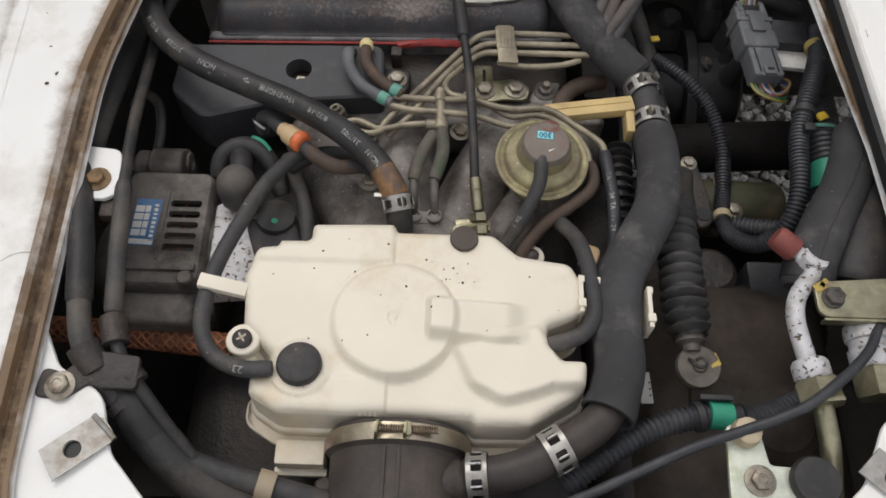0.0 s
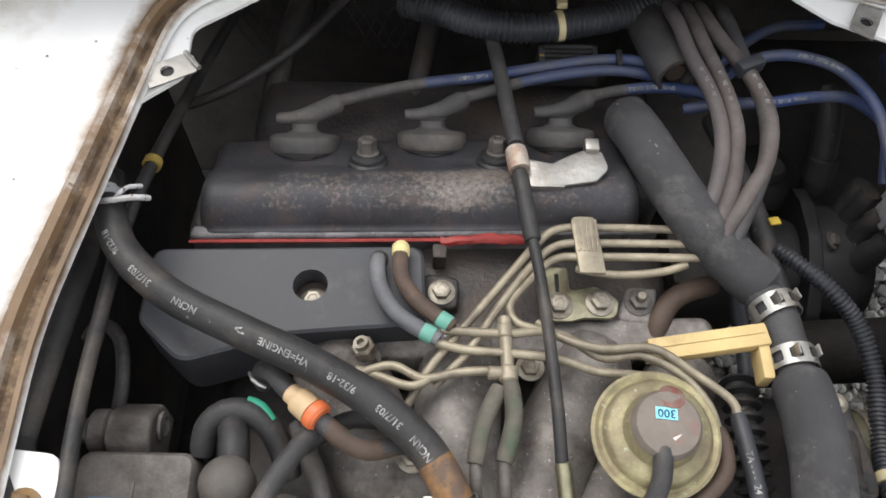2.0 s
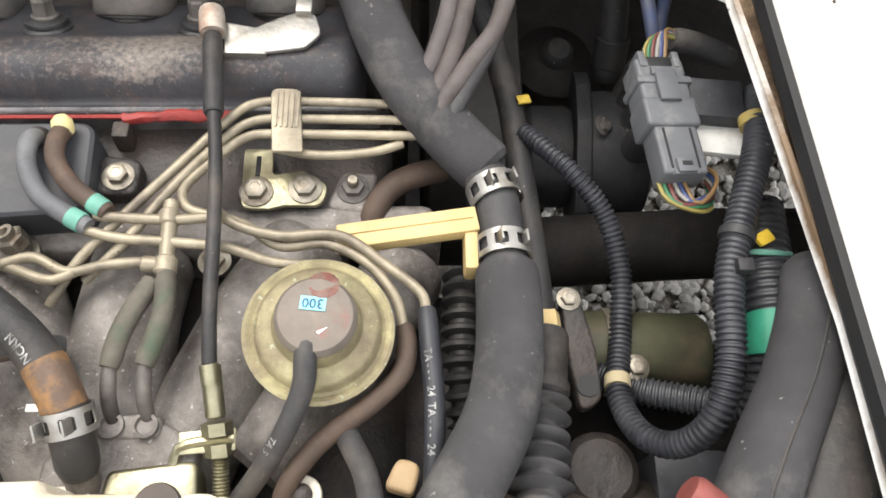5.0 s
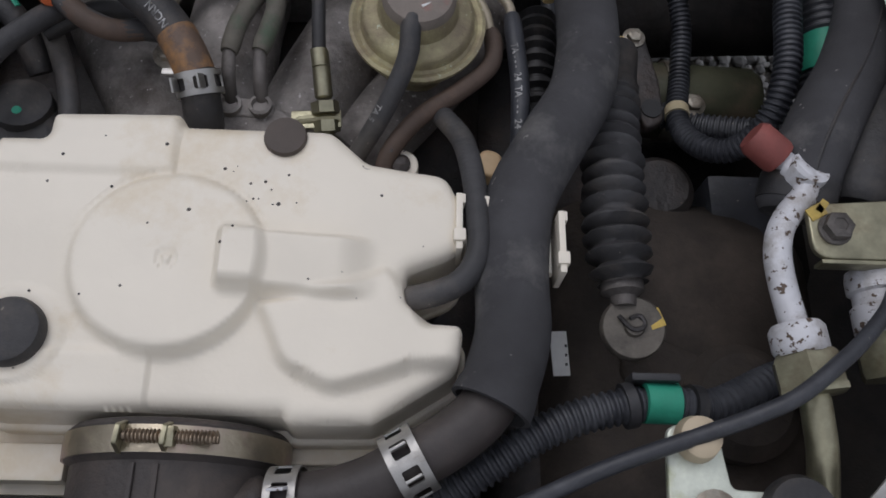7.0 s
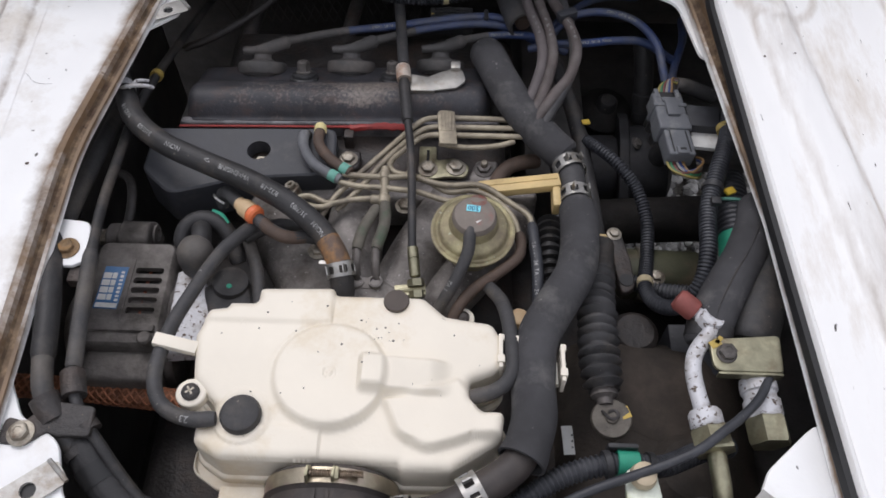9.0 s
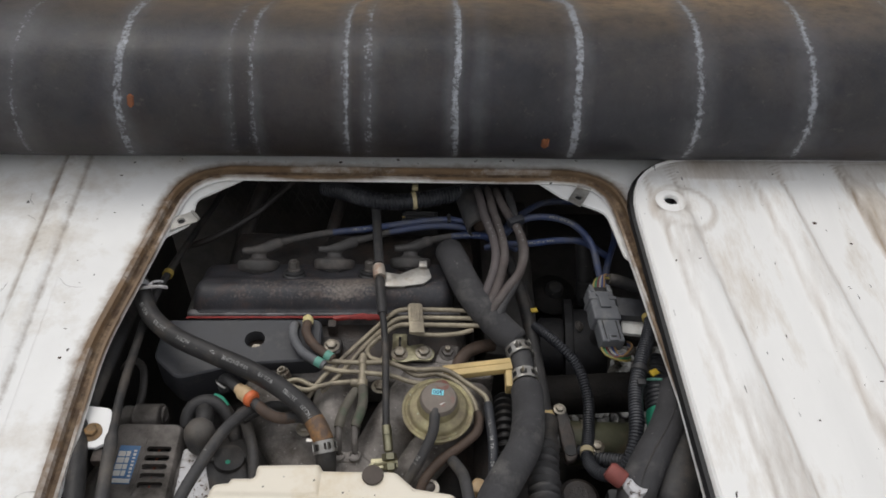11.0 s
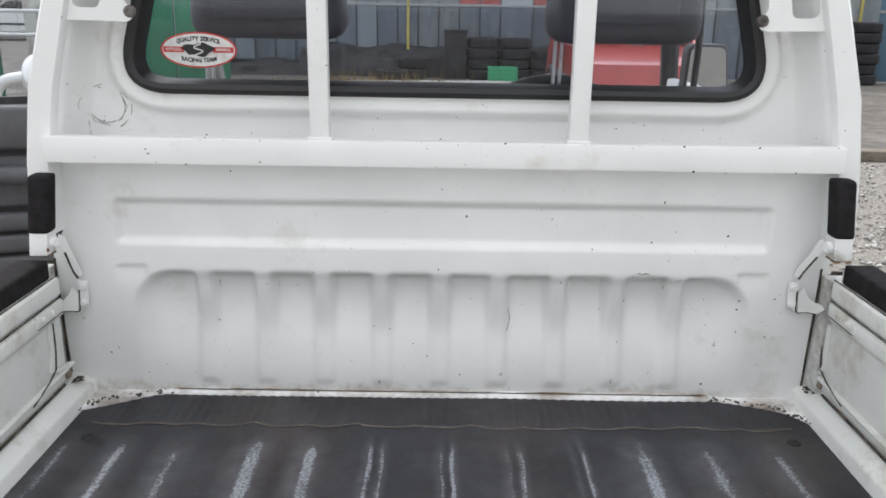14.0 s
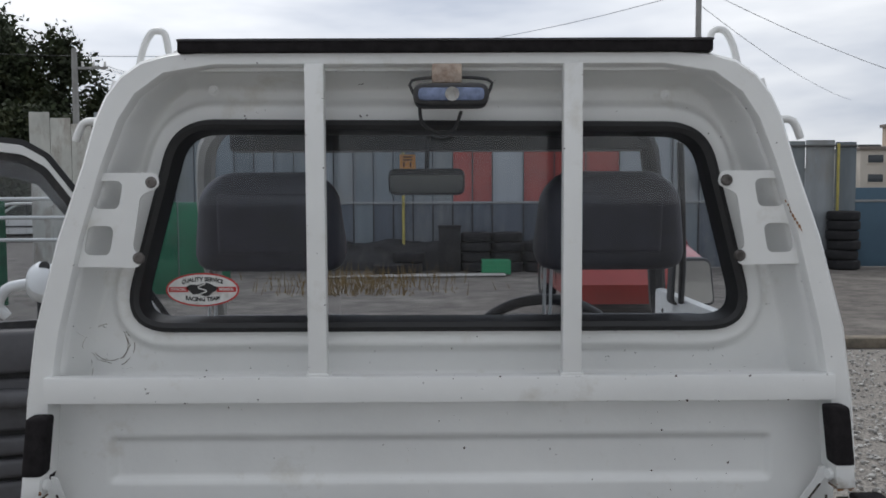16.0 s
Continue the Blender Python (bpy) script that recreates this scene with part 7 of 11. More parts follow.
# ---- main breather hose with lettering ----
HN = [(-0.290, 0.876, 0.634), (-0.277, 0.850, 0.637), (-0.264, 0.826, 0.638), (-0.238, 0.8035, 0.638), (-0.202, 0.7855, 0.638), (-0.169, 0.7705, 0.638), (-0.139, 0.7540, 0.635), (-0.1145, 0.7345, 0.630), (-0.1010, 0.714, 0.624), (-0.0978, 0.702, 0.617), (-0.0972, 0.692, 0.606)]
bh = hose("breather_hose", "black rubber engine hose with white lettering, browned at its end", HN, 0.0083, rubber_dark, n=18)
amber = M("heat_browned_rubber", (0.13, 0.085, 0.06), 0.6, var=0.4, scale=50, bump=0.25, bscale=420, dirt=(0.42, 0.20, 0.05), amount=0.5, dscale=45, specks=0.5, speck_col=(0.05, 0.035, 0.03))
part("browned_end", tube([along(HN, u)[0] for u in (0.845, 0.87, 0.89, 0.915)], 0.0085, 18, 0.003, round_end=0.01), amber, bh, "heat-browned hose end")
for word, at_ in (("9/32-18", 0.185), ("31/7/03", 0.270), ("NCRN", 0.365), ("VH=ENGINE", 0.550), ("9/32-18", 0.655), ("31/7/03", 0.745), ("NCRN", 0.815)):
    part("print", hose_print(HN, 0.0083, at_, word, 0.0047, -20, True), print_white, bh, "white lettering")
part("arrow_mark", hose_print(HN, 0.0083, 0.470, "<-", 0.0062, -18), print_white, bh, "white arrow mark")
part("lower_clamp", spring_clamp(HN, 0.925, 0.0088, 0.010, -1), steel, bh, "silver spring clamp")
clamp_ears(HN, 0.925, 0.0088, steel, bh, -1)
part("clamp_tab", box((-0.1140, 0.7105, 0.6235), (-0.1055, 0.7135, 0.6248), 0.0004), steel, bh)
part("hose_stub", tube([(-0.0972, 0.696, 0.611), (-0.0968, 0.688, 0.600), (-0.0965, 0.683, 0.592)], 0.0066, 14), alloy_dark, bh)
part("upper_clip", join(tube([(-0.281, 0.852, 0.643), (-0.272, 0.850, 0.648), (-0.262, 0.853, 0.646), (-0.256, 0.856, 0.641)], 0.0016, 8, 0.002), band(HN, 0.075, 0.0089, 0.007), tube([(-0.272, 0.850, 0.646), (-0.268, 0.859, 0.645), (-0.262, 0.864, 0.640)], 0.0013, 8, 0.002)), alloy_white, bh, "pale wire hose clip")

# ---- small hose with orange check valve ----
OV = [(-0.194, 0.770, 0.606), (-0.194, 0.7735, 0.615), (-0.1885, 0.772, 0.621), (-0.1795, 0.7625, 0.624), (-0.167, 0.7515, 0.625), (-0.153, 0.740, 0.623), (-0.139, 0.735, 0.620), (-0.126, 0.7385, 0.616), (-0.112, 0.742, 0.606)]
ov = hose("check_valve_hose", "rubber vacuum hose with an orange check valve", OV, 0.0048, rubber_hose, n=14)
part("brown_section", tube([(-0.160, 0.7455, 0.6245), (-0.150, 0.738, 0.6225), (-0.139, 0.7347, 0.6202), (-0.126, 0.7385, 0.616)], 0.0049, 14), rubber_brown, ov)
part("valve_body", turned([(0.0042, 0), (0.0050, 0.0008), (0.0050, 0.0050), (0.0064, 0.0058), (0.0068, 0.0070), (0.0068, 0.0150)], (-0.1775, 0.7605, 0.6248), (0.75, -0.655, 0.09), 20), tan_plastic, ov, "tan plastic valve body")
part("valve_ring", rod((-0.1665, 0.7510, 0.6262), (-0.1615, 0.7466, 0.6268), 0.0073, 20, 0.0015), orange_plastic, ov, "bright orange valve ring")
part("wire_clip", tube([(-0.1905, 0.765, 0.617), (-0.196, 0.767, 0.620), (-0.199, 0.772, 0.618)], 0.0011, 6), steel, ov)
hose("side_hose", "thin black rubber hose with pale marks", [(-0.176, 0.752, 0.606), (-0.169, 0.737, 0.604), (-0.162, 0.719, 0.602), (-0.158, 0.700, 0.600), (-0.157, 0.675, 0.59)], 0.0047, rubber_hose)
hose("link_hose", "short rubber connecting hose", [(-0.172, 0.737, 0.612), (-0.162, 0.745, 0.612), (-0.148, 0.752, 0.611), (-0.128, 0.752, 0.606)], 0.0045, rubber_dark)
hose("green_marked_hose", "curved black hose with a green paint stripe", [(-0.2205, 0.7370, 0.600), (-0.2185, 0.7475, 0.607), (-0.2110, 0.7545, 0.610), (-0.2000, 0.7555, 0.610), (-0.1900, 0.7500, 0.608), (-0.1830, 0.7400, 0.602), (-0.178, 0.7280, 0.594)], 0.0062, rubber_dark,
     extra=[("paint_stripe", tube([(-0.1990, 0.7605, 0.6135), (-0.1920, 0.7575, 0.6130), (-0.1860, 0.7510, 0.6115)], 0.0018, 8), green_tape, "green paint stripe")])
VH = [(-0.163, 0.748, 0.617), (-0.170, 0.737, 0.622), (-0.182, 0.713, 0.629), (-0.195, 0.677, 0.632), (-0.2025, 0.650, 0.633), (-0.2045, 0.622, 0.634), (-0.1985, 0.604, 0.636), (-0.188, 0.5945, 0.638), (-0.174, 0.590, 0.639), (-0.160, 0.591, 0.639)]
vh = hose("vacuum_hose", "long grey rubber vacuum hose curving into the air cleaner", VH, 0.0048, rubber_hose, n=14)
part("print", hose_print(VH, 0.0048, 0.91, "23", 0.0055, -25, True), print_white, vh, "white number")
part("print_dot", hose_print(VH, 0.0048, 0.30, "- 4", 0.004, -20), print_white, vh)

# ---- alternator ----
alt = thing("alternator", "dusty grey alternator with slotted end housing and blue rating label", "alternator", (-0.245, 0.69, 0.51))
ALT_C = Vector((-0.286, 0.690, 0.5555))
part("body", turned([(0.030, -0.01), (0.040, 0.0), (0.0445, 0.006), (0.0445, 0.066), (0.042, 0.070), (0.030, 0.072), (0, 0.073)], ALT_C, (1, 0, 0), 44), alloy_dark, alt)
alt_loop = rounded([(-0.2745, 0.656, 0.006), (-0.2215, 0.656, 0.006), (-0.2235, 0.735, 0.006), (-0.2755, 0.735, 0.006)], 4)
slots = [rounded([(-0.2465, sy_ - 0.0025, 0.0022), (-0.2265, sy_ - 0.0025, 0.0022), (-0.2265, sy_ + 0.0025, 0.0022), (-0.2465, sy_ + 0.0025, 0.0022)], 3) for sy_ in (0.7125, 0.7045, 0.6965, 0.6885, 0.6805)]
part("vent_face", sheet(dense(alt_loop, 0.004), slots, 0.6050), alloy_dark, alt)
part("vent_wall", join(*[loft([ring(q, 0.6050), ring(q, 0.6000)]) for q in slots]), alloy_dark, alt)
part("vent_shadow", box((-0.250, 0.674, 0.590), (-0.224, 0.719, 0.598)), black_trim, alt)
part("winding", tube([(-0.2385, 0.676, 0.5985), (-0.2385, 0.697, 0.5990), (-0.2385, 0.717, 0.5985)], 0.0012, 8), M("copper_winding", (0.20, 0.06, 0.035), 0.5, 0.3), alt)
part("housing_side", loft([ring(alt_loop, 0.6050), ring(offset_loop(alt_loop, 0.0016), 0.6036), ring(offset_loop(alt_loop, 0.0030), 0.598), ring(offset_loop(alt_loop, 0.0030), 0.545)]), alloy_dark, alt)
part("housing_rib", box((-0.2725, 0.6635, 0.604), (-0.2230, 0.6690, 0.6078), 0.0012), alloy_dark, alt)
part("housing_rib", box((-0.2500, 0.672, 0.6045), (-0.2478, 0.722, 0.6062), 0.0007), alloy_dark, alt)
part("front_skirt", slab(rounded([(-0.270, 0.632, 0.006), (-0.222, 0.632, 0.006), (-0.222, 0.655, 0.004), (-0.270, 0.655, 0.004)], 3), 0.55, 0.597, 0.004), alloy_dark, alt)
part("clamp_boss", turned([(0.0052, 0), (0.0052, 0.005), (0.0040, 0.0065), (0, 0.0066)], (-0.2275, 0.6580, 0.6035), n=16), alloy_dark, alt)
plate_ = part("rating_label", obox((-0.2605, 0.6980, 0.6053), (0.0165, 0.0340, 0.0006), (0, 0, -1.5), 0.0002), blue_label, alt, "blue and white rating label with unreadable print")
rl_ = random.Random(3)
for dx_, dy_, w_, h_ in [(0.0, -0.0145, 0.0150, 0.0036)] + [(-0.0045, -0.008 + 0.0058 * k, 0.0056, 0.0046) for k in range(4)] + [(0.0006, -0.008 + 0.0058 * k, 0.0032, 0.0046) for k in range(4)]:
    part("print_box", obox((-0.2605 + dx_, 0.6980 + dy_, 0.6058), (w_, h_, 0.0003), (0, 0, -1.5)), label_white, plate_)
for k in range(9):
    part("print_bar", obox((-0.2605 + 0.0058, 0.6845 + 0.0032 * k, 0.6058), (0.0024, 0.0012 + 0.0012 * rl_.random(), 0.0003), (0, 0, -1.5)), label_white, plate_)
lug_ = slab(rounded([(0.733, 0.570, 0.002), (0.765, 0.570, 0.002), (0.7655, 0.590, 0.010), (0.756, 0.6035, 0.010), (0.742, 0.6035, 0.006), (0.737, 0.596, 0.004)], 5), -0.0105, 0.0105, 0.0022)
part("pivot_ear", move(lug_, Matrix(((0, 0, 1, -0.2568), (1, 0, 0, 0), (0, 1, 0, 0), (0, 0, 0, 1)))), alloy_dark, alt)
part("ear_bush", turned([(0.0070, 0), (0.0078, 0.001), (0.0078, 0.0025), (0.0050, 0.003), (0.0045, 0.001)], (-0.2465, 0.7535, 0.590), (1, 0, 0), 22), alloy_dark, alt)
part("pivot_collar", turned([(0.0090, 0), (0.0112, 0.002), (0.0112, 0.009), (0.0095, 0.011)], (-0.2805, 0.7510, 0.588), (1, 0, 0), 24), alloy_dark, alt)
part("pivot_bolt", rod((-0.287, 0.7515, 0.588), (-0.266, 0.7515, 0.588), 0.0062, 6), bolt_metal, alt)
part("terminal_boot", turned([(0.0095, -0.016), (0.0115, -0.012), (0.0128, -0.002), (0.0122, 0.005), (0.0092, 0.0105), (0.0045, 0.0132), (0, 0.0138)], (-0.2015, 0.718, 0.620), (0.05, 0.1, 1), 24), rubber_hose, alt, "black rubber terminal boot")
part("boot_tail", tube([(-0.2015, 0.722, 0.612), (-0.203, 0.738, 0.612), (-0.207, 0.752, 0.606)], 0.0075, 12), rubber_dark, alt)
part("plug_socket", obox((-0.178, 0.693, 0.588), (0.034, 0.036, 0.03), (0, 0, 20), 0.008, 3), rubber_dark, alt)
part("plug_cap", turned([(0.012, 0), (0.0135, 0.003), (0.0125, 0.012), (0.008, 0.014), (0, 0.0142)], (-0.179, 0.7045, 0.594), (0.1, 0.1, 1), 20), rubber_dark, alt)
part("green_dot", turned([(0.0022, 0), (0.0018, 0.0006), (0, 0.0007)], (-0.1775, 0.700, 0.6083), n=10), green_tape, alt)
simple("alloy_bracket", "white oxidised alloy bracket speckled with corrosion", "bracket", (-0.20, 0.69, 0.58),
       [("plate", slab(rounded([(-0.2185, 0.7155, 0.003), (-0.2120, 0.7180, 0.003), (-0.1985, 0.7170, 0.006), (-0.1930, 0.695, 0.01), (-0.186, 0.680, 0.01), (-0.186, 0.655, 0.006), (-0.2165, 0.652, 0.003)], 4), 0.585, 0.6005, 0.002), alloy_white)])

# ---- air cleaner ----
ac = thing("air_cleaner", "cream moulded plastic air cleaner cover with fly-speckled top", "air cleaner", (-0.09, 0.62, 0.56))
COVER = rounded([(-0.1475, 0.6825, 0.004), (-0.0990, 0.6840, 0.003), (-0.0965, 0.6795, 0.003), (-0.0400, 0.6795, 0.010), (-0.0255, 0.6660, 0.008), (-0.008, 0.6635, 0.006), (0.0050, 0.6615, 0.009), (0.0115, 0.6490, 0.010), (0.0115, 0.6300, 0.010), (-0.0095, 0.6215, 0.004), (-0.0085, 0.6095, 0.004), (0.0000, 0.6040, 0.003), (0.0120, 0.6010, 0.004), (0.0100, 0.5855, 0.006), (-0.0200, 0.5665, 0.006), (-0.0490, 0.5660, 0.004), (-0.0520, 0.5690, 0.003), (-0.1580, 0.5695, 0.012), (-0.1735, 0.5790, 0.006), (-0.1735, 0.5890, 0.003), (-0.1640, 0.5895, 0.003), (-0.1640, 0.6010, 0.004), (-0.1800, 0.6180, 0.008), (-0.1835, 0.6470, 0.006), (-0.1780, 0.6660, 0.006), (-0.1660, 0.6675, 0.003), (-0.1655, 0.6710, 0.003), (-0.1475, 0.6715, 0.003)], 4)
COVER_D = dense(COVER, 0.0018)
C_PTS = np.array(COVER_D)
LOBE = np.array(rounded([(-0.0640, 0.6085, 0.006), (-0.0600, 0.6000, 0.010), (-0.0535, 0.5850, 0.014), (-0.0350, 0.5755, 0.014), (-0.0170, 0.5810, 0.010), (-0.0070, 0.5850, 0.006), (0.0140, 0.5865, 0.003), (0.0140, 0.6060, 0.003), (-0.0020, 0.6020, 0.003), (-0.0085, 0.6150, 0.004), (-0.0165, 0.6235, 0.004), (-0.0330, 0.6150, 0.008)], 6))


def edge_gap(x, y, loop):
    """Distance from a place to an outline."""
    a, b = loop, np.roll(loop, -1, axis=0)
    d = b - a
    q = np.array((x, y)) - a
    t = np.clip((q * d).sum(1) / np.maximum(1e-12, (d * d).sum(1)), 0, 1)
    return float(np.sqrt(((q - d * t[:, None]) ** 2).sum(1).min()))


def cover_z(x, y):
    """Moulded relief of the air cleaner lid."""
    z = 0.6392 - 0.0062 * sm(0.650, 0.575, y)
    z += 0.0015 * sm(-0.0968, -0.0994, x) * max(sm(0.655, 0.659, y), sm(0.592, 0.588, y))
    d = math.hypot(x + 0.0956, (y - 0.6222) * 1.03)
    disc = sm(0.0366, 0.0326, d)
    z = max(z, z + (0.6412 - z) * disc)
    z -= 0.0006 * sm(0.0016, 0.0006, abs(d - 0.0366)) * sm(0.615, 0.635, y)
    z -= 0.0007 * sm(0.0042, 0.0034, d) - 0.0009 * sm(0.0020, 0.0012, d)
    gap = edge_gap(x, y, LOBE)
    inn = inside((x, y), LOBE)
    z = max(z, z + (0.6404 - z) * sm(-0.0012, 0.0040, gap if inn else -gap))
    bx, by = x + 0.0610, y - 0.6224 + 0.03 * (x + 0.06)
    z += 0.0088 * sm(-0.0180, -0.0135, bx) * sm(0.0132, 0.0088, abs(by)) * (0.22 * sm(0.026, -0.010, bx) + 0.78 * sm(0.042, 0.026, bx))
    z += 0.0014 * sm(0.0180, 0.0160, math.hypot(x + 0.1460, y - 0.5945))
    g = edge_gap(x, y, C_PTS)
    r_ = 0.0062
    if g < r_:
        z -= r_ - math.sqrt(max(0.0, r_ * r_ - (r_ - g) ** 2))
    return z


cv = sheet(COVER_D, [], 0.0)
for _ in range(7):
    long = [e for e in cv.edges if e.calc_length() > 0.0021]
    if not long:
        break
    bmesh.ops.subdivide_edges(cv, edges=long, cuts=1)
    bmesh.ops.triangulate(cv, faces=[f for f in cv.faces if len(f.verts) > 3])
for v in cv.verts:
    v.co.z = cover_z(v.co.x, v.co.y)
    v.co += Vector((0, 0, 0.0003)) * noise.noise(v.co * 60)
part("cover_top", cv, cream, ac, sharp=85)
part("cover_wall", loft([ring(offset_loop(COVER_D, 0.0012), 0.600), [(x, y, cover_z(x, y) + 0.0002) for x, y in COVER_D]]), cream, ac, sharp=50)
part("cover_skirt", slab(offset_loop(COVER, 0.0035), 0.588, 0.6045, 0.002), cream, ac)
part("base_tray", slab(offset_loop(COVER, -0.004), 0.545, 0.590, 0.003), plastic_black, ac)
part("skirt_rim", move(slab(offset_loop(COVER, 0.0045), 0.596, 0.600, 0.0012), Matrix.Translation((-0.002, -0.0055, 0))), cream, ac)
part("large_cap", turned([(0.0124, 0), (0.0124, 0.0025), (0.0112, 0.0048), (0.0095, 0.0054), (0, 0.0055)], (-0.1460, 0.5945, 0.6362), n=36), rubber_dark, ac, "black rubber blanking cap")
part("small_cap", turned([(0.0080, 0), (0.0084, 0.0012), (0.0078, 0.0030), (0.0040, 0.0036), (0, 0.0036)], (-0.0575, 0.6740, 0.6385), n=28), M("brown_rubber_cap", (0.085, 0.068, 0.058), 0.7, var=0.2), ac, "brown rubber blanking cap")
part("left_tab", move(box((-0.014, -0.0042, -0.003), (0.014, 0.0042, 0.003), 0.001), pose(-0.1945, 0.6400, 0.637, 0, 8, -9)), cream, ac)
part("screw_ear", slab([(-0.1795 + 0.0095 * math.cos(a), 0.6090 + 0.0095 * math.sin(a)) for a in np.linspace(0, 2 * math.pi, 28, endpoint=False)], 0.628, 0.6345, 0.0015), cream, ac)
scr = part("ear_screw", turned([(0.0056, 0), (0.0056, 0.0018), (0.0040, 0.0032), (0, 0.0036)], (-0.1795, 0.6090, 0.6343), n=20), engine_dark, ac, "dark cross-head screw")
for r_ in (35, 125):
    part("screw_slot", obox((-0.1795, 0.6090, 0.6378), (0.0058, 0.0011, 0.0006), (0, 0, r_)), bolt_metal, scr)
for x, y0, y1 in ((0.0098, 0.630, 0.653), (0.0200, 0.632, 0.652), (0.0485, 0.622, 0.647)):
    part("snap_tab", join(box((x - 0.0013, y0, 0.622), (x + 0.0013, y1, 0.6400), 0.0006), box((x - 0.0022, y0 + 0.003, 0.636), (x + 0.0024, y0 + 0.008, 0.6412), 0.0007), box((x - 0.0006, y1 - 0.004, 0.634), (x + 0.0024, y1, 0.6395), 0.0006)), cream, ac)
part("snap_link", box((0.006, 0.632, 0.606), (0.050, 0.648, 0.612), 0.001), cream, ac)
part("foot_bracket", join(box((-0.160, 0.548, 0.575), (-0.132, 0.562, 0.604), 0.002), box((-0.161, 0.544, 0.590), (-0.131, 0.549, 0.594), 0.001)), cream, ac)
part("right_foot", box((-0.050, 0.553, 0.575), (-0.012, 0.562, 0.592), 0.002), cream, ac)
# black fly specks
for k in range(30):
    rnd = random.Random(k)
    x, y = -0.160 + 0.155 * rnd.random(), 0.600 + 0.074 * rnd.random()
    if k % 3 == 0:
        x, y = -0.080 + 0.030 * rnd.random(), 0.643 + 0.018 * rnd.random()
    r_ = 0.0004 + 0.0005 * rnd.random() ** 2
    part("speck", turned([(r_, 0), (r_ * 0.7, r_ * 0.4), (0, r_ * 0.5)], (x, y, cover_z(x, y)), n=6), engine_dark, ac)
# intake throat and worm clamp below the cover
thr = thing("intake_throat", "black rubber intake throat with brass worm-drive clamp", "intake duct", (-0.09, 0.53, 0.57))
throat_m = M("dusty_intake_rubber", (0.045, 0.038, 0.035), 0.62, var=0.35, scale=40, bump=0.3, bscale=300, dirt=(0.10, 0.078, 0.064), amount=0.5, dscale=26)
part("rubber_boot", turned([(0.038, 0.0), (0.040, 0.002), (0.040, 0.012), (0.0375, 0.014), (0.0375, 0.034), (0.0378, 0.036), (0.0384, 0.048), (0.0395, 0.060), (0.040, 0.09)], (-0.091, 0.566, 0.602), (0, -1, 0), 40), throat_m, thr)
worm_m = M("iridescent_zinc", (0.46, 0.40, 0.30), 0.32, 0.85, var=0.35, scale=35, bump=0.15, dirt=(0.30, 0.16, 0.20), amount=0.5, dscale=26)
part("clamp_band", turned([(0.0385, -0.0045), (0.0408, -0.0045), (0.0410, 0), (0.0408, 0.0045), (0.0385, 0.0045)], (-0.091, 0.5585, 0.602), (0, -1, 0), 44), worm_m, thr, "yellow zinc worm clamp band")
part("worm_screw", join(rod((-0.1000, 0.5590, 0.6440), (-0.0690, 0.5585, 0.6430), 0.0017, 12), *[turned([(0.0017, -0.0005), (0.0025, 0.0), (0.0017, 0.0005)], (-0.0985 + 0.00125 * k, 0.5590, 0.6439 - 0.00004 * k), (1, 0, 0), 10) for k in range(24)]), M("worm_steel", (0.30, 0.24, 0.18), 0.45, 0.8, var=0.3, scale=160), thr, "threaded clamp screw")
for x in (-0.1010, -0.0860):
    lug = slab(rounded([(-0.0060, 0.0, 0.001), (0.0060, 0.0, 0.001), (0.0032, 0.0092, 0.0012), (-0.0032, 0.0092, 0.0012)], 3), -0.0008, 0.0008, 0.0003)
    part("worm_lug", move(lug, pose(x, 0.5590, 0.6385, 90, 0, 84)), brass_zinc, thr, "yellow zinc clamp lug")
part("square_nut", obox((-0.0845, 0.5590, 0.6435), (0.0032, 0.0068, 0.0066), (8, 0, 0), 0.0006), brass_zinc, thr)
part("duct_block", box((-0.128, 0.455, 0.575), (-0.055, 0.532, 0.625), 0.018, 4), throat_m, thr)
for a_ in (-0.10, 0.10):
    cx_, cz_ = -0.093 + 0.0378 * math.sin(a_), 0.602 + 0.0372 * math.cos(a_)
    part("mould_seam", move(box((-0.0010, -0.046, -0.001), (0.0010, 0.0, 0.0014), 0.0005), Matrix.Translation((cx_, 0.551, cz_)) @ Matrix.Rotation(a_, 4, "Y")), throat_m, thr)
part("spigot", turned([(0.0120, 0.0), (0.0105, 0.006), (0.0100, 0.022), (0.0112, 0.025), (0.0112, 0.028), (0.0098, 0.030)], (-0.083, 0.5330, 0.618), (0.95, 0.20, 0.10), 24), throat_m, thr)
part("side_boss", turned([(0.0058, 0), (0.0062, 0.004), (0.0040, 0.008), (0, 0.009)], (-0.127, 0.535, 0.606), (-1, -0.1, 0.3), 16), throat_m, thr)

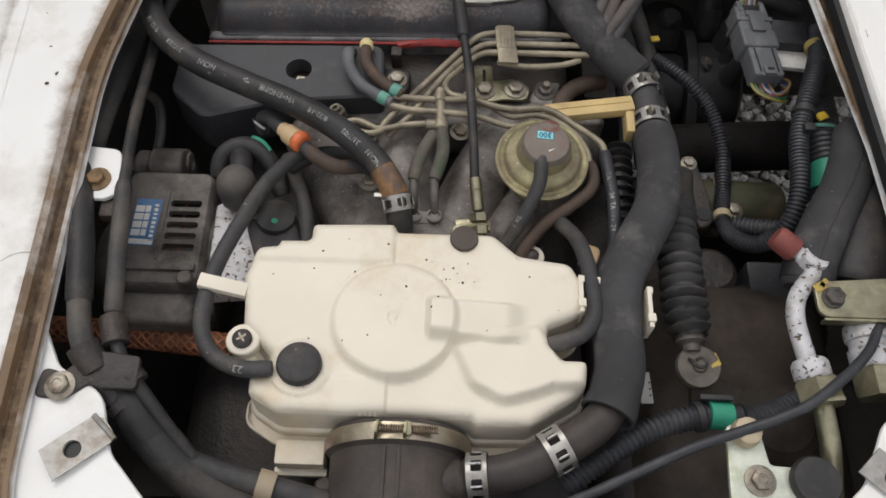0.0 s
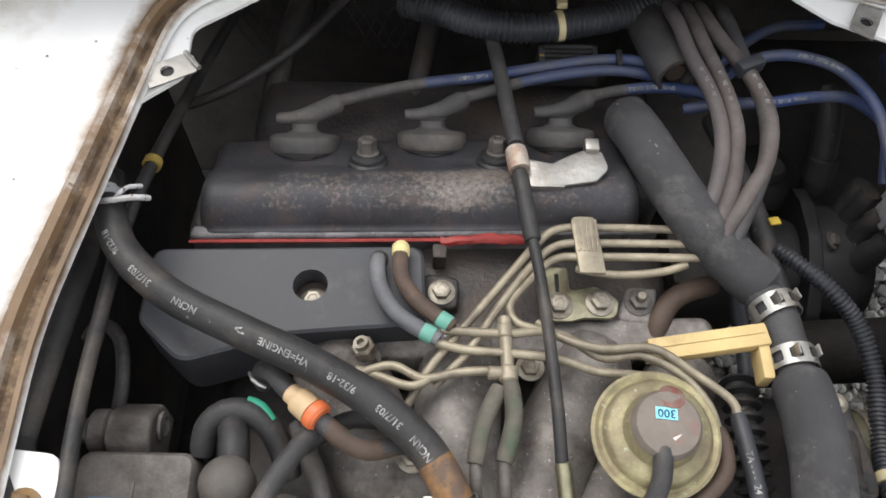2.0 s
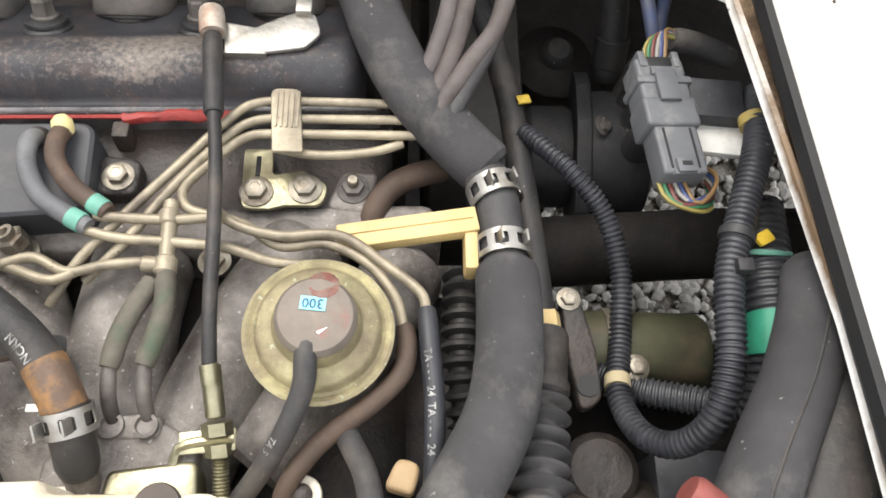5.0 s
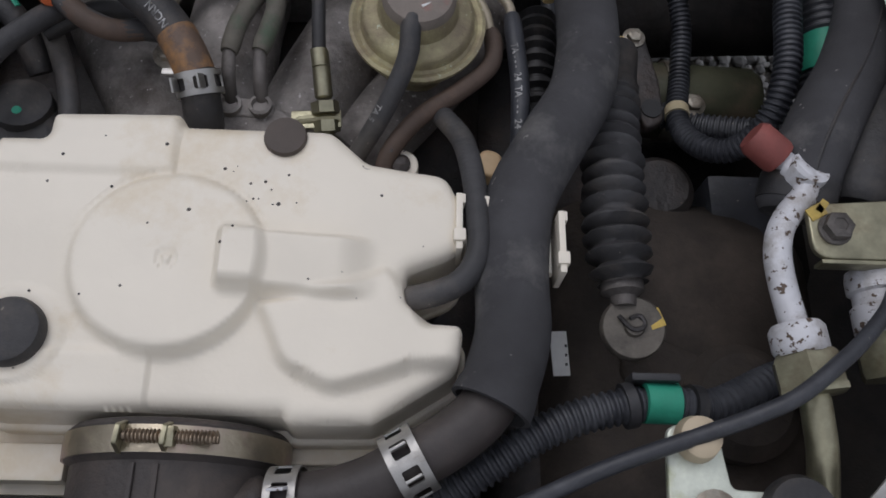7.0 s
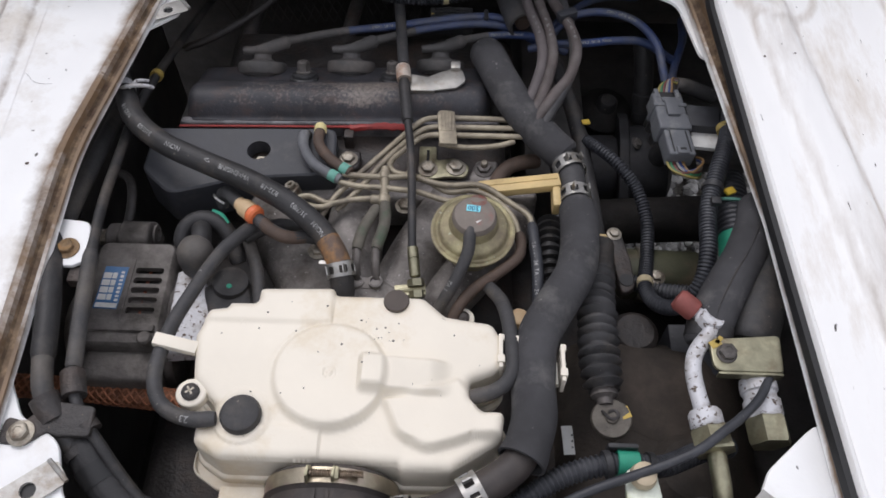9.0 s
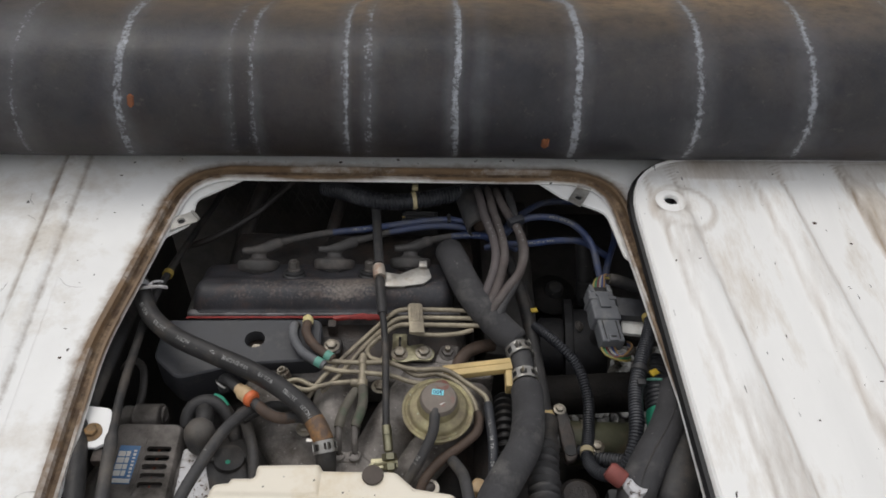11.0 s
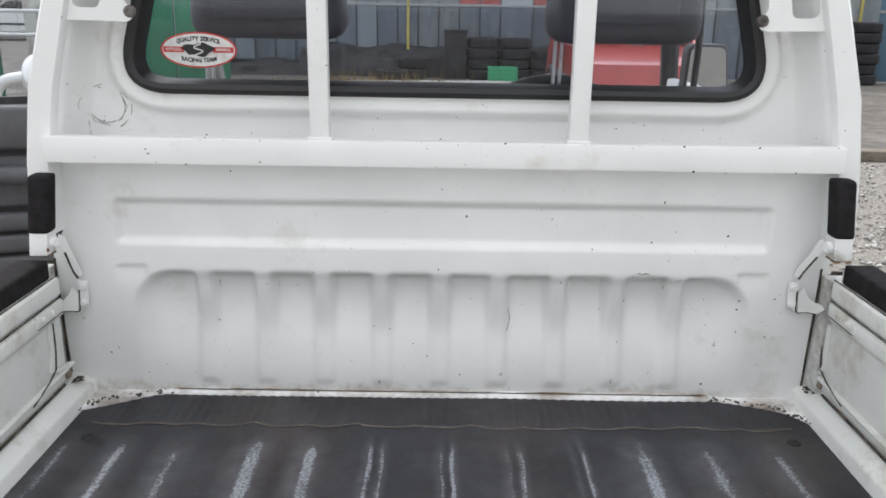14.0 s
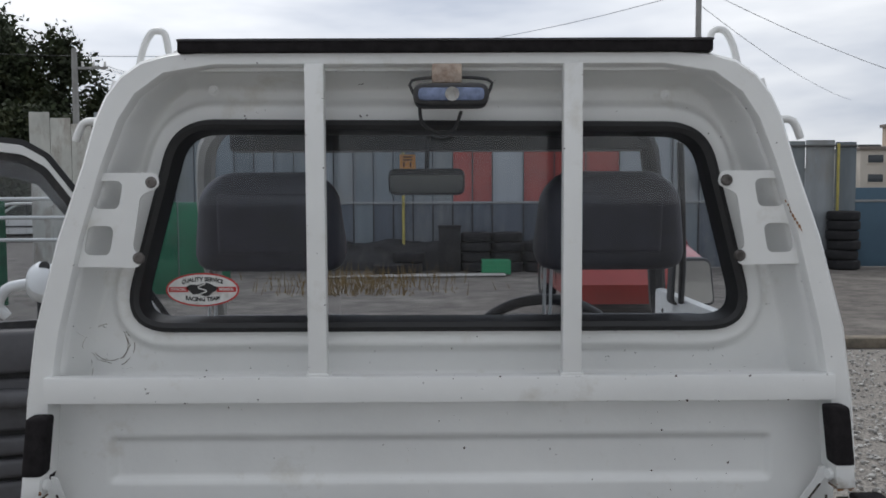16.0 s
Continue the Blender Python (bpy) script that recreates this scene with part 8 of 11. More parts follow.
# ---- EGR vacuum diaphragm ----
egr = thing("egr_valve", "round gold-plated vacuum valve with blue number label", "vacuum valve", (-0.008, 0.744, 0.58))
part("pan", turned([(0.012, -0.055), (0.016, -0.030), (0.022, -0.014), (0.0265, -0.008), (0.0288, -0.003), (0.0300, -0.0005), (0.0300, 0.0012), (0.0285, 0.0020), (0.0265, 0.0012), (0.0252, 0.0022), (0.0245, 0.0060), (0.0225, 0.0080), (0.0190, 0.0088), (0.0175, 0.0100), (0.0155, 0.0185)], (-0.008, 0.7430, 0.6235), (0.02, -0.06, 1), 56), egr_zinc, egr)
part("dome", turned([(0.0160, 0.0150), (0.0156, 0.0190), (0.0140, 0.0216), (0.0090, 0.0228), (0, 0.0231)], (-0.008, 0.7430, 0.6235), (0.02, -0.06, 1), 44), M("dusty_cap", (0.21, 0.18, 0.155), 0.7, 0.2, var=0.2, scale=80, bump=0.15, dirt=(0.34, 0.11, 0.09), amount=0.16, dscale=70), egr)
lbl = part("number_label", obox((-0.0085, 0.7455, 0.6468), (0.0096, 0.0054, 0.0004), (-3, 1, -5)), cyan_label, egr, "cyan number label")
tx = letters("300", 0.0054)
move(tx, pose(-0.0085, 0.7455, 0.6473, -3, 1, 175))
part("label_number", tx, M("navy_print", (0.02, 0.08, 0.18), 0.5, bump=0), lbl)
part("red_dab", turned([(0.0062, 0.0), (0.0056, 0.0004), (0, 0.0005)], (-0.0050, 0.7535, 0.6455), (0.05, 0.25, 1), 14), M("red_dab", (0.20, 0.075, 0.06), 0.6, var=0.4, scale=200, dirt=(0.2, 0.17, 0.14), amount=0.6, dscale=160), egr, "faded red paint dab")
part("paint_smear", obox((-0.0048, 0.7355, 0.6458), (0.0042, 0.0014, 0.0004), (-12, 4, 40)), label_white, egr)
part("side_nipple", rod((-0.0095, 0.7330, 0.640), (-0.0105, 0.7220, 0.638), 0.0030, 10), alloy_dark, egr)
for nm, pts, r, mt, pr in (("vacuum_hose", [(-0.0095, 0.7345, 0.641), (-0.0108, 0.7270, 0.641), (-0.0112, 0.7190, 0.636), (-0.0145, 0.7110, 0.629), (-0.0230, 0.6985, 0.615), (-0.0370, 0.6840, 0.596), (-0.047, 0.675, 0.588)], 0.0044, rubber_hose, ("TA 5", 0.50)),
                           ("vacuum_hose", [(0.0262, 0.7500, 0.610), (0.0272, 0.7400, 0.612), (0.0245, 0.7280, 0.614), (0.0120, 0.7155, 0.614), (-0.0060, 0.7020, 0.612), (-0.0180, 0.6880, 0.606), (-0.022, 0.676, 0.598)], 0.0042, rubber_brown, None),
                           ("vacuum_hose", [(0.0040, 0.7120, 0.602), (0.0035, 0.7060, 0.609), (0.0060, 0.7000, 0.6135), (0.0122, 0.6860, 0.622), (0.0155, 0.6650, 0.632), (0.0172, 0.6420, 0.638), (0.0168, 0.6280, 0.6395), (0.0118, 0.6190, 0.638), (0.0030, 0.6142, 0.636), (-0.0090, 0.6115, 0.634)], 0.0048, rubber_hose, None),
                           ("vacuum_hose", [(0.0352, 0.7560, 0.6145), (0.0362, 0.7400, 0.616), (0.0378, 0.7200, 0.616), (0.0378, 0.7000, 0.614), (0.037, 0.680, 0.608), (0.034, 0.665, 0.600)], 0.0042, conduit, ("TA YIMA  24  TA YIMA  24", 0.42))):
    h = hose(nm, "thin rubber vacuum hose ageing grey-brown", pts, r, mt, group="vacuum hoses", n=14)
    if pr:
        part("print", hose_print(pts, r, pr[1], pr[0].replace("YIMA", "- - -"), 0.0042, -20), print_white, h, "white print")
simple("yellow_pad", "ochre plastic pad tucked behind the air cleaner", "plastic clip", (0.03, 0.69, 0.58), [("pad", slab(rounded([(0.018, 0.688, 0.003), (0.030, 0.6845, 0.003), (0.034, 0.697, 0.005), (0.024, 0.7005, 0.005)], 4), 0.583, 0.592, 0.002), tan_plastic)])
simple("eyelet_tab", "white plastic eyelet tab with screw", "plastic tab", (-0.013, 0.68, 0.60), [("tab", slab([(-0.0132 + 0.0078 * math.cos(a), 0.6835 + 0.0078 * math.sin(a)) for a in np.linspace(0, 2 * math.pi, 24, endpoint=False)], 0.598, 0.603, 0.001), cream), ("screw", turned([(0.0042, 0), (0.0042, 0.002), (0.002, 0.0035), (0, 0.0035)], (-0.0132, 0.6835, 0.603), n=14), engine_dark)])
simple("stay_bracket", "yellow zinc bracket holding the cable adjuster", "bracket", (-0.055, 0.70, 0.59), [("stay", tube([(-0.0640, 0.678, 0.600), (-0.0635, 0.696, 0.602), (-0.0610, 0.7020, 0.6035), (-0.0480, 0.7045, 0.6045), (-0.0405, 0.7050, 0.6045)], 0.0022, 8), brass_zinc), ("stay_plate", obox((-0.051, 0.704, 0.6035), (0.022, 0.009, 0.0018), (0, 0, 5), 0.0006), brass_zinc)])

# ---- four grey hoses at the back ----
mauve_hose = M("mauve_grey_hose", (0.088, 0.072, 0.068), 0.65, var=0.3, scale=45, bump=0.2, bscale=500, dirt=(0.14, 0.125, 0.12), amount=0.45, dscale=30)
for k, (pts, mt) in enumerate((([(0.0325, 1.020, 0.622), (0.0345, 0.997, 0.629), (0.0380, 0.970, 0.631), (0.0455, 0.938, 0.632), (0.0470, 0.910, 0.631), (0.0400, 0.880, 0.629), (0.030, 0.858, 0.620)], M("pink_grey_hose", (0.105, 0.090, 0.090), 0.65, var=0.2, scale=60, dirt=(0.09, 0.08, 0.08), amount=0.4)),
                              ([(0.0430, 1.020, 0.622), (0.0450, 0.995, 0.629), (0.0475, 0.975, 0.631), (0.0540, 0.940, 0.632), (0.0555, 0.912, 0.631), (0.0470, 0.876, 0.629), (0.036, 0.852, 0.620)], mauve_hose),
                              ([(0.0520, 1.020, 0.622), (0.0560, 0.992, 0.629), (0.0625, 0.970, 0.632), (0.0715, 0.946, 0.633), (0.0755, 0.921, 0.632), (0.0690, 0.894, 0.630), (0.0550, 0.872, 0.629), (0.040, 0.850, 0.622)], mauve_hose),
                              ([(0.0645, 1.020, 0.622), (0.0660, 0.995, 0.629), (0.0685, 0.968, 0.631), (0.0740, 0.932, 0.631), (0.0720, 0.905, 0.629), (0.0620, 0.878, 0.627), (0.046, 0.848, 0.620)], rubber_hose))):
    h = hose("water_hose", "slim rubber hose with small white print, faded", pts, 0.0044, mt, group="back hoses", n=14)
    part("print", hose_print(pts, 0.0044, 0.45, "10   - -   TA   - 10", 0.0030, -10, True), print_white, h, "white print")
simple("hose_clip", "grey plastic clip tying the hoses", "hose clip", (0.068, 0.957, 0.63), [("clip", obox((0.069, 0.9585, 0.6355), (0.017, 0.008, 0.009), (0, 0, 25), 0.002), conduit)])
open_end = Vector((0.0350, 0.9700, 0.6120))
open_way = Vector((0.18, -0.78, 0.10)).normalized()
simple("open_hose", "wide dusty rubber hose with an open end behind the slim hoses", "hose", (0.028, 1.0, 0.59),
       [("hose_body", turned([(0.0125, -0.060), (0.0135, -0.030), (0.0138, -0.004), (0.0130, 0.0), (0.0105, 0.0), (0.0100, -0.004), (0.0098, -0.026), (0.0, -0.0262)], open_end, open_way, 30), rubber_hose),
        ("inner_plug", turned([(0.0068, -0.020), (0.0070, -0.006), (0.0058, -0.0045), (0, -0.0042)], open_end + Vector((0.001, 0, -0.001)), open_way, 18), rubber_brown)])
LT = [(-0.135, 1.035, 0.606), (-0.111, 1.023, 0.611), (-0.087, 1.012, 0.612), (-0.056, 1.008, 0.612), (-0.025, 1.013, 0.612), (0.012, 1.025, 0.611), (0.040, 1.045, 0.606)]
simple("wiring_loom", "dusty corrugated wiring conduit held by a pale cable tie", "wiring loom", (-0.05, 1.01, 0.60), [("conduit", tube(LT, 0.0090, 14, ribs=(0.0034, 0.0012)), conduit), ("cable_tie", join(band(LT, 0.56, 0.0099, 0.0042), box((-0.0375, 1.016, 0.621), (-0.0310, 1.0225, 0.626), 0.001)), M("pale_tie", (0.55, 0.47, 0.28), 0.5, var=0.1), "pale nylon cable tie")])
for pts, r in (([(-0.112, 1.07, 0.585), (-0.1195, 1.030, 0.578), (-0.1265, 0.985, 0.572), (-0.131, 0.950, 0.565)], 0.0068), ([(-0.205, 1.06, 0.585), (-0.216, 1.02, 0.572), (-0.222, 0.97, 0.562)], 0.0085), ([(-0.17, 1.055, 0.598), (-0.205, 1.010, 0.590), (-0.245, 0.985, 0.578), (-0.275, 0.975, 0.57)], 0.0036)):
    hose("dark_pipe", "dark greasy pipe at the back of the bay", pts, r, engine_dark, "pipe", "back pipes")

# ---- left hand cables and brackets ----
TA = [(-0.300, 0.905, 0.590), (-0.298, 0.860, 0.603), (-0.294, 0.785, 0.622), (-0.289, 0.730, 0.638), (-0.2825, 0.690, 0.649), (-0.273, 0.655, 0.653), (-0.2655, 0.619, 0.6535), (-0.2570, 0.594, 0.652), (-0.2370, 0.570, 0.641), (-0.2130, 0.550, 0.630), (-0.1950, 0.5415, 0.625), (-0.1660, 0.534, 0.619), (-0.130, 0.527, 0.612), (-0.09, 0.515, 0.60)]
TB = [(-0.250, 1.060, 0.578), (-0.262, 0.990, 0.590), (-0.271, 0.905, 0.610), (-0.2745, 0.851, 0.620), (-0.2715, 0.796, 0.630), (-0.2670, 0.748, 0.640), (-0.2600, 0.700, 0.648), (-0.2530, 0.655, 0.651), (-0.2470, 0.615, 0.651), (-0.2370, 0.589, 0.650), (-0.2230, 0.572, 0.645), (-0.2090, 0.556, 0.635), (-0.1960, 0.543, 0.628)]
ta = hose("heater_tube", "black sheathed tube running along the hatch edge", TA, 0.0062, rubber_hose, "cable", "edge tubes", n=16)
part("thick_sleeve", tube(TA[3:7], 0.0073, 16), rubber_dark, ta)
part("tape_band", band(TA, 0.862, 0.0086, 0.009), M("beige_tape", (0.33, 0.27, 0.19), 0.6, var=0.2), ta, "beige tape band")
tb = hose("heater_tube", "black sheathed tube running along the hatch edge", TB, 0.0037, rubber_dark, "cable", "edge tubes", n=16)
part("yellow_tape", band(TB, 0.305, 0.0052, 0.005), yellow_dull, tb, "yellow paint mark")
part("sleeve", tube(TB[6:9], 0.0050, 16), rubber_hose, tb)
hose("lower_tube", "wide black hose diving under the bay", [(-0.235, 0.575, 0.640), (-0.222, 0.556, 0.632), (-0.200, 0.5365, 0.622), (-0.170, 0.522, 0.612), (-0.12, 0.512, 0.60), (-0.06, 0.507, 0.585)], 0.0108, rubber_dark, n=16, extra=[("tape_wrap", band([(-0.235, 0.575, 0.640), (-0.222, 0.556, 0.632), (-0.200, 0.5365, 0.622), (-0.170, 0.522, 0.612)], 0.25, 0.0113, 0.012), black_trim)])
tbk = thing("tube_bracket", "black steel bracket clamping two tubes to the corner", "bracket", (-0.25, 0.58, 0.645))
part("strap", slab(rounded([(-0.2765, 0.5665, 0.004), (-0.2600, 0.5660, 0.004), (-0.2500, 0.5740, 0.004), (-0.2430, 0.5720, 0.003), (-0.2250, 0.5720, 0.003), (-0.2260, 0.5900, 0.003), (-0.2520, 0.5930, 0.003), (-0.2640, 0.5800, 0.004), (-0.2750, 0.5830, 0.004)], 4), 0.6510, 0.6545, 0.001), engine_dark, tbk)
part("saddle", join(band(TA, 0.633, 0.0088, 0.016), band(TB, 0.850, 0.0072, 0.016)), engine_dark, tbk)
part("clip_ring", join(band(TA, 0.690, 0.0088, 0.005), band(TB, 0.905, 0.0072, 0.005)), engine_dark, tbk)
part("bracket_bolt", hexbolt((-0.2635, 0.5725, 0.6545), 0.0054), bolt_metal, tbk)
wb = thing("side_bracket", "white painted bracket tab with rusty flange bolt", "bracket", (-0.275, 0.705, 0.645))
part("tab", slab(rounded([(-0.292, 0.725, 0.002), (-0.2655, 0.7225, 0.007), (-0.2605, 0.6925, 0.005), (-0.2690, 0.6875, 0.004), (-0.292, 0.6880, 0.002)], 4), 0.6470, 0.6500, 0.0008), white_bed, wb)
part("flange_bolt", hexbolt((-0.2752, 0.7005, 0.6500), 0.0050, washer=1.6), M("rusty_bolt", (0.24, 0.16, 0.09), 0.65, 0.5, var=0.4, scale=150, dirt=(0.35, 0.18, 0.03), amount=0.4, dscale=120), wb)
part("tab_hook", box((-0.2715, 0.678, 0.638), (-0.2625, 0.689, 0.6465), 0.0015), engine_dark, wb)
rusty_braid = M("rusty_braid", (0.20, 0.085, 0.045), 0.8, 0.1, var=0.5, scale=260, bump=0.6, bscale=700)
BH = smooth_path([(-0.345, 0.636, 0.574), (-0.290, 0.634, 0.576), (-0.240, 0.630, 0.576), (-0.185, 0.626, 0.573)], 0.002)
strands = []
for turn_ in (-1, 1):
    for k in range(7):
        strands.append(tube([p + 0.0077 * Vector((0, math.cos(turn_ * i * 0.30 + k * 0.8976), math.sin(turn_ * i * 0.30 + k * 0.8976))) for i, p in enumerate(BH)], 0.0008, 5, 0.004))
braid_copper = M("braid_copper", (0.42, 0.17, 0.09), 0.6, 0.3, var=0.5, scale=120, dirt=(0.10, 0.05, 0.035), amount=0.4, dscale=40)
hose("braided_hose", "rust-coloured braided hose low in the bay", BH, 0.0075, rusty_braid, n=14, extra=[("strand", b_, braid_copper) for b_ in strands])
hose("bracket_loop", "bent dark steel bracket rod", [(-0.269, 0.760, 0.590), (-0.2670, 0.776, 0.598), (-0.2722, 0.796, 0.600), (-0.284, 0.805, 0.598), (-0.294, 0.800, 0.590)], 0.0036, engine_dark, "pipe")

# ---- right hand side: bellows, shifter, looms, connectors ----
bw = thing("gear_bellows", "ribbed rubber bellows boot on a gear linkage", "bellows", (0.08, 0.66, 0.60))
BP = [(0.0830, 0.7210, 0.602), (0.0800, 0.7000, 0.606), (0.0778, 0.6800, 0.610), (0.0768, 0.6600, 0.612), (0.0772, 0.6420, 0.612), (0.0782, 0.6285, 0.611)]
prof = smooth_path(BP, 0.00145)
bbm = bmesh.new()
rings_ = []
for i, (p, t, u, v) in enumerate(tube_frames(prof)):
    s = i / (len(prof) - 1)
    rad = (0.0096 + 0.0030 * s - 0.0024 * sm(0.80, 1.0, s)) + 0.0008 * noise.noise(Vector((s * 9, 0, 0)))
    fold_ = lambda a: (0.0027 + 0.0008 * noise.noise(Vector((s * 14, 3, 1)))) * math.sin(i * 2 * math.pi / 5.0 + 1.6 * noise.noise(Vector((s * 6, 1, 0))) + 0.7 * noise.noise(Vector((math.cos(a), math.sin(a), s * 5))))
    rings_.append([bbm.verts.new(p + (u * math.cos(a) + v * math.sin(a)) * (rad + fold_(a))) for a in np.linspace(0, 2 * math.pi, 22, endpoint=False)])
for a, b in zip(rings_, rings_[1:]):
    for k in range(22):
        bbm.faces.new((a[k], a[(k + 1) % 22], b[(k + 1) % 22], b[k]))
part("bellows_boot", bbm, rubber_hose, bw, sharp=80)
part("top_sleeve", turned([(0.0090, -0.022), (0.0098, -0.020), (0.0100, 0.0), (0.0112, 0.002), (0.0112, 0.006), (0.0095, 0.008)], (0.0845, 0.7300, 0.601), (-0.15, -0.98, 0.1), 22), rubber_dark, bw)
part("boot_end", turned([(0.0088, 0), (0.0088, 0.004), (0.0055, 0.0060), (0.0050, 0.010)], (0.0782, 0.6295, 0.610), (0.04, -1, -0.05), 18), alloy_dark, bw)
part("pivot_disc", turned([(0.0130, 0), (0.0130, 0.0035), (0.0122, 0.0048), (0.0042, 0.0052), (0.0035, 0.0070), (0, 0.0072)], (0.0820, 0.6112, 0.6055), (-0.05, -0.1, 1), 36), M("grey_grease_disc", (0.14, 0.125, 0.105), 0.65, 0.2, var=0.3, scale=70, bump=0.3, dirt=(0.05, 0.045, 0.04), amount=0.4, dscale=60), bw)
part("cotter", tube([(0.0755, 0.6150, 0.6118), (0.0805, 0.6092, 0.6130), (0.0855, 0.6108, 0.6128), (0.0840, 0.6150, 0.6122), (0.0795, 0.6135, 0.6130)], 0.0010, 6, 0.0015), engine_dark, bw, "split pin")
part("yellow_dab", join(obox((0.0905, 0.6145, 0.6108), (0.0062, 0.0080, 0.0006), (0, -3, 20), 0.0003), obox((0.0885, 0.6165, 0.6109), (0.0040, 0.0040, 0.0006), (0, -3, 50), 0.0003)), M("ochre_dab", (0.50, 0.35, 0.08), 0.6, var=0.3, scale=200), bw, "ochre paint dab")
hose("second_bellows", "dark ribbed bellows hose behind the coolant hose", [(0.0545, 0.790, 0.572), (0.0535, 0.765, 0.574), (0.0535, 0.740, 0.572), (0.0560, 0.718, 0.566)], 0.0085, rubber_dark, ribs=(0.0072, 0.0034), n=18)
VP = [(0.0640, 0.965, 0.580), (0.0740, 0.925, 0.580), (0.0815, 0.884, 0.579), (0.0850, 0.845, 0.577), (0.0880, 0.810, 0.576), (0.0900, 0.775, 0.576), (0.0905, 0.745, 0.580)]
hose("shift_cable", "black sheathed shift cable with yellow marks", VP, 0.0068, rubber_dark, "cable", n=14, extra=[("yellow_tape", obox((0.0875, 0.8838, 0.5860), (0.0070, 0.0050, 0.0018), (0, 8, 15), 0.0006), M("yellow_tape", (0.55, 0.38, 0.05), 0.55, var=0.3, scale=120, bump=0.2), "scrap of yellow tape"), ("brass_collar", rod((0.0905, 0.765, 0.586), (0.0912, 0.754, 0.587), 0.0064, 6), yellow_plastic, "yellow collar"), ("white_collar", rod((0.0912, 0.752, 0.586), (0.0915, 0.747, 0.586), 0.0056, 12), label_white)])
hose("thin_pipe", "thin dark pipe beside the shift cable", [(0.0600, 0.870, 0.575), (0.0620, 0.845, 0.572), (0.0630, 0.815, 0.570), (0.063, 0.79, 0.565)], 0.0052, conduit, "pipe")
LU = [(0.086, 0.866, 0.584), (0.098, 0.851, 0.588), (0.111, 0.837, 0.587), (0.126, 0.821, 0.577), (0.1335, 0.795, 0.567), (0.1310, 0.763, 0.562), (0.1255, 0.733, 0.568), (0.1300, 0.712, 0.580), (0.1415, 0.7045, 0.592), (0.1520, 0.711, 0.609), (0.1585, 0.732, 0.619), (0.1630, 0.768, 0.622), (0.1735, 0.800, 0.625), (0.1870, 0.835, 0.625), (0.197, 0.87, 0.615)]
simple("wiring_loom", "corrugated black wiring conduit looping in a U", "wiring loom", (0.13, 0.72, 0.56), [("conduit", tube(LU, 0.0044, 14, ribs=(0.0027, 0.0010), r2=0.0068), conduit), ("tape_band", band(LU, 0.385, 0.0062, 0.006), M("cream_tape", (0.45, 0.38, 0.24), 0.6, var=0.15), "cream tape band"), ("loom_tie", band(LU, 0.775, 0.0080, 0.004), plastic_black), ("tie_head", box((0.163, 0.767, 0.628), (0.170, 0.773, 0.633), 0.001), plastic_black)])
hose("dark_loom", "dark corrugated conduit crossing low behind", [(0.120, 0.748, 0.552), (0.140, 0.738, 0.556), (0.165, 0.730, 0.566), (0.182, 0.722, 0.580)], 0.0066, conduit, "wiring loom", ribs=(0.0030, 0.0011))
hose("cross_pipe", "thick dark cross pipe low in the bay", [(0.085, 0.826, 0.520), (0.150, 0.830, 0.522), (0.215, 0.833, 0.524), (0.30, 0.835, 0.52)], 0.0200, sooty, "pipe", n=22)
simple("solenoid", "olive painted solenoid cylinder with steel strap", "solenoid", (0.15, 0.76, 0.53), [("can", turned([(0.0, 0), (0.018, 0.001), (0.0205, 0.004), (0.0205, 0.062), (0.018, 0.066), (0, 0.067)], (0.112, 0.763, 0.540), (1, -0.02, 0), 32), M("olive_paint", (0.055, 0.056, 0.032), 0.55, var=0.35, scale=40, bump=0.2, dirt=(0.12, 0.09, 0.06), amount=0.4, dscale=25)), ("strap", turned([(0.0212, 0), (0.0222, 0), (0.0222, 0.008), (0.0212, 0.008)], (0.126, 0.7625, 0.540), (1, -0.02, 0), 32), bolt_metal), ("strap_bolt", hexbolt((0.1375, 0.7480, 0.560), 0.0045), bolt_metal)])
simple("hinge_ring", "dark steel lever ring beside the bellows", "lever", (0.11, 0.75, 0.57), [("ring_plate", slab(rounded([(0.100, 0.782, 0.004), (0.109, 0.782, 0.004), (0.115, 0.752, 0.006), (0.116, 0.728, 0.008), (0.105, 0.722, 0.008), (0.102, 0.745, 0.004)], 4), 0.570, 0.576, 0.0015), engine_dark), ("ring_hole", turned([(0.0052, 0), (0.0052, 0.0008), (0, 0.0009)], (0.1095, 0.7345, 0.576), n=16), black_trim), ("lever_bolt", hexbolt((0.104, 0.7765, 0.576), 0.004), bolt_metal)])
dist = thing("distributor", "black distributor body with ribbed cap and lead sockets", "distributor", (0.13, 0.89, 0.50))
way = Vector((0.98, -0.06, 0.10)).normalized()
cen = Vector((0.128, 0.898, 0.508))
dist_black = M("dull_black_casting", (0.030, 0.030, 0.033), 0.6, 0.05, var=0.35, scale=35, bump=0.35, bscale=300, dirt=(0.05, 0.045, 0.042), amount=0.4, dscale=24, spec=0.35)
part("body", turned([(0.022, -0.060), (0.026, -0.045), (0.026, -0.028), (0.031, -0.024), (0.031, -0.004), (0.029, 0.0)], cen, way, 36), dist_black, dist)
part("cap", turned([(0.036, 0.008), (0.040, 0.010), (0.0405, 0.020), (0.0385, 0.034), (0.033, 0.044), (0.020, 0.049), (0, 0.050)], cen, way, 40), dist_black, dist)
plate_loop = rounded([(0.046 * math.cos(a) + 0.012 * math.cos(a * 2) * (1 if k % 3 == 0 else 0.2), 0.050 * math.sin(a), 0.010) for k, a in enumerate(np.linspace(0, 2 * math.pi, 10, endpoint=False))], 4)
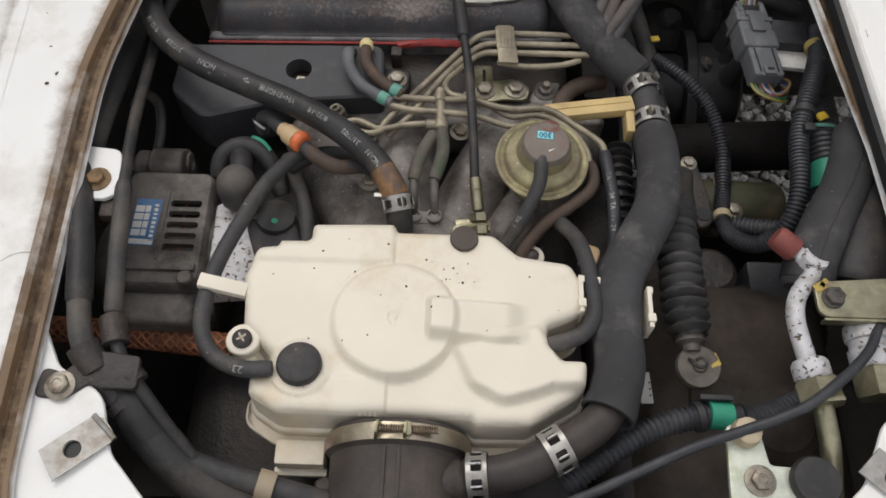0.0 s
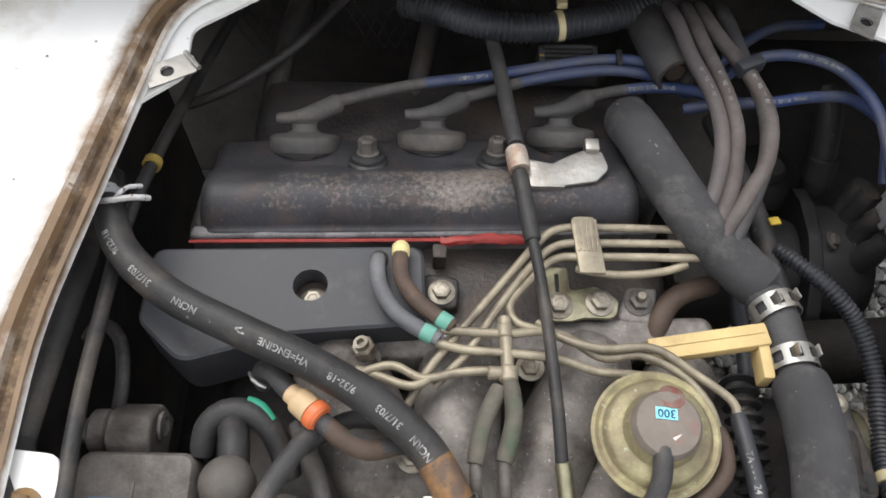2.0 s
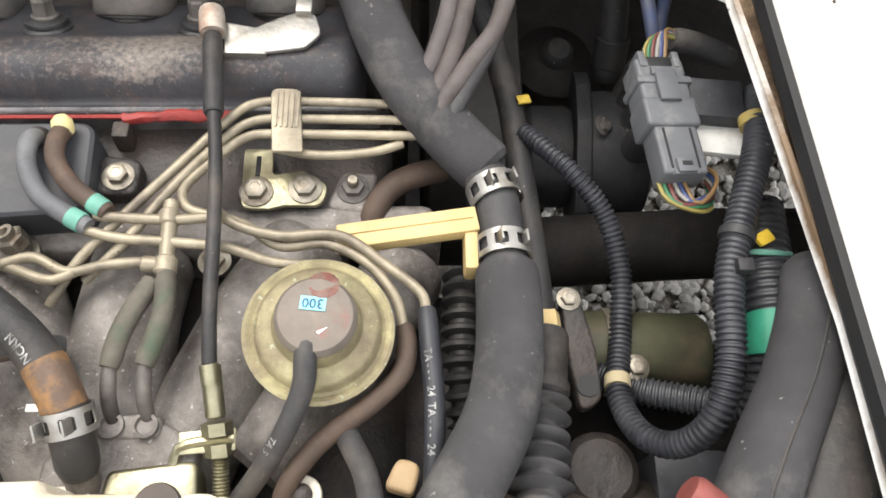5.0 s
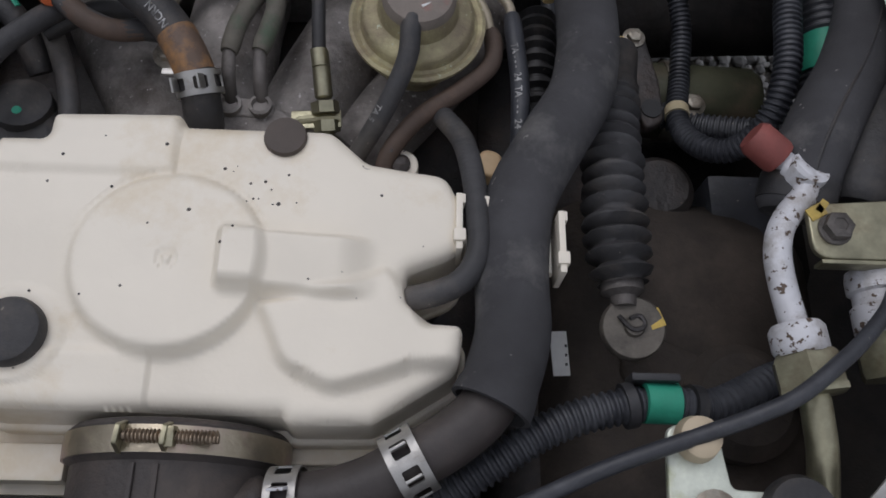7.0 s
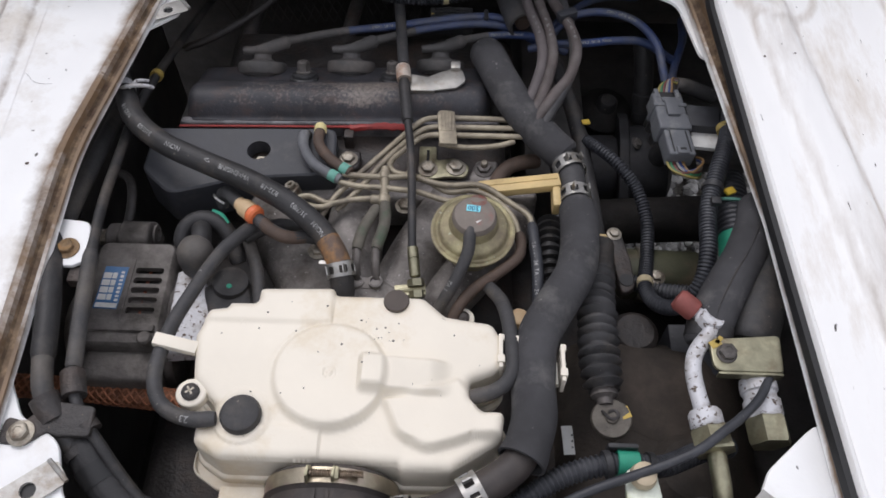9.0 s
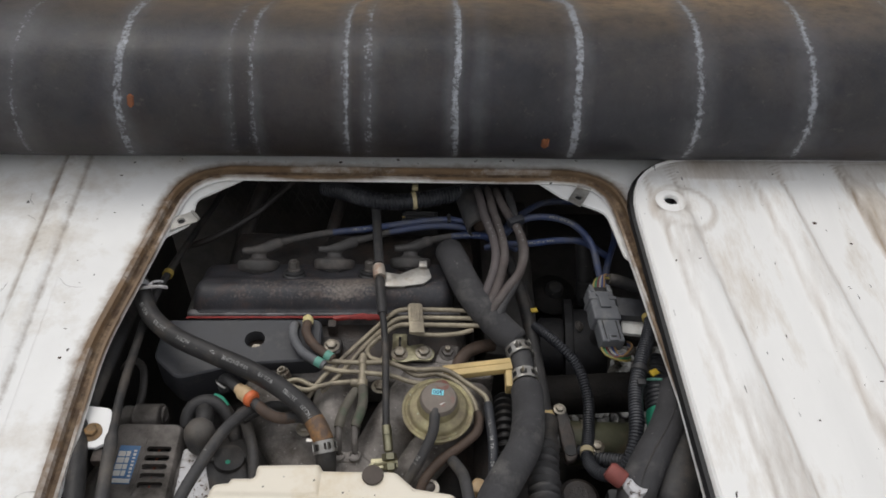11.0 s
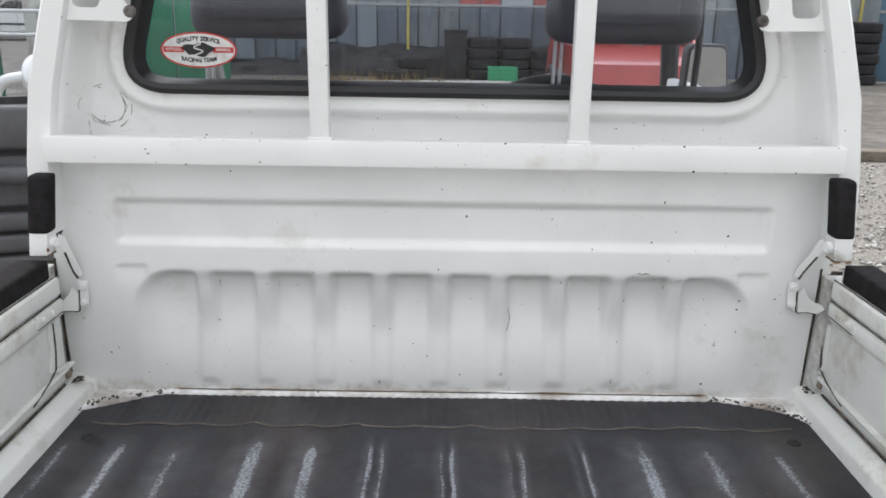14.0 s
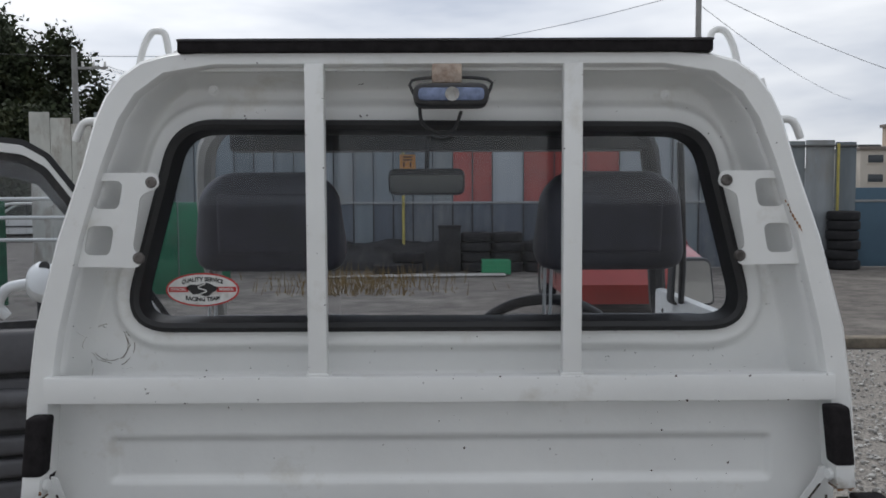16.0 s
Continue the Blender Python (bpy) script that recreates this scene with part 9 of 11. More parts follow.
fl_bm = slab(plate_loop, 0.0, 0.009, 0.002)
move(fl_bm, Matrix.Translation(cen + way * 0.001) @ Vector((0, 0, 1)).rotation_difference(way).to_matrix().to_4x4())
part("clamp_plate", fl_bm, dist_black, dist)
part("clamp_bolt", hexbolt(cen + Vector((0.010, -0.006, 0.0435)), 0.0040, (0.6, -0.1, 0.8)), alloy_dark, dist)
part("cap_screw", hexbolt(cen + Vector((0.026, -0.006, 0.0400)), 0.0032, (0.2, -0.3, 0.9)), alloy_dark, dist)
for k in range(4):
    a = -0.9 + k * 0.62
    foot = cen + way * 0.030 + Vector((0.0, 0.026 * math.cos(a + 1.2), 0.030 + 0.010 * math.sin(a + 0.9)))
    part("socket", turned([(0.0090, -0.010), (0.0086, 0.004), (0.0066, 0.012), (0.0076, 0.016), (0.0056, 0.024)], foot, (0.10, 0.28 - 0.12 * k, 0.92), 16), rubber_dark, dist)
part("lead_boot", turned([(0.0078, 0), (0.0085, 0.004), (0.0062, 0.010), (0.0070, 0.013), (0.0055, 0.018)], (0.1575, 0.888, 0.586), (-0.02, 0.3, 0.9), 16), rubber_dark, dist)
simple("advance_unit", "round dark vacuum unit behind the distributor", "vacuum unit", (0.122, 0.965, 0.50), [("lower_pan", turned([(0.020, -0.010), (0.024, -0.006), (0.026, -0.002), (0.026, 0.0), (0.022, 0.003), (0.012, 0.007), (0.0105, 0.0075)], (0.1225, 0.9665, 0.514), (0.05, -0.15, 1), 32), sooty), ("dome", turned([(0.0105, 0.005), (0.0100, 0.013), (0.0070, 0.0165), (0, 0.0172)], (0.1225, 0.9665, 0.514), (0.05, -0.15, 1), 24), rubber_dark)])
hose("post_pipe", "upright dark rubber pipe behind the distributor", [(0.150, 1.000, 0.575), (0.153, 0.985, 0.560), (0.1555, 0.968, 0.535), (0.1565, 0.955, 0.512)], 0.0092, rubber_dark, extra=[("lower_collar", turned([(0.0100, -0.004), (0.0108, -0.003), (0.0108, 0.014), (0.0100, 0.015)], (0.1560, 0.962, 0.524), (0.02, 0.42, 0.9), 20), rubber_dark)])

# grey multi-pin connector and wires
cn = thing("wiring_connector", "grey multi-pin wiring connector with coloured wires", "connector", (0.148, 0.845, 0.61))
R = pose(0.1465, 0.853, 0.622, 0, 6, 5)


def local(bm):
    return move(bm, R)


part("upper_half", local(box((-0.0125, -0.005, -0.010), (0.0120, 0.0255, 0.0068), 0.0024, 3)), grey_conn, cn)
part("upper_rim", local(box((-0.0140, 0.0105, -0.011), (0.0134, 0.0145, 0.0080), 0.0014)), grey_conn, cn)
part("middle_shell", local(box((-0.0133, -0.0125, -0.0105), (0.0128, 0.0030, 0.0074), 0.0020, 3)), grey_conn, cn)
part("latch", local(join(box((-0.0052, 0.000, 0.0066), (0.0052, 0.0160, 0.0096), 0.0012), box((-0.0062, 0.0148, 0.0066), (0.0062, 0.0195, 0.0085), 0.0010))), grey_conn, cn)
part("latch_ear", local(join(box((-0.0105, 0.0200, -0.004), (-0.0068, 0.0290, 0.0075), 0.0009), box((0.0066, 0.0200, -0.004), (0.0103, 0.0290, 0.0075), 0.0009))), grey_conn, cn)
part("top_recess", local(box((-0.0062, 0.0205, 0.0062), (0.0060, 0.0258, 0.0070), 0.0004)), black_trim, cn)
part("lower_half", local(box((-0.0105, -0.0370, -0.009), (0.0108, -0.0110, 0.0056), 0.0020, 3)), grey_conn, cn)
for gx in (-0.0064, 0.0066):
    part("side_groove", local(box((gx - 0.0005, -0.0345, 0.0052), (gx + 0.0005, -0.0135, 0.0061), 0.0002)), black_trim, cn)
part("lower_tab", local(join(box((-0.0046, -0.0372, 0.0050), (0.0046, -0.0300, 0.0076), 0.0010), box((-0.0060, -0.0376, 0.0020), (0.0060, -0.0350, 0.0060), 0.0008))), grey_conn, cn)
part("latch_window", local(box((-0.0024, -0.0342, 0.0072), (0.0024, -0.0320, 0.0079), 0.0003)), black_trim, cn)
part("side_plug", obox((0.1735, 0.862, 0.613), (0.026, 0.022, 0.016), (0, 0, -4), 0.0015), conduit, cn)
part("side_tag", obox((0.1790, 0.8445, 0.611), (0.030, 0.018, 0.004), (0, 0, -6), 0.0008), label_white, cn, "white paper tag")
WCOL = [(0.26, 0.21, 0.06), (0.03, 0.15, 0.07), (0.14, 0.04, 0.035), (0.26, 0.25, 0.23), (0.03, 0.05, 0.15), (0.20, 0.12, 0.05)]
for k, c in enumerate(WCOL):
    wm = M("wire_colour", c, 0.45, var=0.1, bump=0)
    part("lower_wire", tube([(0.1395 + 0.0024 * k, 0.818, 0.618), (0.1425 + 0.0026 * k, 0.8075 - 0.001 * (k % 3), 0.619), (0.155 + 0.002 * k, 0.803 + 0.002 * k, 0.617), (0.166 + 0.001 * k, 0.808 + 0.0035 * k, 0.610), (0.170, 0.822 + 0.003 * k, 0.60)], 0.0011, 6), wm, cn)
    part("upper_wire", tube([(0.1405 + 0.002 * k, 0.880, 0.621), (0.1415 + 0.002 * k, 0.889 + 0.001 * (k % 3), 0.624), (0.149 + 0.001 * k, 0.8975 + 0.0008 * k, 0.622), (0.163, 0.8995 + 0.0006 * k, 0.617)], 0.0011, 6), wm, cn)
part("wire_sleeve", tube([(0.158, 0.8995, 0.6175), (0.172, 0.900, 0.613), (0.192, 0.897, 0.606)], 0.0062, 12), rubber_hose, cn)
part("yellow_band", band([(0.186, 0.868, 0.618), (0.189, 0.850, 0.621), (0.188, 0.83, 0.62)], 0.5, 0.0072, 0.005), M("ochre_tape", (0.42, 0.32, 0.10), 0.6, var=0.2), cn)
gt = [(0.190, 0.812, 0.604), (0.188, 0.790, 0.606), (0.1865, 0.765, 0.606), (0.1855, 0.742, 0.604), (0.182, 0.720, 0.598), (0.178, 0.70, 0.59)]
simple("taped_loom", "thick taped wiring trunk with green tape band", "wiring loom", (0.186, 0.75, 0.58), [("trunk", tube(gt, 0.0118, 16, ribs=(0.004, 0.0012)), conduit), ("green_band", tube([(0.1862, 0.757, 0.6055), (0.1856, 0.748, 0.605), (0.1848, 0.739, 0.6035)], 0.0128, 18, round_end=0.03), green_tape, "green tape band"), ("yellow_flag", obox((0.1830, 0.7885, 0.6195), (0.009, 0.006, 0.002), (0, 10, 30), 0.0008), yellow_paint), ("teal_wire", tube([(0.176, 0.783, 0.617), (0.185, 0.7815, 0.619), (0.196, 0.783, 0.615)], 0.0014, 6), teal_paint)])
HR1 = [(0.198, 0.770, 0.630), (0.190, 0.746, 0.632), (0.176, 0.718, 0.636), (0.159, 0.692, 0.640), (0.1455, 0.668, 0.641), (0.140, 0.650, 0.636)]
hose("air_hose", "thick foam-covered hose by the hatch edge", HR1, 0.0145, rubber_foam, n=20, extra=[("end_collar", band(HR1, 0.93, 0.0150, 0.010), rubber_dark), ("seam", tube([p + Vector((0, 0, 0.0143)) for p in smooth_path(HR1, 0.01)], 0.0007, 6), rubber_dark)])
hose("air_hose", "thick foam-covered hose by the hatch edge", [(0.205, 0.730, 0.622), (0.192, 0.705, 0.628), (0.180, 0.680, 0.630), (0.170, 0.655, 0.628)], 0.0175, rubber_dark, n=20)
AP = [(0.1340, 0.6645, 0.649), (0.1388, 0.6590, 0.651), (0.1385, 0.6520, 0.650), (0.1325, 0.6450, 0.649), (0.1275, 0.6370, 0.649), (0.1252, 0.6270, 0.649), (0.1256, 0.6150, 0.649), (0.1278, 0.598, 0.649)]
ap = thing("refrigerant_pipe", "silver corroded refrigerant pipe with charging valve and hex unions", "pipe", (0.13, 0.62, 0.63))
part("pipe_body", tube(AP, 0.0050, 16), alloy_white, ap)
part("pipe_head", turned([(0.0075, 0), (0.0080, 0.003), (0.0075, 0.007)], (0.1395, 0.6595, 0.6478), (0.2, 0.3, 1), 20), alloy_white, ap)
part("valve_cap", turned([(0.0066, 0), (0.0074, 0.002), (0.0074, 0.012), (0.0060, 0.0145), (0, 0.0146)], (0.1325, 0.6680, 0.6485), (-0.75, 0.55, 0.2), 14), maroon_cap, ap, "ribbed maroon valve cap")
part("valve_stem", rod((0.1380, 0.6620, 0.6495), (0.1318, 0.6685, 0.6492), 0.0042, 12), alloy_white, ap)
part("union_collar", turned([(0.0085, 0), (0.0098, 0.002), (0.0098, 0.009), (0.0085, 0.011)], (0.1280, 0.6015, 0.6485), (0.10, -1, -0.02), 24), alloy_white, ap)
part("union_nut", turned([(0.0108, 0), (0.0122, 0.002), (0.0122, 0.012), (0.0126, 0.0125), (0.0126, 0.0145), (0.0110, 0.015)], (0.1302, 0.5915, 0.6465), (0.14, -1, -0.02), 6), brass_zinc, ap)
part("lower_pipe", tube([(0.1322, 0.579, 0.646), (0.1332, 0.568, 0.644), (0.1345, 0.555, 0.640), (0.136, 0.52, 0.625)], 0.0055, 14), brass_zinc, ap)
part("second_union", turned([(0.0085, -0.012), (0.0105, -0.011), (0.0112, -0.008), (0.0112, -0.003), (0.0098, -0.002), (0.0098, 0.002), (0.0112, 0.003), (0.0112, 0.012), (0.0100, 0.014)], (0.1665, 0.6150, 0.640), (0.05, -1, -0.05), 28), alloy_white, ap)
part("second_nut", turned([(0.0118, 0), (0.0128, 0.002), (0.0128, 0.014), (0.0118, 0.016)], (0.1672, 0.6015, 0.639), (0.05, -1, -0.05), 6), brass_zinc, ap)
part("second_pipe", tube([(0.1695, 0.652, 0.634), (0.1670, 0.638, 0.638), (0.1665, 0.626, 0.640)], 0.0085, 14), rubber_dark, ap)
simple("pipe_bracket", "zinc plated pipe bracket with dark hex bolt", "bracket", (0.155, 0.635, 0.645), [("plate", slab(rounded([(0.1362, 0.6462, 0.005), (0.1800, 0.6500, 0.003), (0.1780, 0.6250, 0.003), (0.1362, 0.6250, 0.007)], 4), 0.6520, 0.6545, 0.0008), brass_zinc), ("plate_lip", box((0.139, 0.6232, 0.647), (0.178, 0.6250, 0.654), 0.0008), brass_zinc), ("bracket_bolt", hexbolt((0.1452, 0.6362, 0.6545), 0.0054, washer=1.15), alloy_dark), ("primer_fringe", join(obox((0.1395, 0.6430, 0.6547), (0.007, 0.005, 0.0006), (0, 0, 30), 0.0002), obox((0.1420, 0.6453, 0.6547), (0.006, 0.003, 0.0006), (0, 0, 50), 0.0002)), yellow_dull, "yellow-green passivate stain")])
CT = [(0.172, 0.626, 0.648), (0.160, 0.608, 0.655), (0.1465, 0.5945, 0.660), (0.1340, 0.5845, 0.6635), (0.1175, 0.5725, 0.6635), (0.1010, 0.5655, 0.660), (0.086, 0.5605, 0.657), (0.058, 0.551, 0.653), (0.034, 0.541, 0.645), (0.0, 0.527, 0.632), (-0.04, 0.513, 0.618)]
hose("thin_cable", "thin black sheathed cable sagging across the bay", CT, 0.0028, conduit, "cable", n=12)
lbk = thing("cable_bracket", "zinc plated bracket with beige rubber grommet", "bracket", (0.09, 0.548, 0.645))
part("bracket_plate", slab(rounded([(0.0785, 0.5655, 0.005), (0.0955, 0.5665, 0.005), (0.0985, 0.5450, 0.003), (0.1180, 0.5440, 0.003), (0.1180, 0.5200, 0.003), (0.0760, 0.5200, 0.003)], 4), 0.6460, 0.6485, 0.0008), M("pale_zinc", (0.60, 0.63, 0.54), 0.38, 0.45, var=0.25, scale=70, bump=0.1, dirt=(0.42, 0.44, 0.22), amount=0.4, dscale=55), lbk)
part("grommet", join(turned([(0.0068, 0), (0.0078, 0.002), (0.0068, 0.0075), (0.0045, 0.009)], (0.0875, 0.5605, 0.6485), n=22), box((0.084, 0.5545, 0.6485), (0.0915, 0.5605, 0.6555), 0.0015)), M("beige_rubber", (0.52, 0.43, 0.30), 0.6, var=0.12), lbk, "beige rubber grommet")
part("plate_bolt", hexbolt((0.0920, 0.5370, 0.6485), 0.0055), bolt_metal, lbk)
part("dark_bung", turned([(0.0125, 0), (0.0130, 0.003), (0.0115, 0.006), (0.004, 0.0065), (0, 0.006)], (0.1190, 0.5370, 0.6480), n=26), rubber_dark, lbk)
LL = [(0.000, 0.540, 0.606), (0.024, 0.556, 0.614), (0.050, 0.571, 0.617), (0.082, 0.579, 0.618), (0.108, 0.579, 0.614), (0.137, 0.592, 0.606), (0.160, 0.60, 0.595)]
simple("wiring_loom", "dark corrugated loom with green tape and black clip", "wiring loom", (0.08, 0.578, 0.60), [("conduit", tube(LL, 0.0064, 14, ribs=(0.0032, 0.0011)), conduit), ("green_band", band(LL, 0.555, 0.0080, 0.013), green_tape, "green tape band"), ("loom_clip", join(band(LL, 0.480, 0.0086, 0.004), band(LL, 0.63, 0.0086, 0.004), box((0.0745, 0.5855, 0.616), (0.0930, 0.5885, 0.627), 0.001)), plastic_black)])
simple("number_strip", "sliver of a white printed strip on the gearbox", "label", (0.06, 0.61, 0.56), [("strip", obox((0.0595, 0.6100, 0.5705), (0.0075, 0.020, 0.0012), (0, 0, 3)), label_white)] + [("print_bar", obox((0.0622, 0.6050 + 0.0042 * k, 0.5713), (0.0010, 0.0012, 0.0004), (0, 0, 3)), print_black) for k in range(3)])
simple("dark_box", "dark ribbed relay box low in the bay", "relay box", (0.16, 0.69, 0.53), [("box_body", box((0.142, 0.668, 0.520), (0.178, 0.710, 0.556), 0.003), conduit), ("box_lip", box((0.140, 0.662, 0.546), (0.180, 0.670, 0.551), 0.0015), conduit)])
simple("dark_canister", "dark round canister below the U loom", "canister", (0.115, 0.70, 0.53), [("can", turned([(0.016, -0.02), (0.018, 0.0), (0.018, 0.012), (0.014, 0.016), (0, 0.0165)], (0.116, 0.700, 0.545), n=26), engine_dark)])


# ---- the yard beyond the truck ----
kerb_m = M("old_timber_kerb", (0.20, 0.17, 0.13), 0.85, var=0.3, scale=9, bump=0.4, bscale=60, dirt=(0.10, 0.09, 0.07), amount=0.5, dscale=5)
solo("kerb", box((1.6, 8.15, 0.0), (26.0, 8.33, 0.10), 0.015), kerb_m, "weathered low kerb edging the gravel", "kerb", kind="structure")

sheet_blue = M("blue_grey_sheet", (0.20, 0.235, 0.26), 0.5, 0.3, var=0.18, scale=1.2, bump=0.1, bscale=30, dirt=(0.26, 0.27, 0.26), amount=0.35, dscale=0.9, stretch=(1, 1, 0.3), rand=0.25)
sheet_pale = M("pale_grey_sheet", (0.34, 0.37, 0.39), 0.5, 0.3, var=0.15, scale=1.2, bump=0.1, bscale=30, dirt=(0.22, 0.20, 0.17), amount=0.3, dscale=0.8, stretch=(1, 1, 0.3), rand=0.25)
sheet_low = M("dark_grey_sheet", (0.13, 0.15, 0.18), 0.5, 0.3, var=0.3, scale=1.2, bump=0.1, bscale=30, dirt=(0.24, 0.25, 0.25), amount=0.35, dscale=0.9, stretch=(1, 1, 0.3), rand=0.3)
seam_dark = M("sheet_seam", (0.055, 0.058, 0.062), 0.6, 0.2, var=0.2, scale=3)
sheet_red = M("faded_red_sheet", (0.36, 0.075, 0.065), 0.55, 0.2, var=0.2, scale=1.5, bump=0.1, bscale=30, rand=0.2)
sheet_deep = M("blue_panel", (0.075, 0.135, 0.19), 0.55, 0.2, var=0.12, scale=1.2, bump=0.1, bscale=30, rand=0.15)
wall_back = thing("fence_back", "tall fence of blue-grey and red corrugated metal sheets", "fence", (0, 17.4, 0), kind="structure")


def corrugated(w, h, ribs=8, depth=0.018):
    bm = bmesh.new()
    n = ribs * 4
    cols = []
    for i in range(n + 1):
        d = depth if i % 4 in (1, 2) else 0.0
        x = w * i / n
        cols.append((bm.verts.new((x, -d, 0)), bm.verts.new((x, -d, h))))
    for a, b in zip(cols, cols[1:]):
        bm.faces.new((a[0], b[0], b[1], a[1]))
    return bm


rnd = random.Random(4)
RED_RUNS = ((0.295, 1.115), (1.76, 3.75))
edges_ = [0.295 - 0.41 * k for k in range(18, -1, -1)] + [0.705, 1.115, 1.76, 2.40, 3.05, 3.75, 4.30, 4.85, 5.4, 5.95, 6.5, 6.96]
for x0, x1 in zip(edges_, edges_[1:]):
    red = any(a - 0.01 < x0 and x1 < b + 0.01 for a, b in RED_RUNS)
    pale = rnd.random() < 0.3
    part("metal_sheet", move(corrugated(x1 - x0 + 0.02, 3.25 + 0.05 * rnd.random(), 2, 0.012), Matrix.Translation((x0, 17.4 + 0.02 * rnd.random(), 0.02))), sheet_red if red else sheet_pale if pale else sheet_blue, wall_back)
    part("lower_sheet", move(corrugated(x1 - x0 + 0.02, 1.36, 2, 0.012), Matrix.Translation((x0, 17.372, 0.02))), sheet_blue if rnd.random() < 0.2 else sheet_low, wall_back)
    part("sheet_seam", box((x0 - 0.014, 17.352, 0.02), (x0 + 0.014, 17.362, 3.2 if red else 3.1), 0.002), seam_dark, wall_back)
for x0, w, h, m in ((6.95, 0.62, 2.60, sheet_blue), (7.58, 0.60, 2.62, sheet_pale), (8.19, 0.44, 2.58, sheet_blue)):
    part("metal_sheet", move(corrugated(w, h, 2, 0.03), Matrix.Translation((x0, 17.3, 0.02))), m, wall_back)
for i in range(16):
    part("blue_panel", box((8.66 + 1.3 * i, 17.35, 0.02), (9.94 + 1.3 * i, 17.40, 1.62 if i % 5 else 1.66), 0.008), sheet_deep, wall_back)
part("fence_rail", box((-7, 17.33, 1.36), (30, 17.37, 1.41), 0.01), M("grey_rail", (0.28, 0.29, 0.29), 0.6, 0.4), wall_back)
part("fence_rail", box((6.9, 17.22, 2.50), (9.1, 17.27, 2.54), 0.01), M("dark_rail", (0.12, 0.12, 0.12), 0.6, 0.4), wall_back)
yellow_pole = M("yellow_pole", (0.42, 0.36, 0.10), 0.6, var=0.2, scale=4)
for px, h in ((-0.72, 3.0), (8.22, 2.56), (4.4, 2.9)):
    part("yellow_post", rod((px, 17.22, 0.0), (px, 17.22, h), 0.03, 10), yellow_pole, wall_back)
rusty_white = M("rusty_white_sheet", (0.56, 0.56, 0.52), 0.6, 0.1, var=0.2, scale=2, dirt=(0.17, 0.10, 0.06), amount=0.5, dscale=2.5, stretch=(1, 1, 0.4))
for i in range(3):
    part("left_sheet", move(corrugated(0.40, 3.22 - 0.12 * i, 2), pose(-8.22 + 0.42 * i, 17.0, 0.02, 0, 0, 4)), rusty_white, wall_back, "rust-streaked white metal sheet")

# tyres
tyre_m = M("tyre_rubber", (0.014, 0.014, 0.016), 0.85, var=0.3, scale=9, bump=0.3, bscale=60, dirt=(0.045, 0.043, 0.042), amount=0.3, dscale=5)


def tyre_mesh():
    return turned([(0.18, 0.02), (0.20, 0.0), (0.27, -0.004), (0.305, 0.02), (0.312, 0.05), (0.312, 0.14), (0.305, 0.17), (0.27, 0.194), (0.20, 0.19), (0.18, 0.17), (0.18, 0.02)], n=26, cap=False)


first = None
STACKS = [(8.22, 16.95, 6), (0.75, 16.85, 4), (1.38, 16.85, 4), (2.0, 16.8, 3), (-0.62, 16.75, 2), (-0.98, 16.4, 1)]
for sx_, sy_, n_ in STACKS:
    for k in range(n_):
        dx = 0.02 * math.sin(k * 2.7 + sx_)
        if first is None:
            first = solo("tyre", tyre_mesh(), tyre_m, "worn black car tyre lying in a stack", "tyre", "stacked tyres")
            first.matrix_world = pose(sx_ + dx, sy_, 0.004 + 0.198 * k)
        else:
            copy_thing(first, pose(sx_ + dx, sy_ + 0.015 * (k % 2), 0.004 + 0.198 * k))

# low dark heap of tarpaulin along the fence, and a dark bin
heap_m = M("black_tarpaulin", (0.014, 0.014, 0.016), 0.6, var=0.5, scale=3, bump=0.5, bscale=14, dirt=(0.05, 0.046, 0.042), amount=0.35, dscale=4)
heap = bmesh.new()
heap_rows = []
for j in range(9):
    row = []
    for i in range(181):
        hx = -5.2 + 9.0 * i / 180
        top = (0.60 if hx > -2.9 else 0.30) + 0.10 * noise.noise(Vector((hx * 1.6, 3.0, 0.0))) + 0.05 * noise.noise(Vector((hx * 6.0, 1.0, 0.0)))
        f = j / 8
        row.append(heap.verts.new((hx, 16.98 + 0.30 * f - 0.10 * noise.noise(Vector((hx * 2.2, f * 3, 5.0))), 0.004 + (top - 0.004) * math.sin(f * math.pi / 2))))
    heap_rows.append(row)
for a, b in zip(heap_rows, heap_rows[1:]):
    for i in range(180):
        heap.faces.new((a[i], a[i + 1], b[i + 1], b[i]))
solo("tarpaulin_heap", heap, heap_m, "low crumpled black tarpaulin heap along the fence", "tarpaulin")
bin_ = thing("storage_bin", "dark square storage bin before the fence", "bin", (0.22, 16.8, 0))
part("bin_body", box((0.0, 16.66, 0.004), (0.44, 16.95, 0.88), 0.02), heap_m, bin_)
part("bin_lid", box((-0.015, 16.64, 0.88), (0.455, 16.96, 0.935), 0.012), heap_m, bin_)

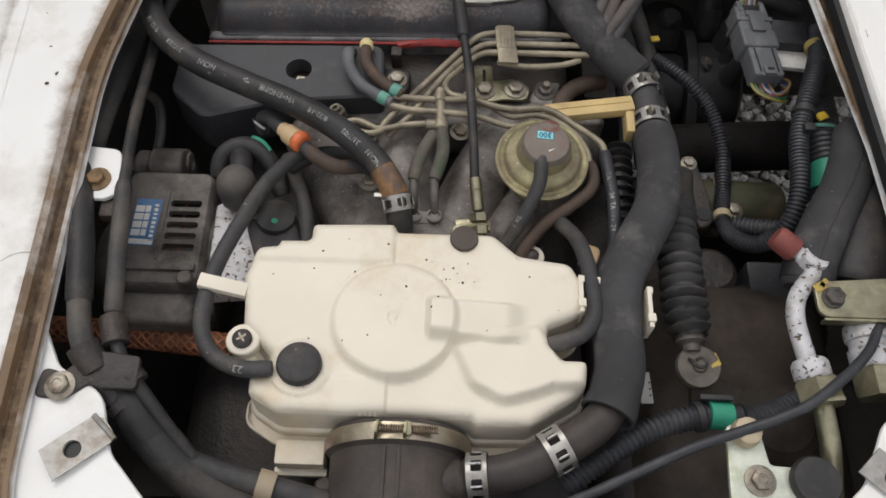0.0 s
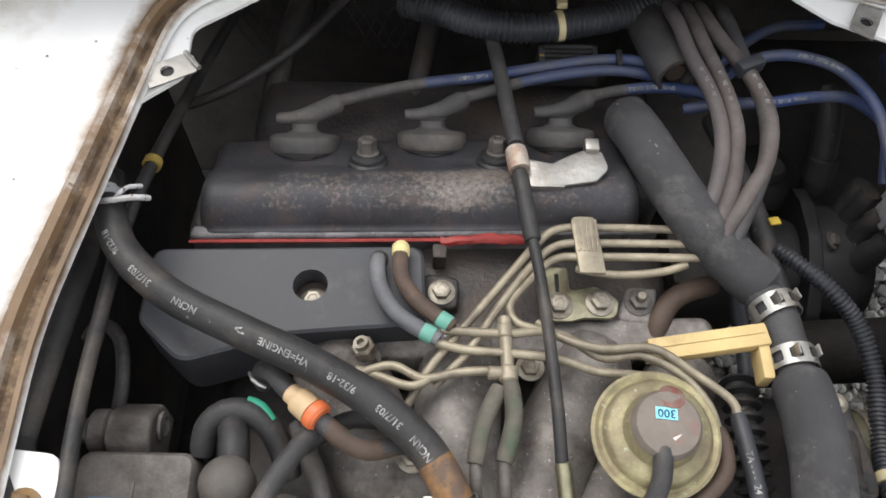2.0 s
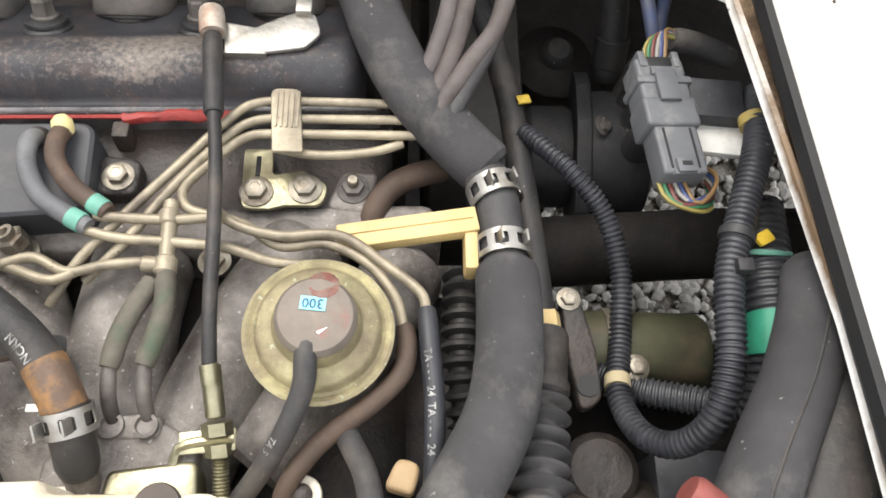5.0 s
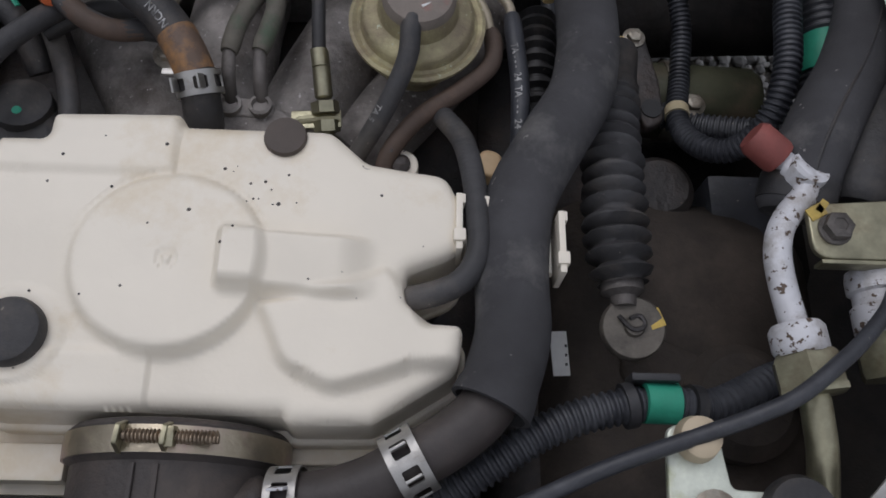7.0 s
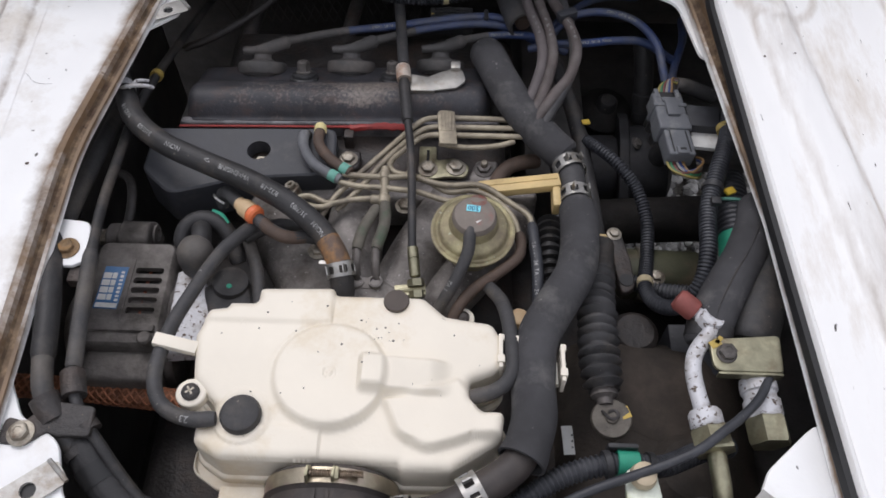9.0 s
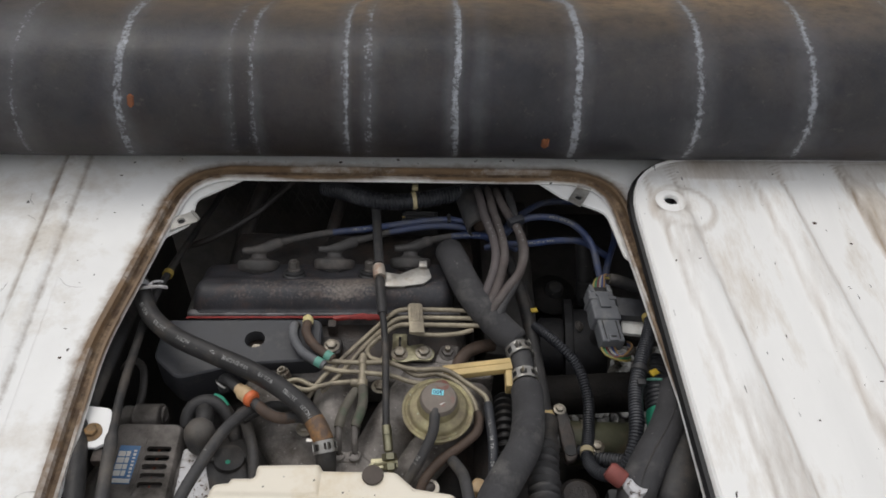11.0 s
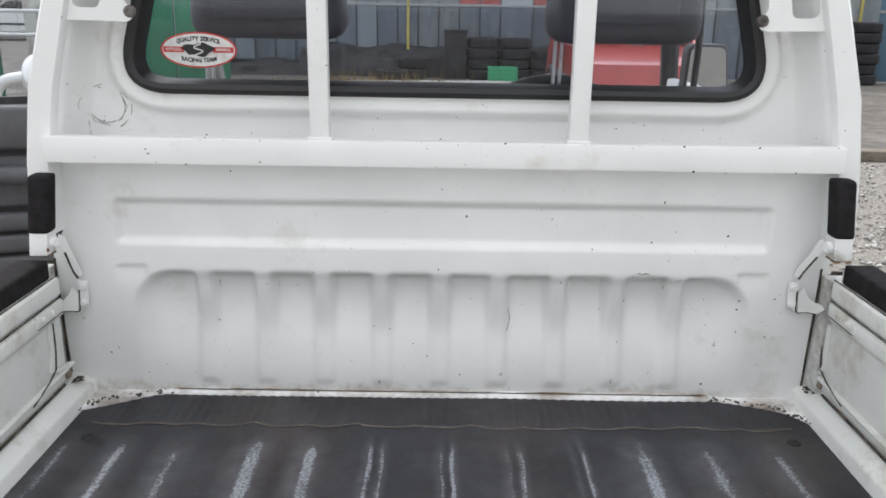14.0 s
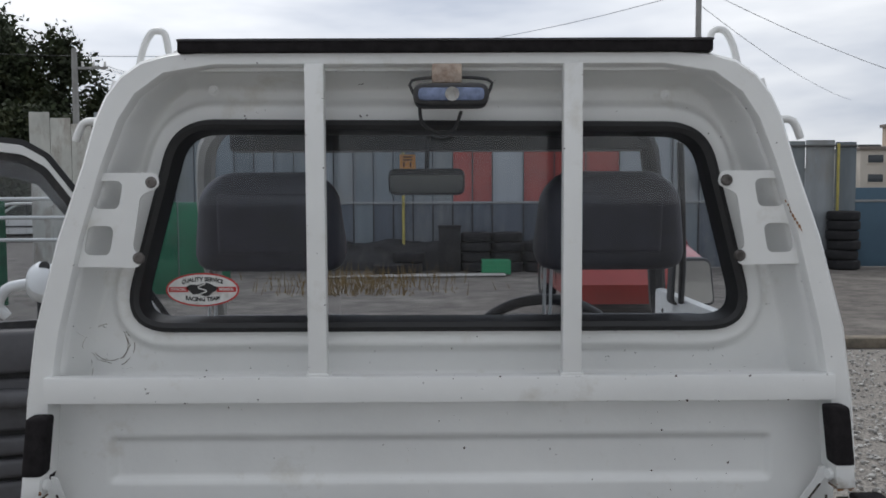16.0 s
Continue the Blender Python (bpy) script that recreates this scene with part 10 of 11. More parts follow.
crate_m = M("green_crate_plastic", (0.04, 0.30, 0.14), 0.5, var=0.15, scale=20)
cr = thing("plastic_crate", "green slatted plastic crate on the ground", "crate", (1.10, 16.1, 0))
part("crate_floor", box((0.83, 15.9, 0.02), (1.37, 16.3, 0.04)), crate_m, cr)
for z in (0.05, 0.14, 0.23):
    part("crate_slat", box((0.83, 15.88, z), (1.37, 15.91, z + 0.055), 0.004), crate_m, cr)
    part("crate_slat", box((0.83, 16.29, z), (1.37, 16.32, z + 0.055), 0.004), crate_m, cr)
for cx_ in (0.83, 1.08, 1.33):
    part("crate_post", box((cx_, 15.87, 0.02), (cx_ + 0.04, 15.92, 0.29), 0.004), crate_m, cr)
for k in range(3):
    solo("scaffold_pipe", rod((-2.2 + 0.3 * k, 15.3 + 0.14 * k, 0.03), (1.25, 15.6 + 0.14 * k, 0.03), 0.025, 10), steel, "galvanised scaffold pipe lying on the ground", "pipe", "loose pipes")
# dry weeds
weed_m = M("dry_weeds", (0.22, 0.15, 0.06), 0.9, var=0.5, scale=6, bump=0)
wb_ = bmesh.new()
rnd = random.Random(9)
for k in range(700):
    cx_ = rnd.gauss(-1.3, 0.7)
    cy_ = 12.6 + rnd.random() * 3.2
    h = 0.08 + 0.3 * rnd.random() ** 2
    dx, dy = rnd.uniform(-0.08, 0.08), rnd.uniform(-0.05, 0.05)
    a = [wb_.verts.new(p) for p in ((cx_, cy_, 0), (cx_ + 0.014, cy_, 0), (cx_ + dx, cy_ + dy, h))]
    wb_.faces.new(a)
solo("weeds", wb_, weed_m, "dry brown weeds along the yard edge", "weeds", kind="stuff")

# gravel stones where they can be told apart
rnd = random.Random(12)
ico = bmesh.new()
bmesh.ops.create_icosphere(ico, subdivisions=1, radius=1.0)
IV = [v.co.copy() for v in ico.verts]
IF = [[v.index for v in f.verts] for f in ico.faces]
ico.free()
vv, ff = [], []
for k in range(14500):
    if k < 6000:
        px, py, s = rnd.uniform(0.10, 0.85), rnd.uniform(0.75, 1.65), rnd.uniform(0.004, 0.0105)
    else:
        py = 2.2 + 5.8 * rnd.random() ** 1.3
        px, s = rnd.uniform(0.9, 1.2 + 0.62 * py), rnd.uniform(0.006, 0.016)
    sq = Vector((rnd.uniform(0.7, 1.3), rnd.uniform(0.7, 1.3), rnd.uniform(0.5, 0.9))) * s
    rz = rnd.uniform(0, 6.3)
    c, sn = math.cos(rz), math.sin(rz)
    o = len(vv)
    for v in IV:
        j = 1 + 0.35 * noise.noise(v * 2.1 + Vector((k * 0.37, 0, 0)))
        x_, y_ = v.x * sq.x * j, v.y * sq.y * j
        vv.append((px + x_ * c - y_ * sn, py + x_ * sn + y_ * c, 0.018 + s * 0.4 + v.z * sq.z * j))
    ff += [[i + o for i in f] for f in IF]
me = bpy.data.meshes.new("gravel_stones")
me.from_pydata(vv, [], ff)
stone_m = M("pale_stone", (0.40, 0.39, 0.37), 0.85, var=0.2, scale=40, bump=0.3, bscale=160)
nt = stone_m.node_tree
geo = nt.nodes.new("ShaderNodeNewGeometry")
br_ = nt.nodes.new("ShaderNodeMix")
br_.data_type, br_.blend_type = "RGBA", "MULTIPLY"
rm_ = nt.nodes.new("ShaderNodeMapRange")
rm_.inputs["To Min"].default_value, rm_.inputs["To Max"].default_value = 0.35, 1.3
nt.links.new(geo.outputs["Random Per Island"], rm_.inputs["Value"])
src = nt.nodes["Principled BSDF"].inputs["Base Color"].links[0].from_socket
br_.inputs["Factor"].default_value = 1.0
nt.links.new(src, br_.inputs["A"])
nt.links.new(rm_.outputs["Result"], br_.inputs["B"])
nt.links.new(br_.outputs["Result"], nt.nodes["Principled BSDF"].inputs["Base Color"])
me.materials.append(stone_m)
tagged(new("gravel_stones", me), "pale crushed stones scattered over the yard", "gravel", kind="stuff")

# ---- parked vehicles ----
car_glass = bpy.data.materials.new("car_glass")
car_glass.use_nodes = True
cg = car_glass.node_tree
cg.nodes.clear()
o_ = cg.nodes.new("ShaderNodeOutputMaterial")
mx_ = cg.nodes.new("ShaderNodeMixShader")
tr_ = cg.nodes.new("ShaderNodeBsdfTransparent")
tr_.inputs["Color"].default_value = (0.55, 0.60, 0.58, 1)
gs_ = cg.nodes.new("ShaderNodeBsdfGlossy")
gs_.inputs["Roughness"].default_value = 0.03
fr_ = cg.nodes.new("ShaderNodeFresnel")
cg.links.new(fr_.outputs["Fac"], mx_.inputs["Fac"])
cg.links.new(tr_.outputs["BSDF"], mx_.inputs[1])
cg.links.new(gs_.outputs["BSDF"], mx_.inputs[2])
cg.links.new(mx_.outputs["Shader"], o_.inputs["Surface"])


def car(name, label, paint, m, profile, roofline, width, wheels, belt):
    """A parked car: side profile of the body, the glasshouse line above the belt, wheels."""
    root = thing(name, label, "car", (0, 0, 0))
    w = width / 2

    def extrude(line, inset_top, z_ref, z_top):
        loops = []
        for s, k in ((-1.0, 0.93), (-0.97, 0.985), (-0.90, 1.0), (0.90, 1.0), (0.97, 0.985), (1.0, 0.93)):
            lp = []
            for px, pz in line:
                cxm = sum(p[0] for p in line) / len(line)
                czm = sum(p[1] for p in line) / len(line)
                shrink = k
                ins = inset_top * max(0.0, (pz - z_ref) / (z_top - z_ref))
                lp.append((cxm + (px - cxm) * (1 - (1 - shrink) * 0.35), s * (w - ins), czm + (pz - czm) * (1 - (1 - shrink) * 0.5)))
            loops.append(lp)
        bm = loft(loops)
        for lp in (loops[0], loops[-1]):
            vs = [bm.verts.new(p) for p in lp]
            ed = [bm.edges.new((vs[i - 1], vs[i])) for i in range(len(vs))]
            bmesh.ops.triangle_fill(bm, use_beauty=True, edges=ed)
        bmesh.ops.remove_doubles(bm, verts=bm.verts[:], dist=0.0005)
        return bm

    part("body", extrude(profile, 0.03, 0.3, belt), paint, root)
    ys = w - 0.05
    # roof and pillars as a frame, glass between
    top = [p for p in roofline if p[1] > belt + 0.3]
    x0, x1 = min(p[0] for p in top), max(p[0] for p in top)
    zt = max(p[1] for p in top)
    part("roof", box((x0, -ys + 0.10, zt - 0.05), (x1, ys - 0.10, zt), 0.03, 3), paint, root)
    for s in (-1, 1):
        path = [(px, s * (ys - 0.10 * max(0, (pz - belt)) / (zt - belt)), pz - 0.02) for px, pz in roofline]
        part("roof_rail", tube(path, 0.04, 10, 0.06), paint, root)
        part("window_trim", tube([(a, b * 0.995, c - 0.05) for a, b, c in path], 0.016, 8, 0.06), steel, root, "bright window trim")
        mid = (x0 + x1) / 2
        part("pillar", rod((mid, s * ys, belt), (mid, s * (ys - 0.09), zt - 0.04), 0.035, 8), plastic_black, root)
        part("belt_trim", box((roofline[0][0], s * (w - 0.055) - 0.012, belt - 0.012), (roofline[-1][0], s * (w - 0.055) + 0.012, belt + 0.012), 0.005), plastic_black, root)
        gl_line = [(px, s * (ys - 0.012 - 0.10 * max(0, (pz - belt)) / (zt - belt)), pz) for px, pz in roofline]
        g = bmesh.new()
        g.faces.new([g.verts.new(p) for p in gl_line])
        p_ = part("side_glass", g, car_glass, root)
        p_.visible_shadow = False
        part("door_handle", box((mid + 0.25, s * (w + 0.005) - 0.012, belt - 0.14), (mid + 0.42, s * (w + 0.005) + 0.012, belt - 0.11), 0.008), plastic_black, root)
        for px in (mid - 0.02, x0 + 0.15):
            part("door_seam", box((px, s * (w - 0.002) - 0.003, 0.32), (px + 0.008, s * (w - 0.002) + 0.003, belt), 0.001), black_trim, root)
        part("side_moulding", box((profile[0][0] + 0.3, s * (w + 0.002) - 0.012, 0.52), (profile[len(profile) // 2][0] - 0.3, s * (w + 0.002) + 0.012, 0.58), 0.008), plastic_black, root)
        for wx in wheels:
            wh = part("wheel", turned([(0.20, -0.09), (0.27, -0.10), (0.30, -0.07), (0.305, 0.0), (0.30, 0.07), (0.27, 0.10), (0.20, 0.09), (0.19, 0.04), (0, 0.04)], (wx, s * (w - 0.08), 0.305), (0, s, 0), 28), tyre_m, root)
            part("rim", turned([(0.19, 0.05), (0.18, 0.085), (0.06, 0.075), (0, 0.085)], (wx, s * (w - 0.08), 0.305), (0, s, 0), 20), steel, wh)
    hx = profile[0][0]
    for s in (-1, 1):
        part("headlight", turned([(0.11, -0.05), (0.12, 0.0), (0.10, 0.03), (0.05, 0.045), (0, 0.05)], (hx + 0.10, s * (w - 0.22), 0.66), (-0.9, s * 0.2, 0.3), 20), M("headlight_glass", (0.55, 0.55, 0.52), 0.15, 0.3, var=0.15), root)
    root.matrix_world = m
    return root


red_paint = M("red_car_paint", (0.30, 0.035, 0.03), 0.3, 0.1, var=0.1, scale=3, bump=0.0, coat=0.5)
SMALL = [(-1.7, 0.28), (-1.78, 0.5), (-1.65, 0.78), (-1.0, 0.93), (1.3, 0.95), (1.62, 0.85), (1.65, 0.4), (1.6, 0.28)]
SMALLR = [(1.35, 0.93), (1.15, 1.25), (0.8, 1.38), (-0.1, 1.40), (-0.4, 1.32), (-1.05, 0.92)]
car("parked_car", "small red hatchback parked in the yard", red_paint, pose(2.20, 11.0, 0.01, 0, 0, 90), SMALL, SMALLR, 1.45, (-1.1, 1.1), 0.93)
white_paint = M("white_car_paint", (0.70, 0.70, 0.68), 0.35, 0.0, var=0.05, scale=3, bump=0.0, coat=0.3)
car("parked_car", "white hatchback parked far across the yard", white_paint, pose(-15.3, 30.5, 0.01, 0, 0, 10), SMALL, SMALLR, 1.45, (-1.1, 1.1), 0.93)

# white moulded scrap part
sc = thing("scrap_moulding", "white moulded plastic bumper scrap with round holes", "scrap part", (-3.45, 7.2, 0.0))
sb = turned([(0.02, 0.0), (0.10, 0.02), (0.17, 0.08), (0.19, 0.16), (0.15, 0.24), (0.07, 0.29), (0, 0.30)], (-3.30, 7.2, 0.66), (0.5, -0.3, 0.7), 26)
for v in sb.verts:
    v.co += Vector((1, 0.4, 0.8)) * 0.05 * noise.noise(v.co * 5)
part("shell", sb, white_paint, sc)
part("arm", tube([(-3.34, 7.1, 0.77), (-3.50, 7.05, 0.73), (-3.58, 7.05, 0.60), (-3.52, 7.08, 0.50)], 0.045, 12, 0.03), white_paint, sc)
part("stand_post", rod((-3.33, 7.25, 0.0), (-3.33, 7.25, 0.74), 0.03), plastic_black, sc)
for a in ((-3.27, 7.04, 0.83), (-3.20, 7.06, 0.91)):
    part("round_hole", turned([(0.045, 0), (0.04, 0.006), (0, 0.006)], a, (0.1, -1, 0.15), 16), black_trim, sc)

# rail fence with green netting on the left
rail_w = M("white_rail_paint", (0.55, 0.56, 0.55), 0.6, var=0.1, scale=5)
rf = thing("rail_fence", "white pipe rail fence with dark green netting", "fence", (-8, 11.5, 0))
for z in (0.92, 1.22, 1.475):
    part("rail", rod((-14, 11.5, z), (-4.2, 11.5, z), 0.025, 8), rail_w, rf)
for k in range(7):
    part("rail_post", rod((-13.5 + 1.5 * k, 11.5, 0), (-13.5 + 1.5 * k, 11.5, 1.50), 0.03, 8), rail_w, rf)
net = bmesh.new()
bmesh.ops.create_grid(net, x_segments=30, y_segments=4, size=1)
for v in net.verts:
    v.co = Vector((-10.2 + v.co.x * 4.2, 11.75 + 0.05 * math.sin(v.co.x * 40), 0.75 + v.co.y * 0.75))
part("netting", net, M("green_netting", (0.02, 0.10, 0.055), 0.8, var=0.35, scale=6), rf, "dark green netting")
gp = thing("green_hoarding", "green painted hoarding panel", "panel", (-4.4, 13.0, 0))
for k in range(3):
    part("board", box((-5.6 + 0.8 * k, 13.0, 0.0), (-4.82 + 0.8 * k, 13.04, 1.42), 0.01), M("green_board", (0.025, 0.16, 0.085), 0.6, var=0.2, scale=3, rand=0.2), gp)

# ---- trees, poles, wires, far buildings ----
bark = M("bark", (0.07, 0.055, 0.04), 0.9, var=0.4, scale=4, bump=0.5, bscale=20)
leaf_m = M("dark_foliage", (0.030, 0.042, 0.016), 0.85, var=0.6, scale=0.8, bump=0, dirt=(0.075, 0.075, 0.02), amount=0.35, dscale=0.5)


def tree(x, y, h, spread, seed):
    rnd = random.Random(seed)
    t = thing("tree", "tall dark evergreen tree with ragged crown", "tree", (x, y, 0), "tree belt")
    limbs = [tube([(x, y, 0), (x + 0.1, y, h * 0.4), (x - 0.1, y, h * 0.75), (x, y, h * 0.95)], 0.22, 9, 0.6, r2=0.04)]
    tips = []
    for k in range(26):
        a, z = rnd.uniform(0, 6.28), h * rnd.uniform(0.25, 0.98)
        r = spread * (1.0 - 0.75 * max(0.0, (z / h - 0.45) / 0.55)) * rnd.uniform(0.55, 1.1)
        tip = Vector((x + r * math.cos(a), y + r * math.sin(a), z + rnd.uniform(-0.2, 0.7)))
        limbs.append(tube([(x, y, z - 0.5), tuple(Vector((x, y, z)).lerp(tip, 0.5) + Vector((0, 0, 0.15))), tuple(tip)], 0.07, 6, 0.5, r2=0.02))
        tips.append((tip, r))
    part("trunk", join(*limbs), bark, t)
    vv, ff = [], []
    for tip, r in tips:
        for c in range(5):
            cen = tip.lerp(Vector((x, y, tip.z)), rnd.uniform(0, 0.8)) + Vector((rnd.gauss(0, 0.3), rnd.gauss(0, 0.3), rnd.gauss(0, 0.3)))
            for q in range(60):
                d = Vector((rnd.gauss(0, 1), rnd.gauss(0, 1), rnd.gauss(0, 0.8)))
                p = cen + d * 0.42
                u = Vector((rnd.uniform(-1, 1), rnd.uniform(-1, 1), rnd.uniform(-1, 1))).normalized() * rnd.uniform(0.09, 0.2)
                v = u.cross(Vector((rnd.uniform(-1, 1), rnd.uniform(-1, 1), rnd.uniform(-1, 1))).normalized())
                o = len(vv)
                vv += [p - u, p + v * 0.6, p + u, p - v * 0.6]
                ff.append((o, o + 1, o + 2, o + 3))
    me = bpy.data.meshes.new("crown")
    me.from_pydata([tuple(p) for p in vv], [], ff)
    me.materials.append(leaf_m)
    cr_ = new("crown", me)
    cr_.parent = t
    cr_.matrix_parent_inverse = Matrix.Translation((-x, -y, 0))


for k, (x, y, h, sp) in enumerate(((-24.6, 40, 9.4, 2.6), (-22.0, 42, 10.6, 2.6), (-20.2, 40, 9.2, 2.0), (-18.4, 41, 8.6, 1.9), (-17.1, 43, 6.4, 1.5), (-27.5, 42, 9.8, 3.0), (-21.2, 36, 6.6, 2.2), (-30.5, 41, 9.0, 3.0), (-17.6, 36, 4.6, 1.4), (-25, 35, 5.0, 2.6), (-21.5, 34, 4.6, 2.4), (-18.6, 35, 4.4, 2.2), (-16.2, 36, 3.8, 1.8))):
    tree(x, y, h, sp, 20 + k)
conc = M("concrete_pole", (0.30, 0.30, 0.29), 0.8, var=0.15, scale=3)


def pole(x, y, h, arm=True):
    p = thing("utility_pole", "slim grey concrete utility pole with cross arm", "utility pole", (x, y, 0), "utility poles")
    part("shaft", tube([(x, y, 0), (x, y, h / 2), (x, y, h)], 0.13, 12, 0.8, r2=0.10), conc, p)
    if arm:
        part("cross_arm", box((x - 0.1, y - 0.04, h - 0.75), (x + 1.2, y + 0.04, h - 0.66), 0.01), conc, p)
        for k in range(3):
            part("insulator", turned([(0.04, 0), (0.06, 0.05), (0.03, 0.12), (0.05, 0.16), (0, 0.2)], (x + 0.3 + 0.4 * k, y, h - 0.66), n=12), label_white, p)


pole(-13.2, 30.5, 7.0)
pole(9.35, 30.0, 9.6, False)


def wire(a, b, sag):
    m_ = [(a[0] + (b[0] - a[0]) * t, a[1] + (b[1] - a[1]) * t, a[2] + (b[2] - a[2]) * t - sag * 4 * t * (1 - t)) for t in np.linspace(0, 1, 7)]
    solo("overhead_wire", tube(m_, 0.011, 6, 2.0), plastic_black, "thin black overhead wire", "wire", "overhead wires")


for k in range(3):
    wire((-12.6 + 0.3 * k, 30.5, 6.35), (-2.5, 45, 6.0 - 0.4 * k), 0.4)
wire((-26, 31, 7.5), (-6, 33, 7.2), 0.3)
wire((9.35, 30, 8.9), (-6, 46, 9.6), 0.6)
wire((9.35, 30, 9.0), (26, 36, 5.2), 0.5)
wire((9.35, 30, 8.4), (30, 60, 8.6), 0.4)


def building(x, y, w, d, h, mat_, seed, storeys):
    b = thing("apartment_building", "pale far apartment building with rows of windows", "building", (x, y, 0), "far buildings")
    part("wall", box((x, y, 0), (x + w, y + d, h), 0.05), mat_, b)
    part("roof", box((x - 0.3, y - 0.3, h), (x + w + 0.3, y + d + 0.3, h + 0.5), 0.05), M("roof_grey", (0.20, 0.17, 0.15), 0.8), b)
    n = max(2, int(w / 3.2))
    for s in range(storeys):
        for k in range(n):
            wx, wz = x + w * (k + 0.25) / n, h * (s + 0.35) / storeys
            wd = part("window", box((wx, y - 0.06, wz), (wx + w * 0.5 / n, y + 0.04, wz + h * 0.4 / storeys), 0.02), M("window_dark", (0.05, 0.06, 0.07), 0.2), b)
            part("sill", box((wx - 0.1, y - 0.15, wz - 0.12), (wx + w * 0.5 / n + 0.1, y, wz), 0.01), mat_, wd)


building(62.5, 121, 9, 10, 8.6, M("cream_render", (0.52, 0.48, 0.42), 0.8, var=0.06, scale=0.4), 1, 3)
building(70.5, 118, 12, 12, 12.6, M("tan_render", (0.45, 0.36, 0.28), 0.8, var=0.08, scale=0.4), 2, 4)
building(52.0, 125, 8, 8, 5.6, M("grey_render", (0.42, 0.44, 0.47), 0.8, var=0.06, scale=0.4), 3, 2)
far_m = M("far_hills", (0.05, 0.065, 0.06), 0.95, var=0.3, scale=0.05, bump=0)
hb_ = bmesh.new()
prev = None
for i in range(121):
    a = math.pi * i / 120
    hh = 5 + 6 * abs(noise.noise(Vector((i * 0.13, 1, 2)))) + 2 * noise.noise(Vector((i * 0.7, 0, 0)))
    q = [hb_.verts.new((260 * math.cos(a), 10 + 250 * math.sin(a), z)) for z in (-1, hh)]
    if prev:
        hb_.faces.new((prev[0], q[0], q[1], prev[1]))
    prev = q
solo("far_treeline", hb_, far_m, "distant low wooded skyline", "treeline", kind="structure")


# ---- wear: paint chips, tape residue, scratches ----
def chip(place, along_, across, size, rnd):
    """A small ragged flake lying on a surface."""
    bm = bmesh.new()
    n = rnd.randint(5, 8)
    k = rnd.uniform(0.3, 1.0)
    vs = []
    for i in range(n):
        a = 2 * math.pi * i / n
        q = size * rnd.uniform(0.55, 1.0)
        vs.append(bm.verts.new(Vector(place) + Vector(along_) * (math.cos(a) * q) + Vector(across) * (math.sin(a) * q * k)))
    bm.faces.new(vs)
    return bm


def crack(pts, w, lift, up):
    """A thin ragged line on a surface."""
    bm = bmesh.new()
    prev = None
    for i, p in enumerate(pts):
        p = Vector(p) + Vector(up) * lift
        t = (Vector(pts[min(i + 1, len(pts) - 1)]) - Vector(pts[max(i - 1, 0)])).normalized()
        d = t.cross(Vector(up)) * w * (0.4 + 0.6 * abs(noise.noise(p * 150)))
        q = (bm.verts.new(p - d), bm.verts.new(p + d))
        if prev:
            bm.faces.new((prev[0], prev[1], q[1], q[0]))
        prev = q
    return bm


chip_rust = M("chipped_paint_rust", (0.055, 0.03, 0.018), 0.85, var=0.6, scale=120, bump=0.3)
residue = M("tape_residue", (0.30, 0.27, 0.22), 0.8, var=0.5, scale=160, bump=0.2, dirt=(0.08, 0.06, 0.05), amount=0.6, dscale=140)
rnd = random.Random(11)
flakes = []
for k in range(170):
    x = rnd.uniform(-0.62, 0.62)
    z = rnd.uniform(0.68, 0.93) if k < 84 else rnd.uniform(0.93, 1.18)
    if k % 4 == 0:
        x = rnd.uniform(0.25, 0.60)
    flakes.append(chip((CX + x, panel_y(CX + x, z) - 0.0007, z), (0.3, 0, 1), (1, 0, -0.3), 0.0007 + 0.0024 * rnd.random() ** 4, rnd))
for x, z, h in ((-0.406, 0.879, 0.010), (-0.301, 0.877, 0.009), (0.385, 0.886, 0.010), (0.484, 0.778, 0.007), (0.10, 0.72, 0.008), (-0.12, 0.70, 0.007), (0.30, 0.71, 0.009)):
    flakes.append(crack([(x + 0.002 * math.sin(k * 1.7), panel_y(x, z - h * k / 5) - 0.0005, z - h * k / 5) for k in range(6)], 0.0011, 0.0004, (0, -1, 0)))
flakes.append(crack([(0.330 + 0.004 * k, panel_y(0.34, 0.914) - 0.0008, 0.914 + 0.001 * math.sin(k * 2.2)) for k in range(6)], 0.0012, 0.0004, (0, -1, 0)))
flakes.append(crack([(0.110 + 0.004 * math.sin(k * 0.5), panel_y(0.11, 0.835 - 0.006 * k) - 0.0006, 0.835 - 0.006 * k) for k in range(9)], 0.0007, 0.0004, (0, -1, 0)))
tagged(part("paint_chips", join(*flakes), chip_rust, CAB, "scattered rusty paint chips"), kind="stuff")
# chips on the guard bars
bar_flakes = []
for k in range(44):
    x, z = (rnd.uniform(-0.63, 0.62), rnd.choice((1.1035, 1.1445)) + rnd.gauss(0, 0.0012)) if k < 30 else (rnd.choice((-0.2075, 0.206)) + rnd.choice((-0.014, 0.014)), rnd.uniform(1.16, 1.63))
    y = 1.7716 if k < 30 else 1.7756
    bar_flakes.append(chip((x, y, z), (1, 0, 0.1), (0, 0, 1), 0.0008 + 0.0022 * rnd.random() ** 3, rnd))
tagged(part("paint_chips", join(*bar_flakes), chip_rust, guard, "rusty chips along the bar edges"), kind="stuff")
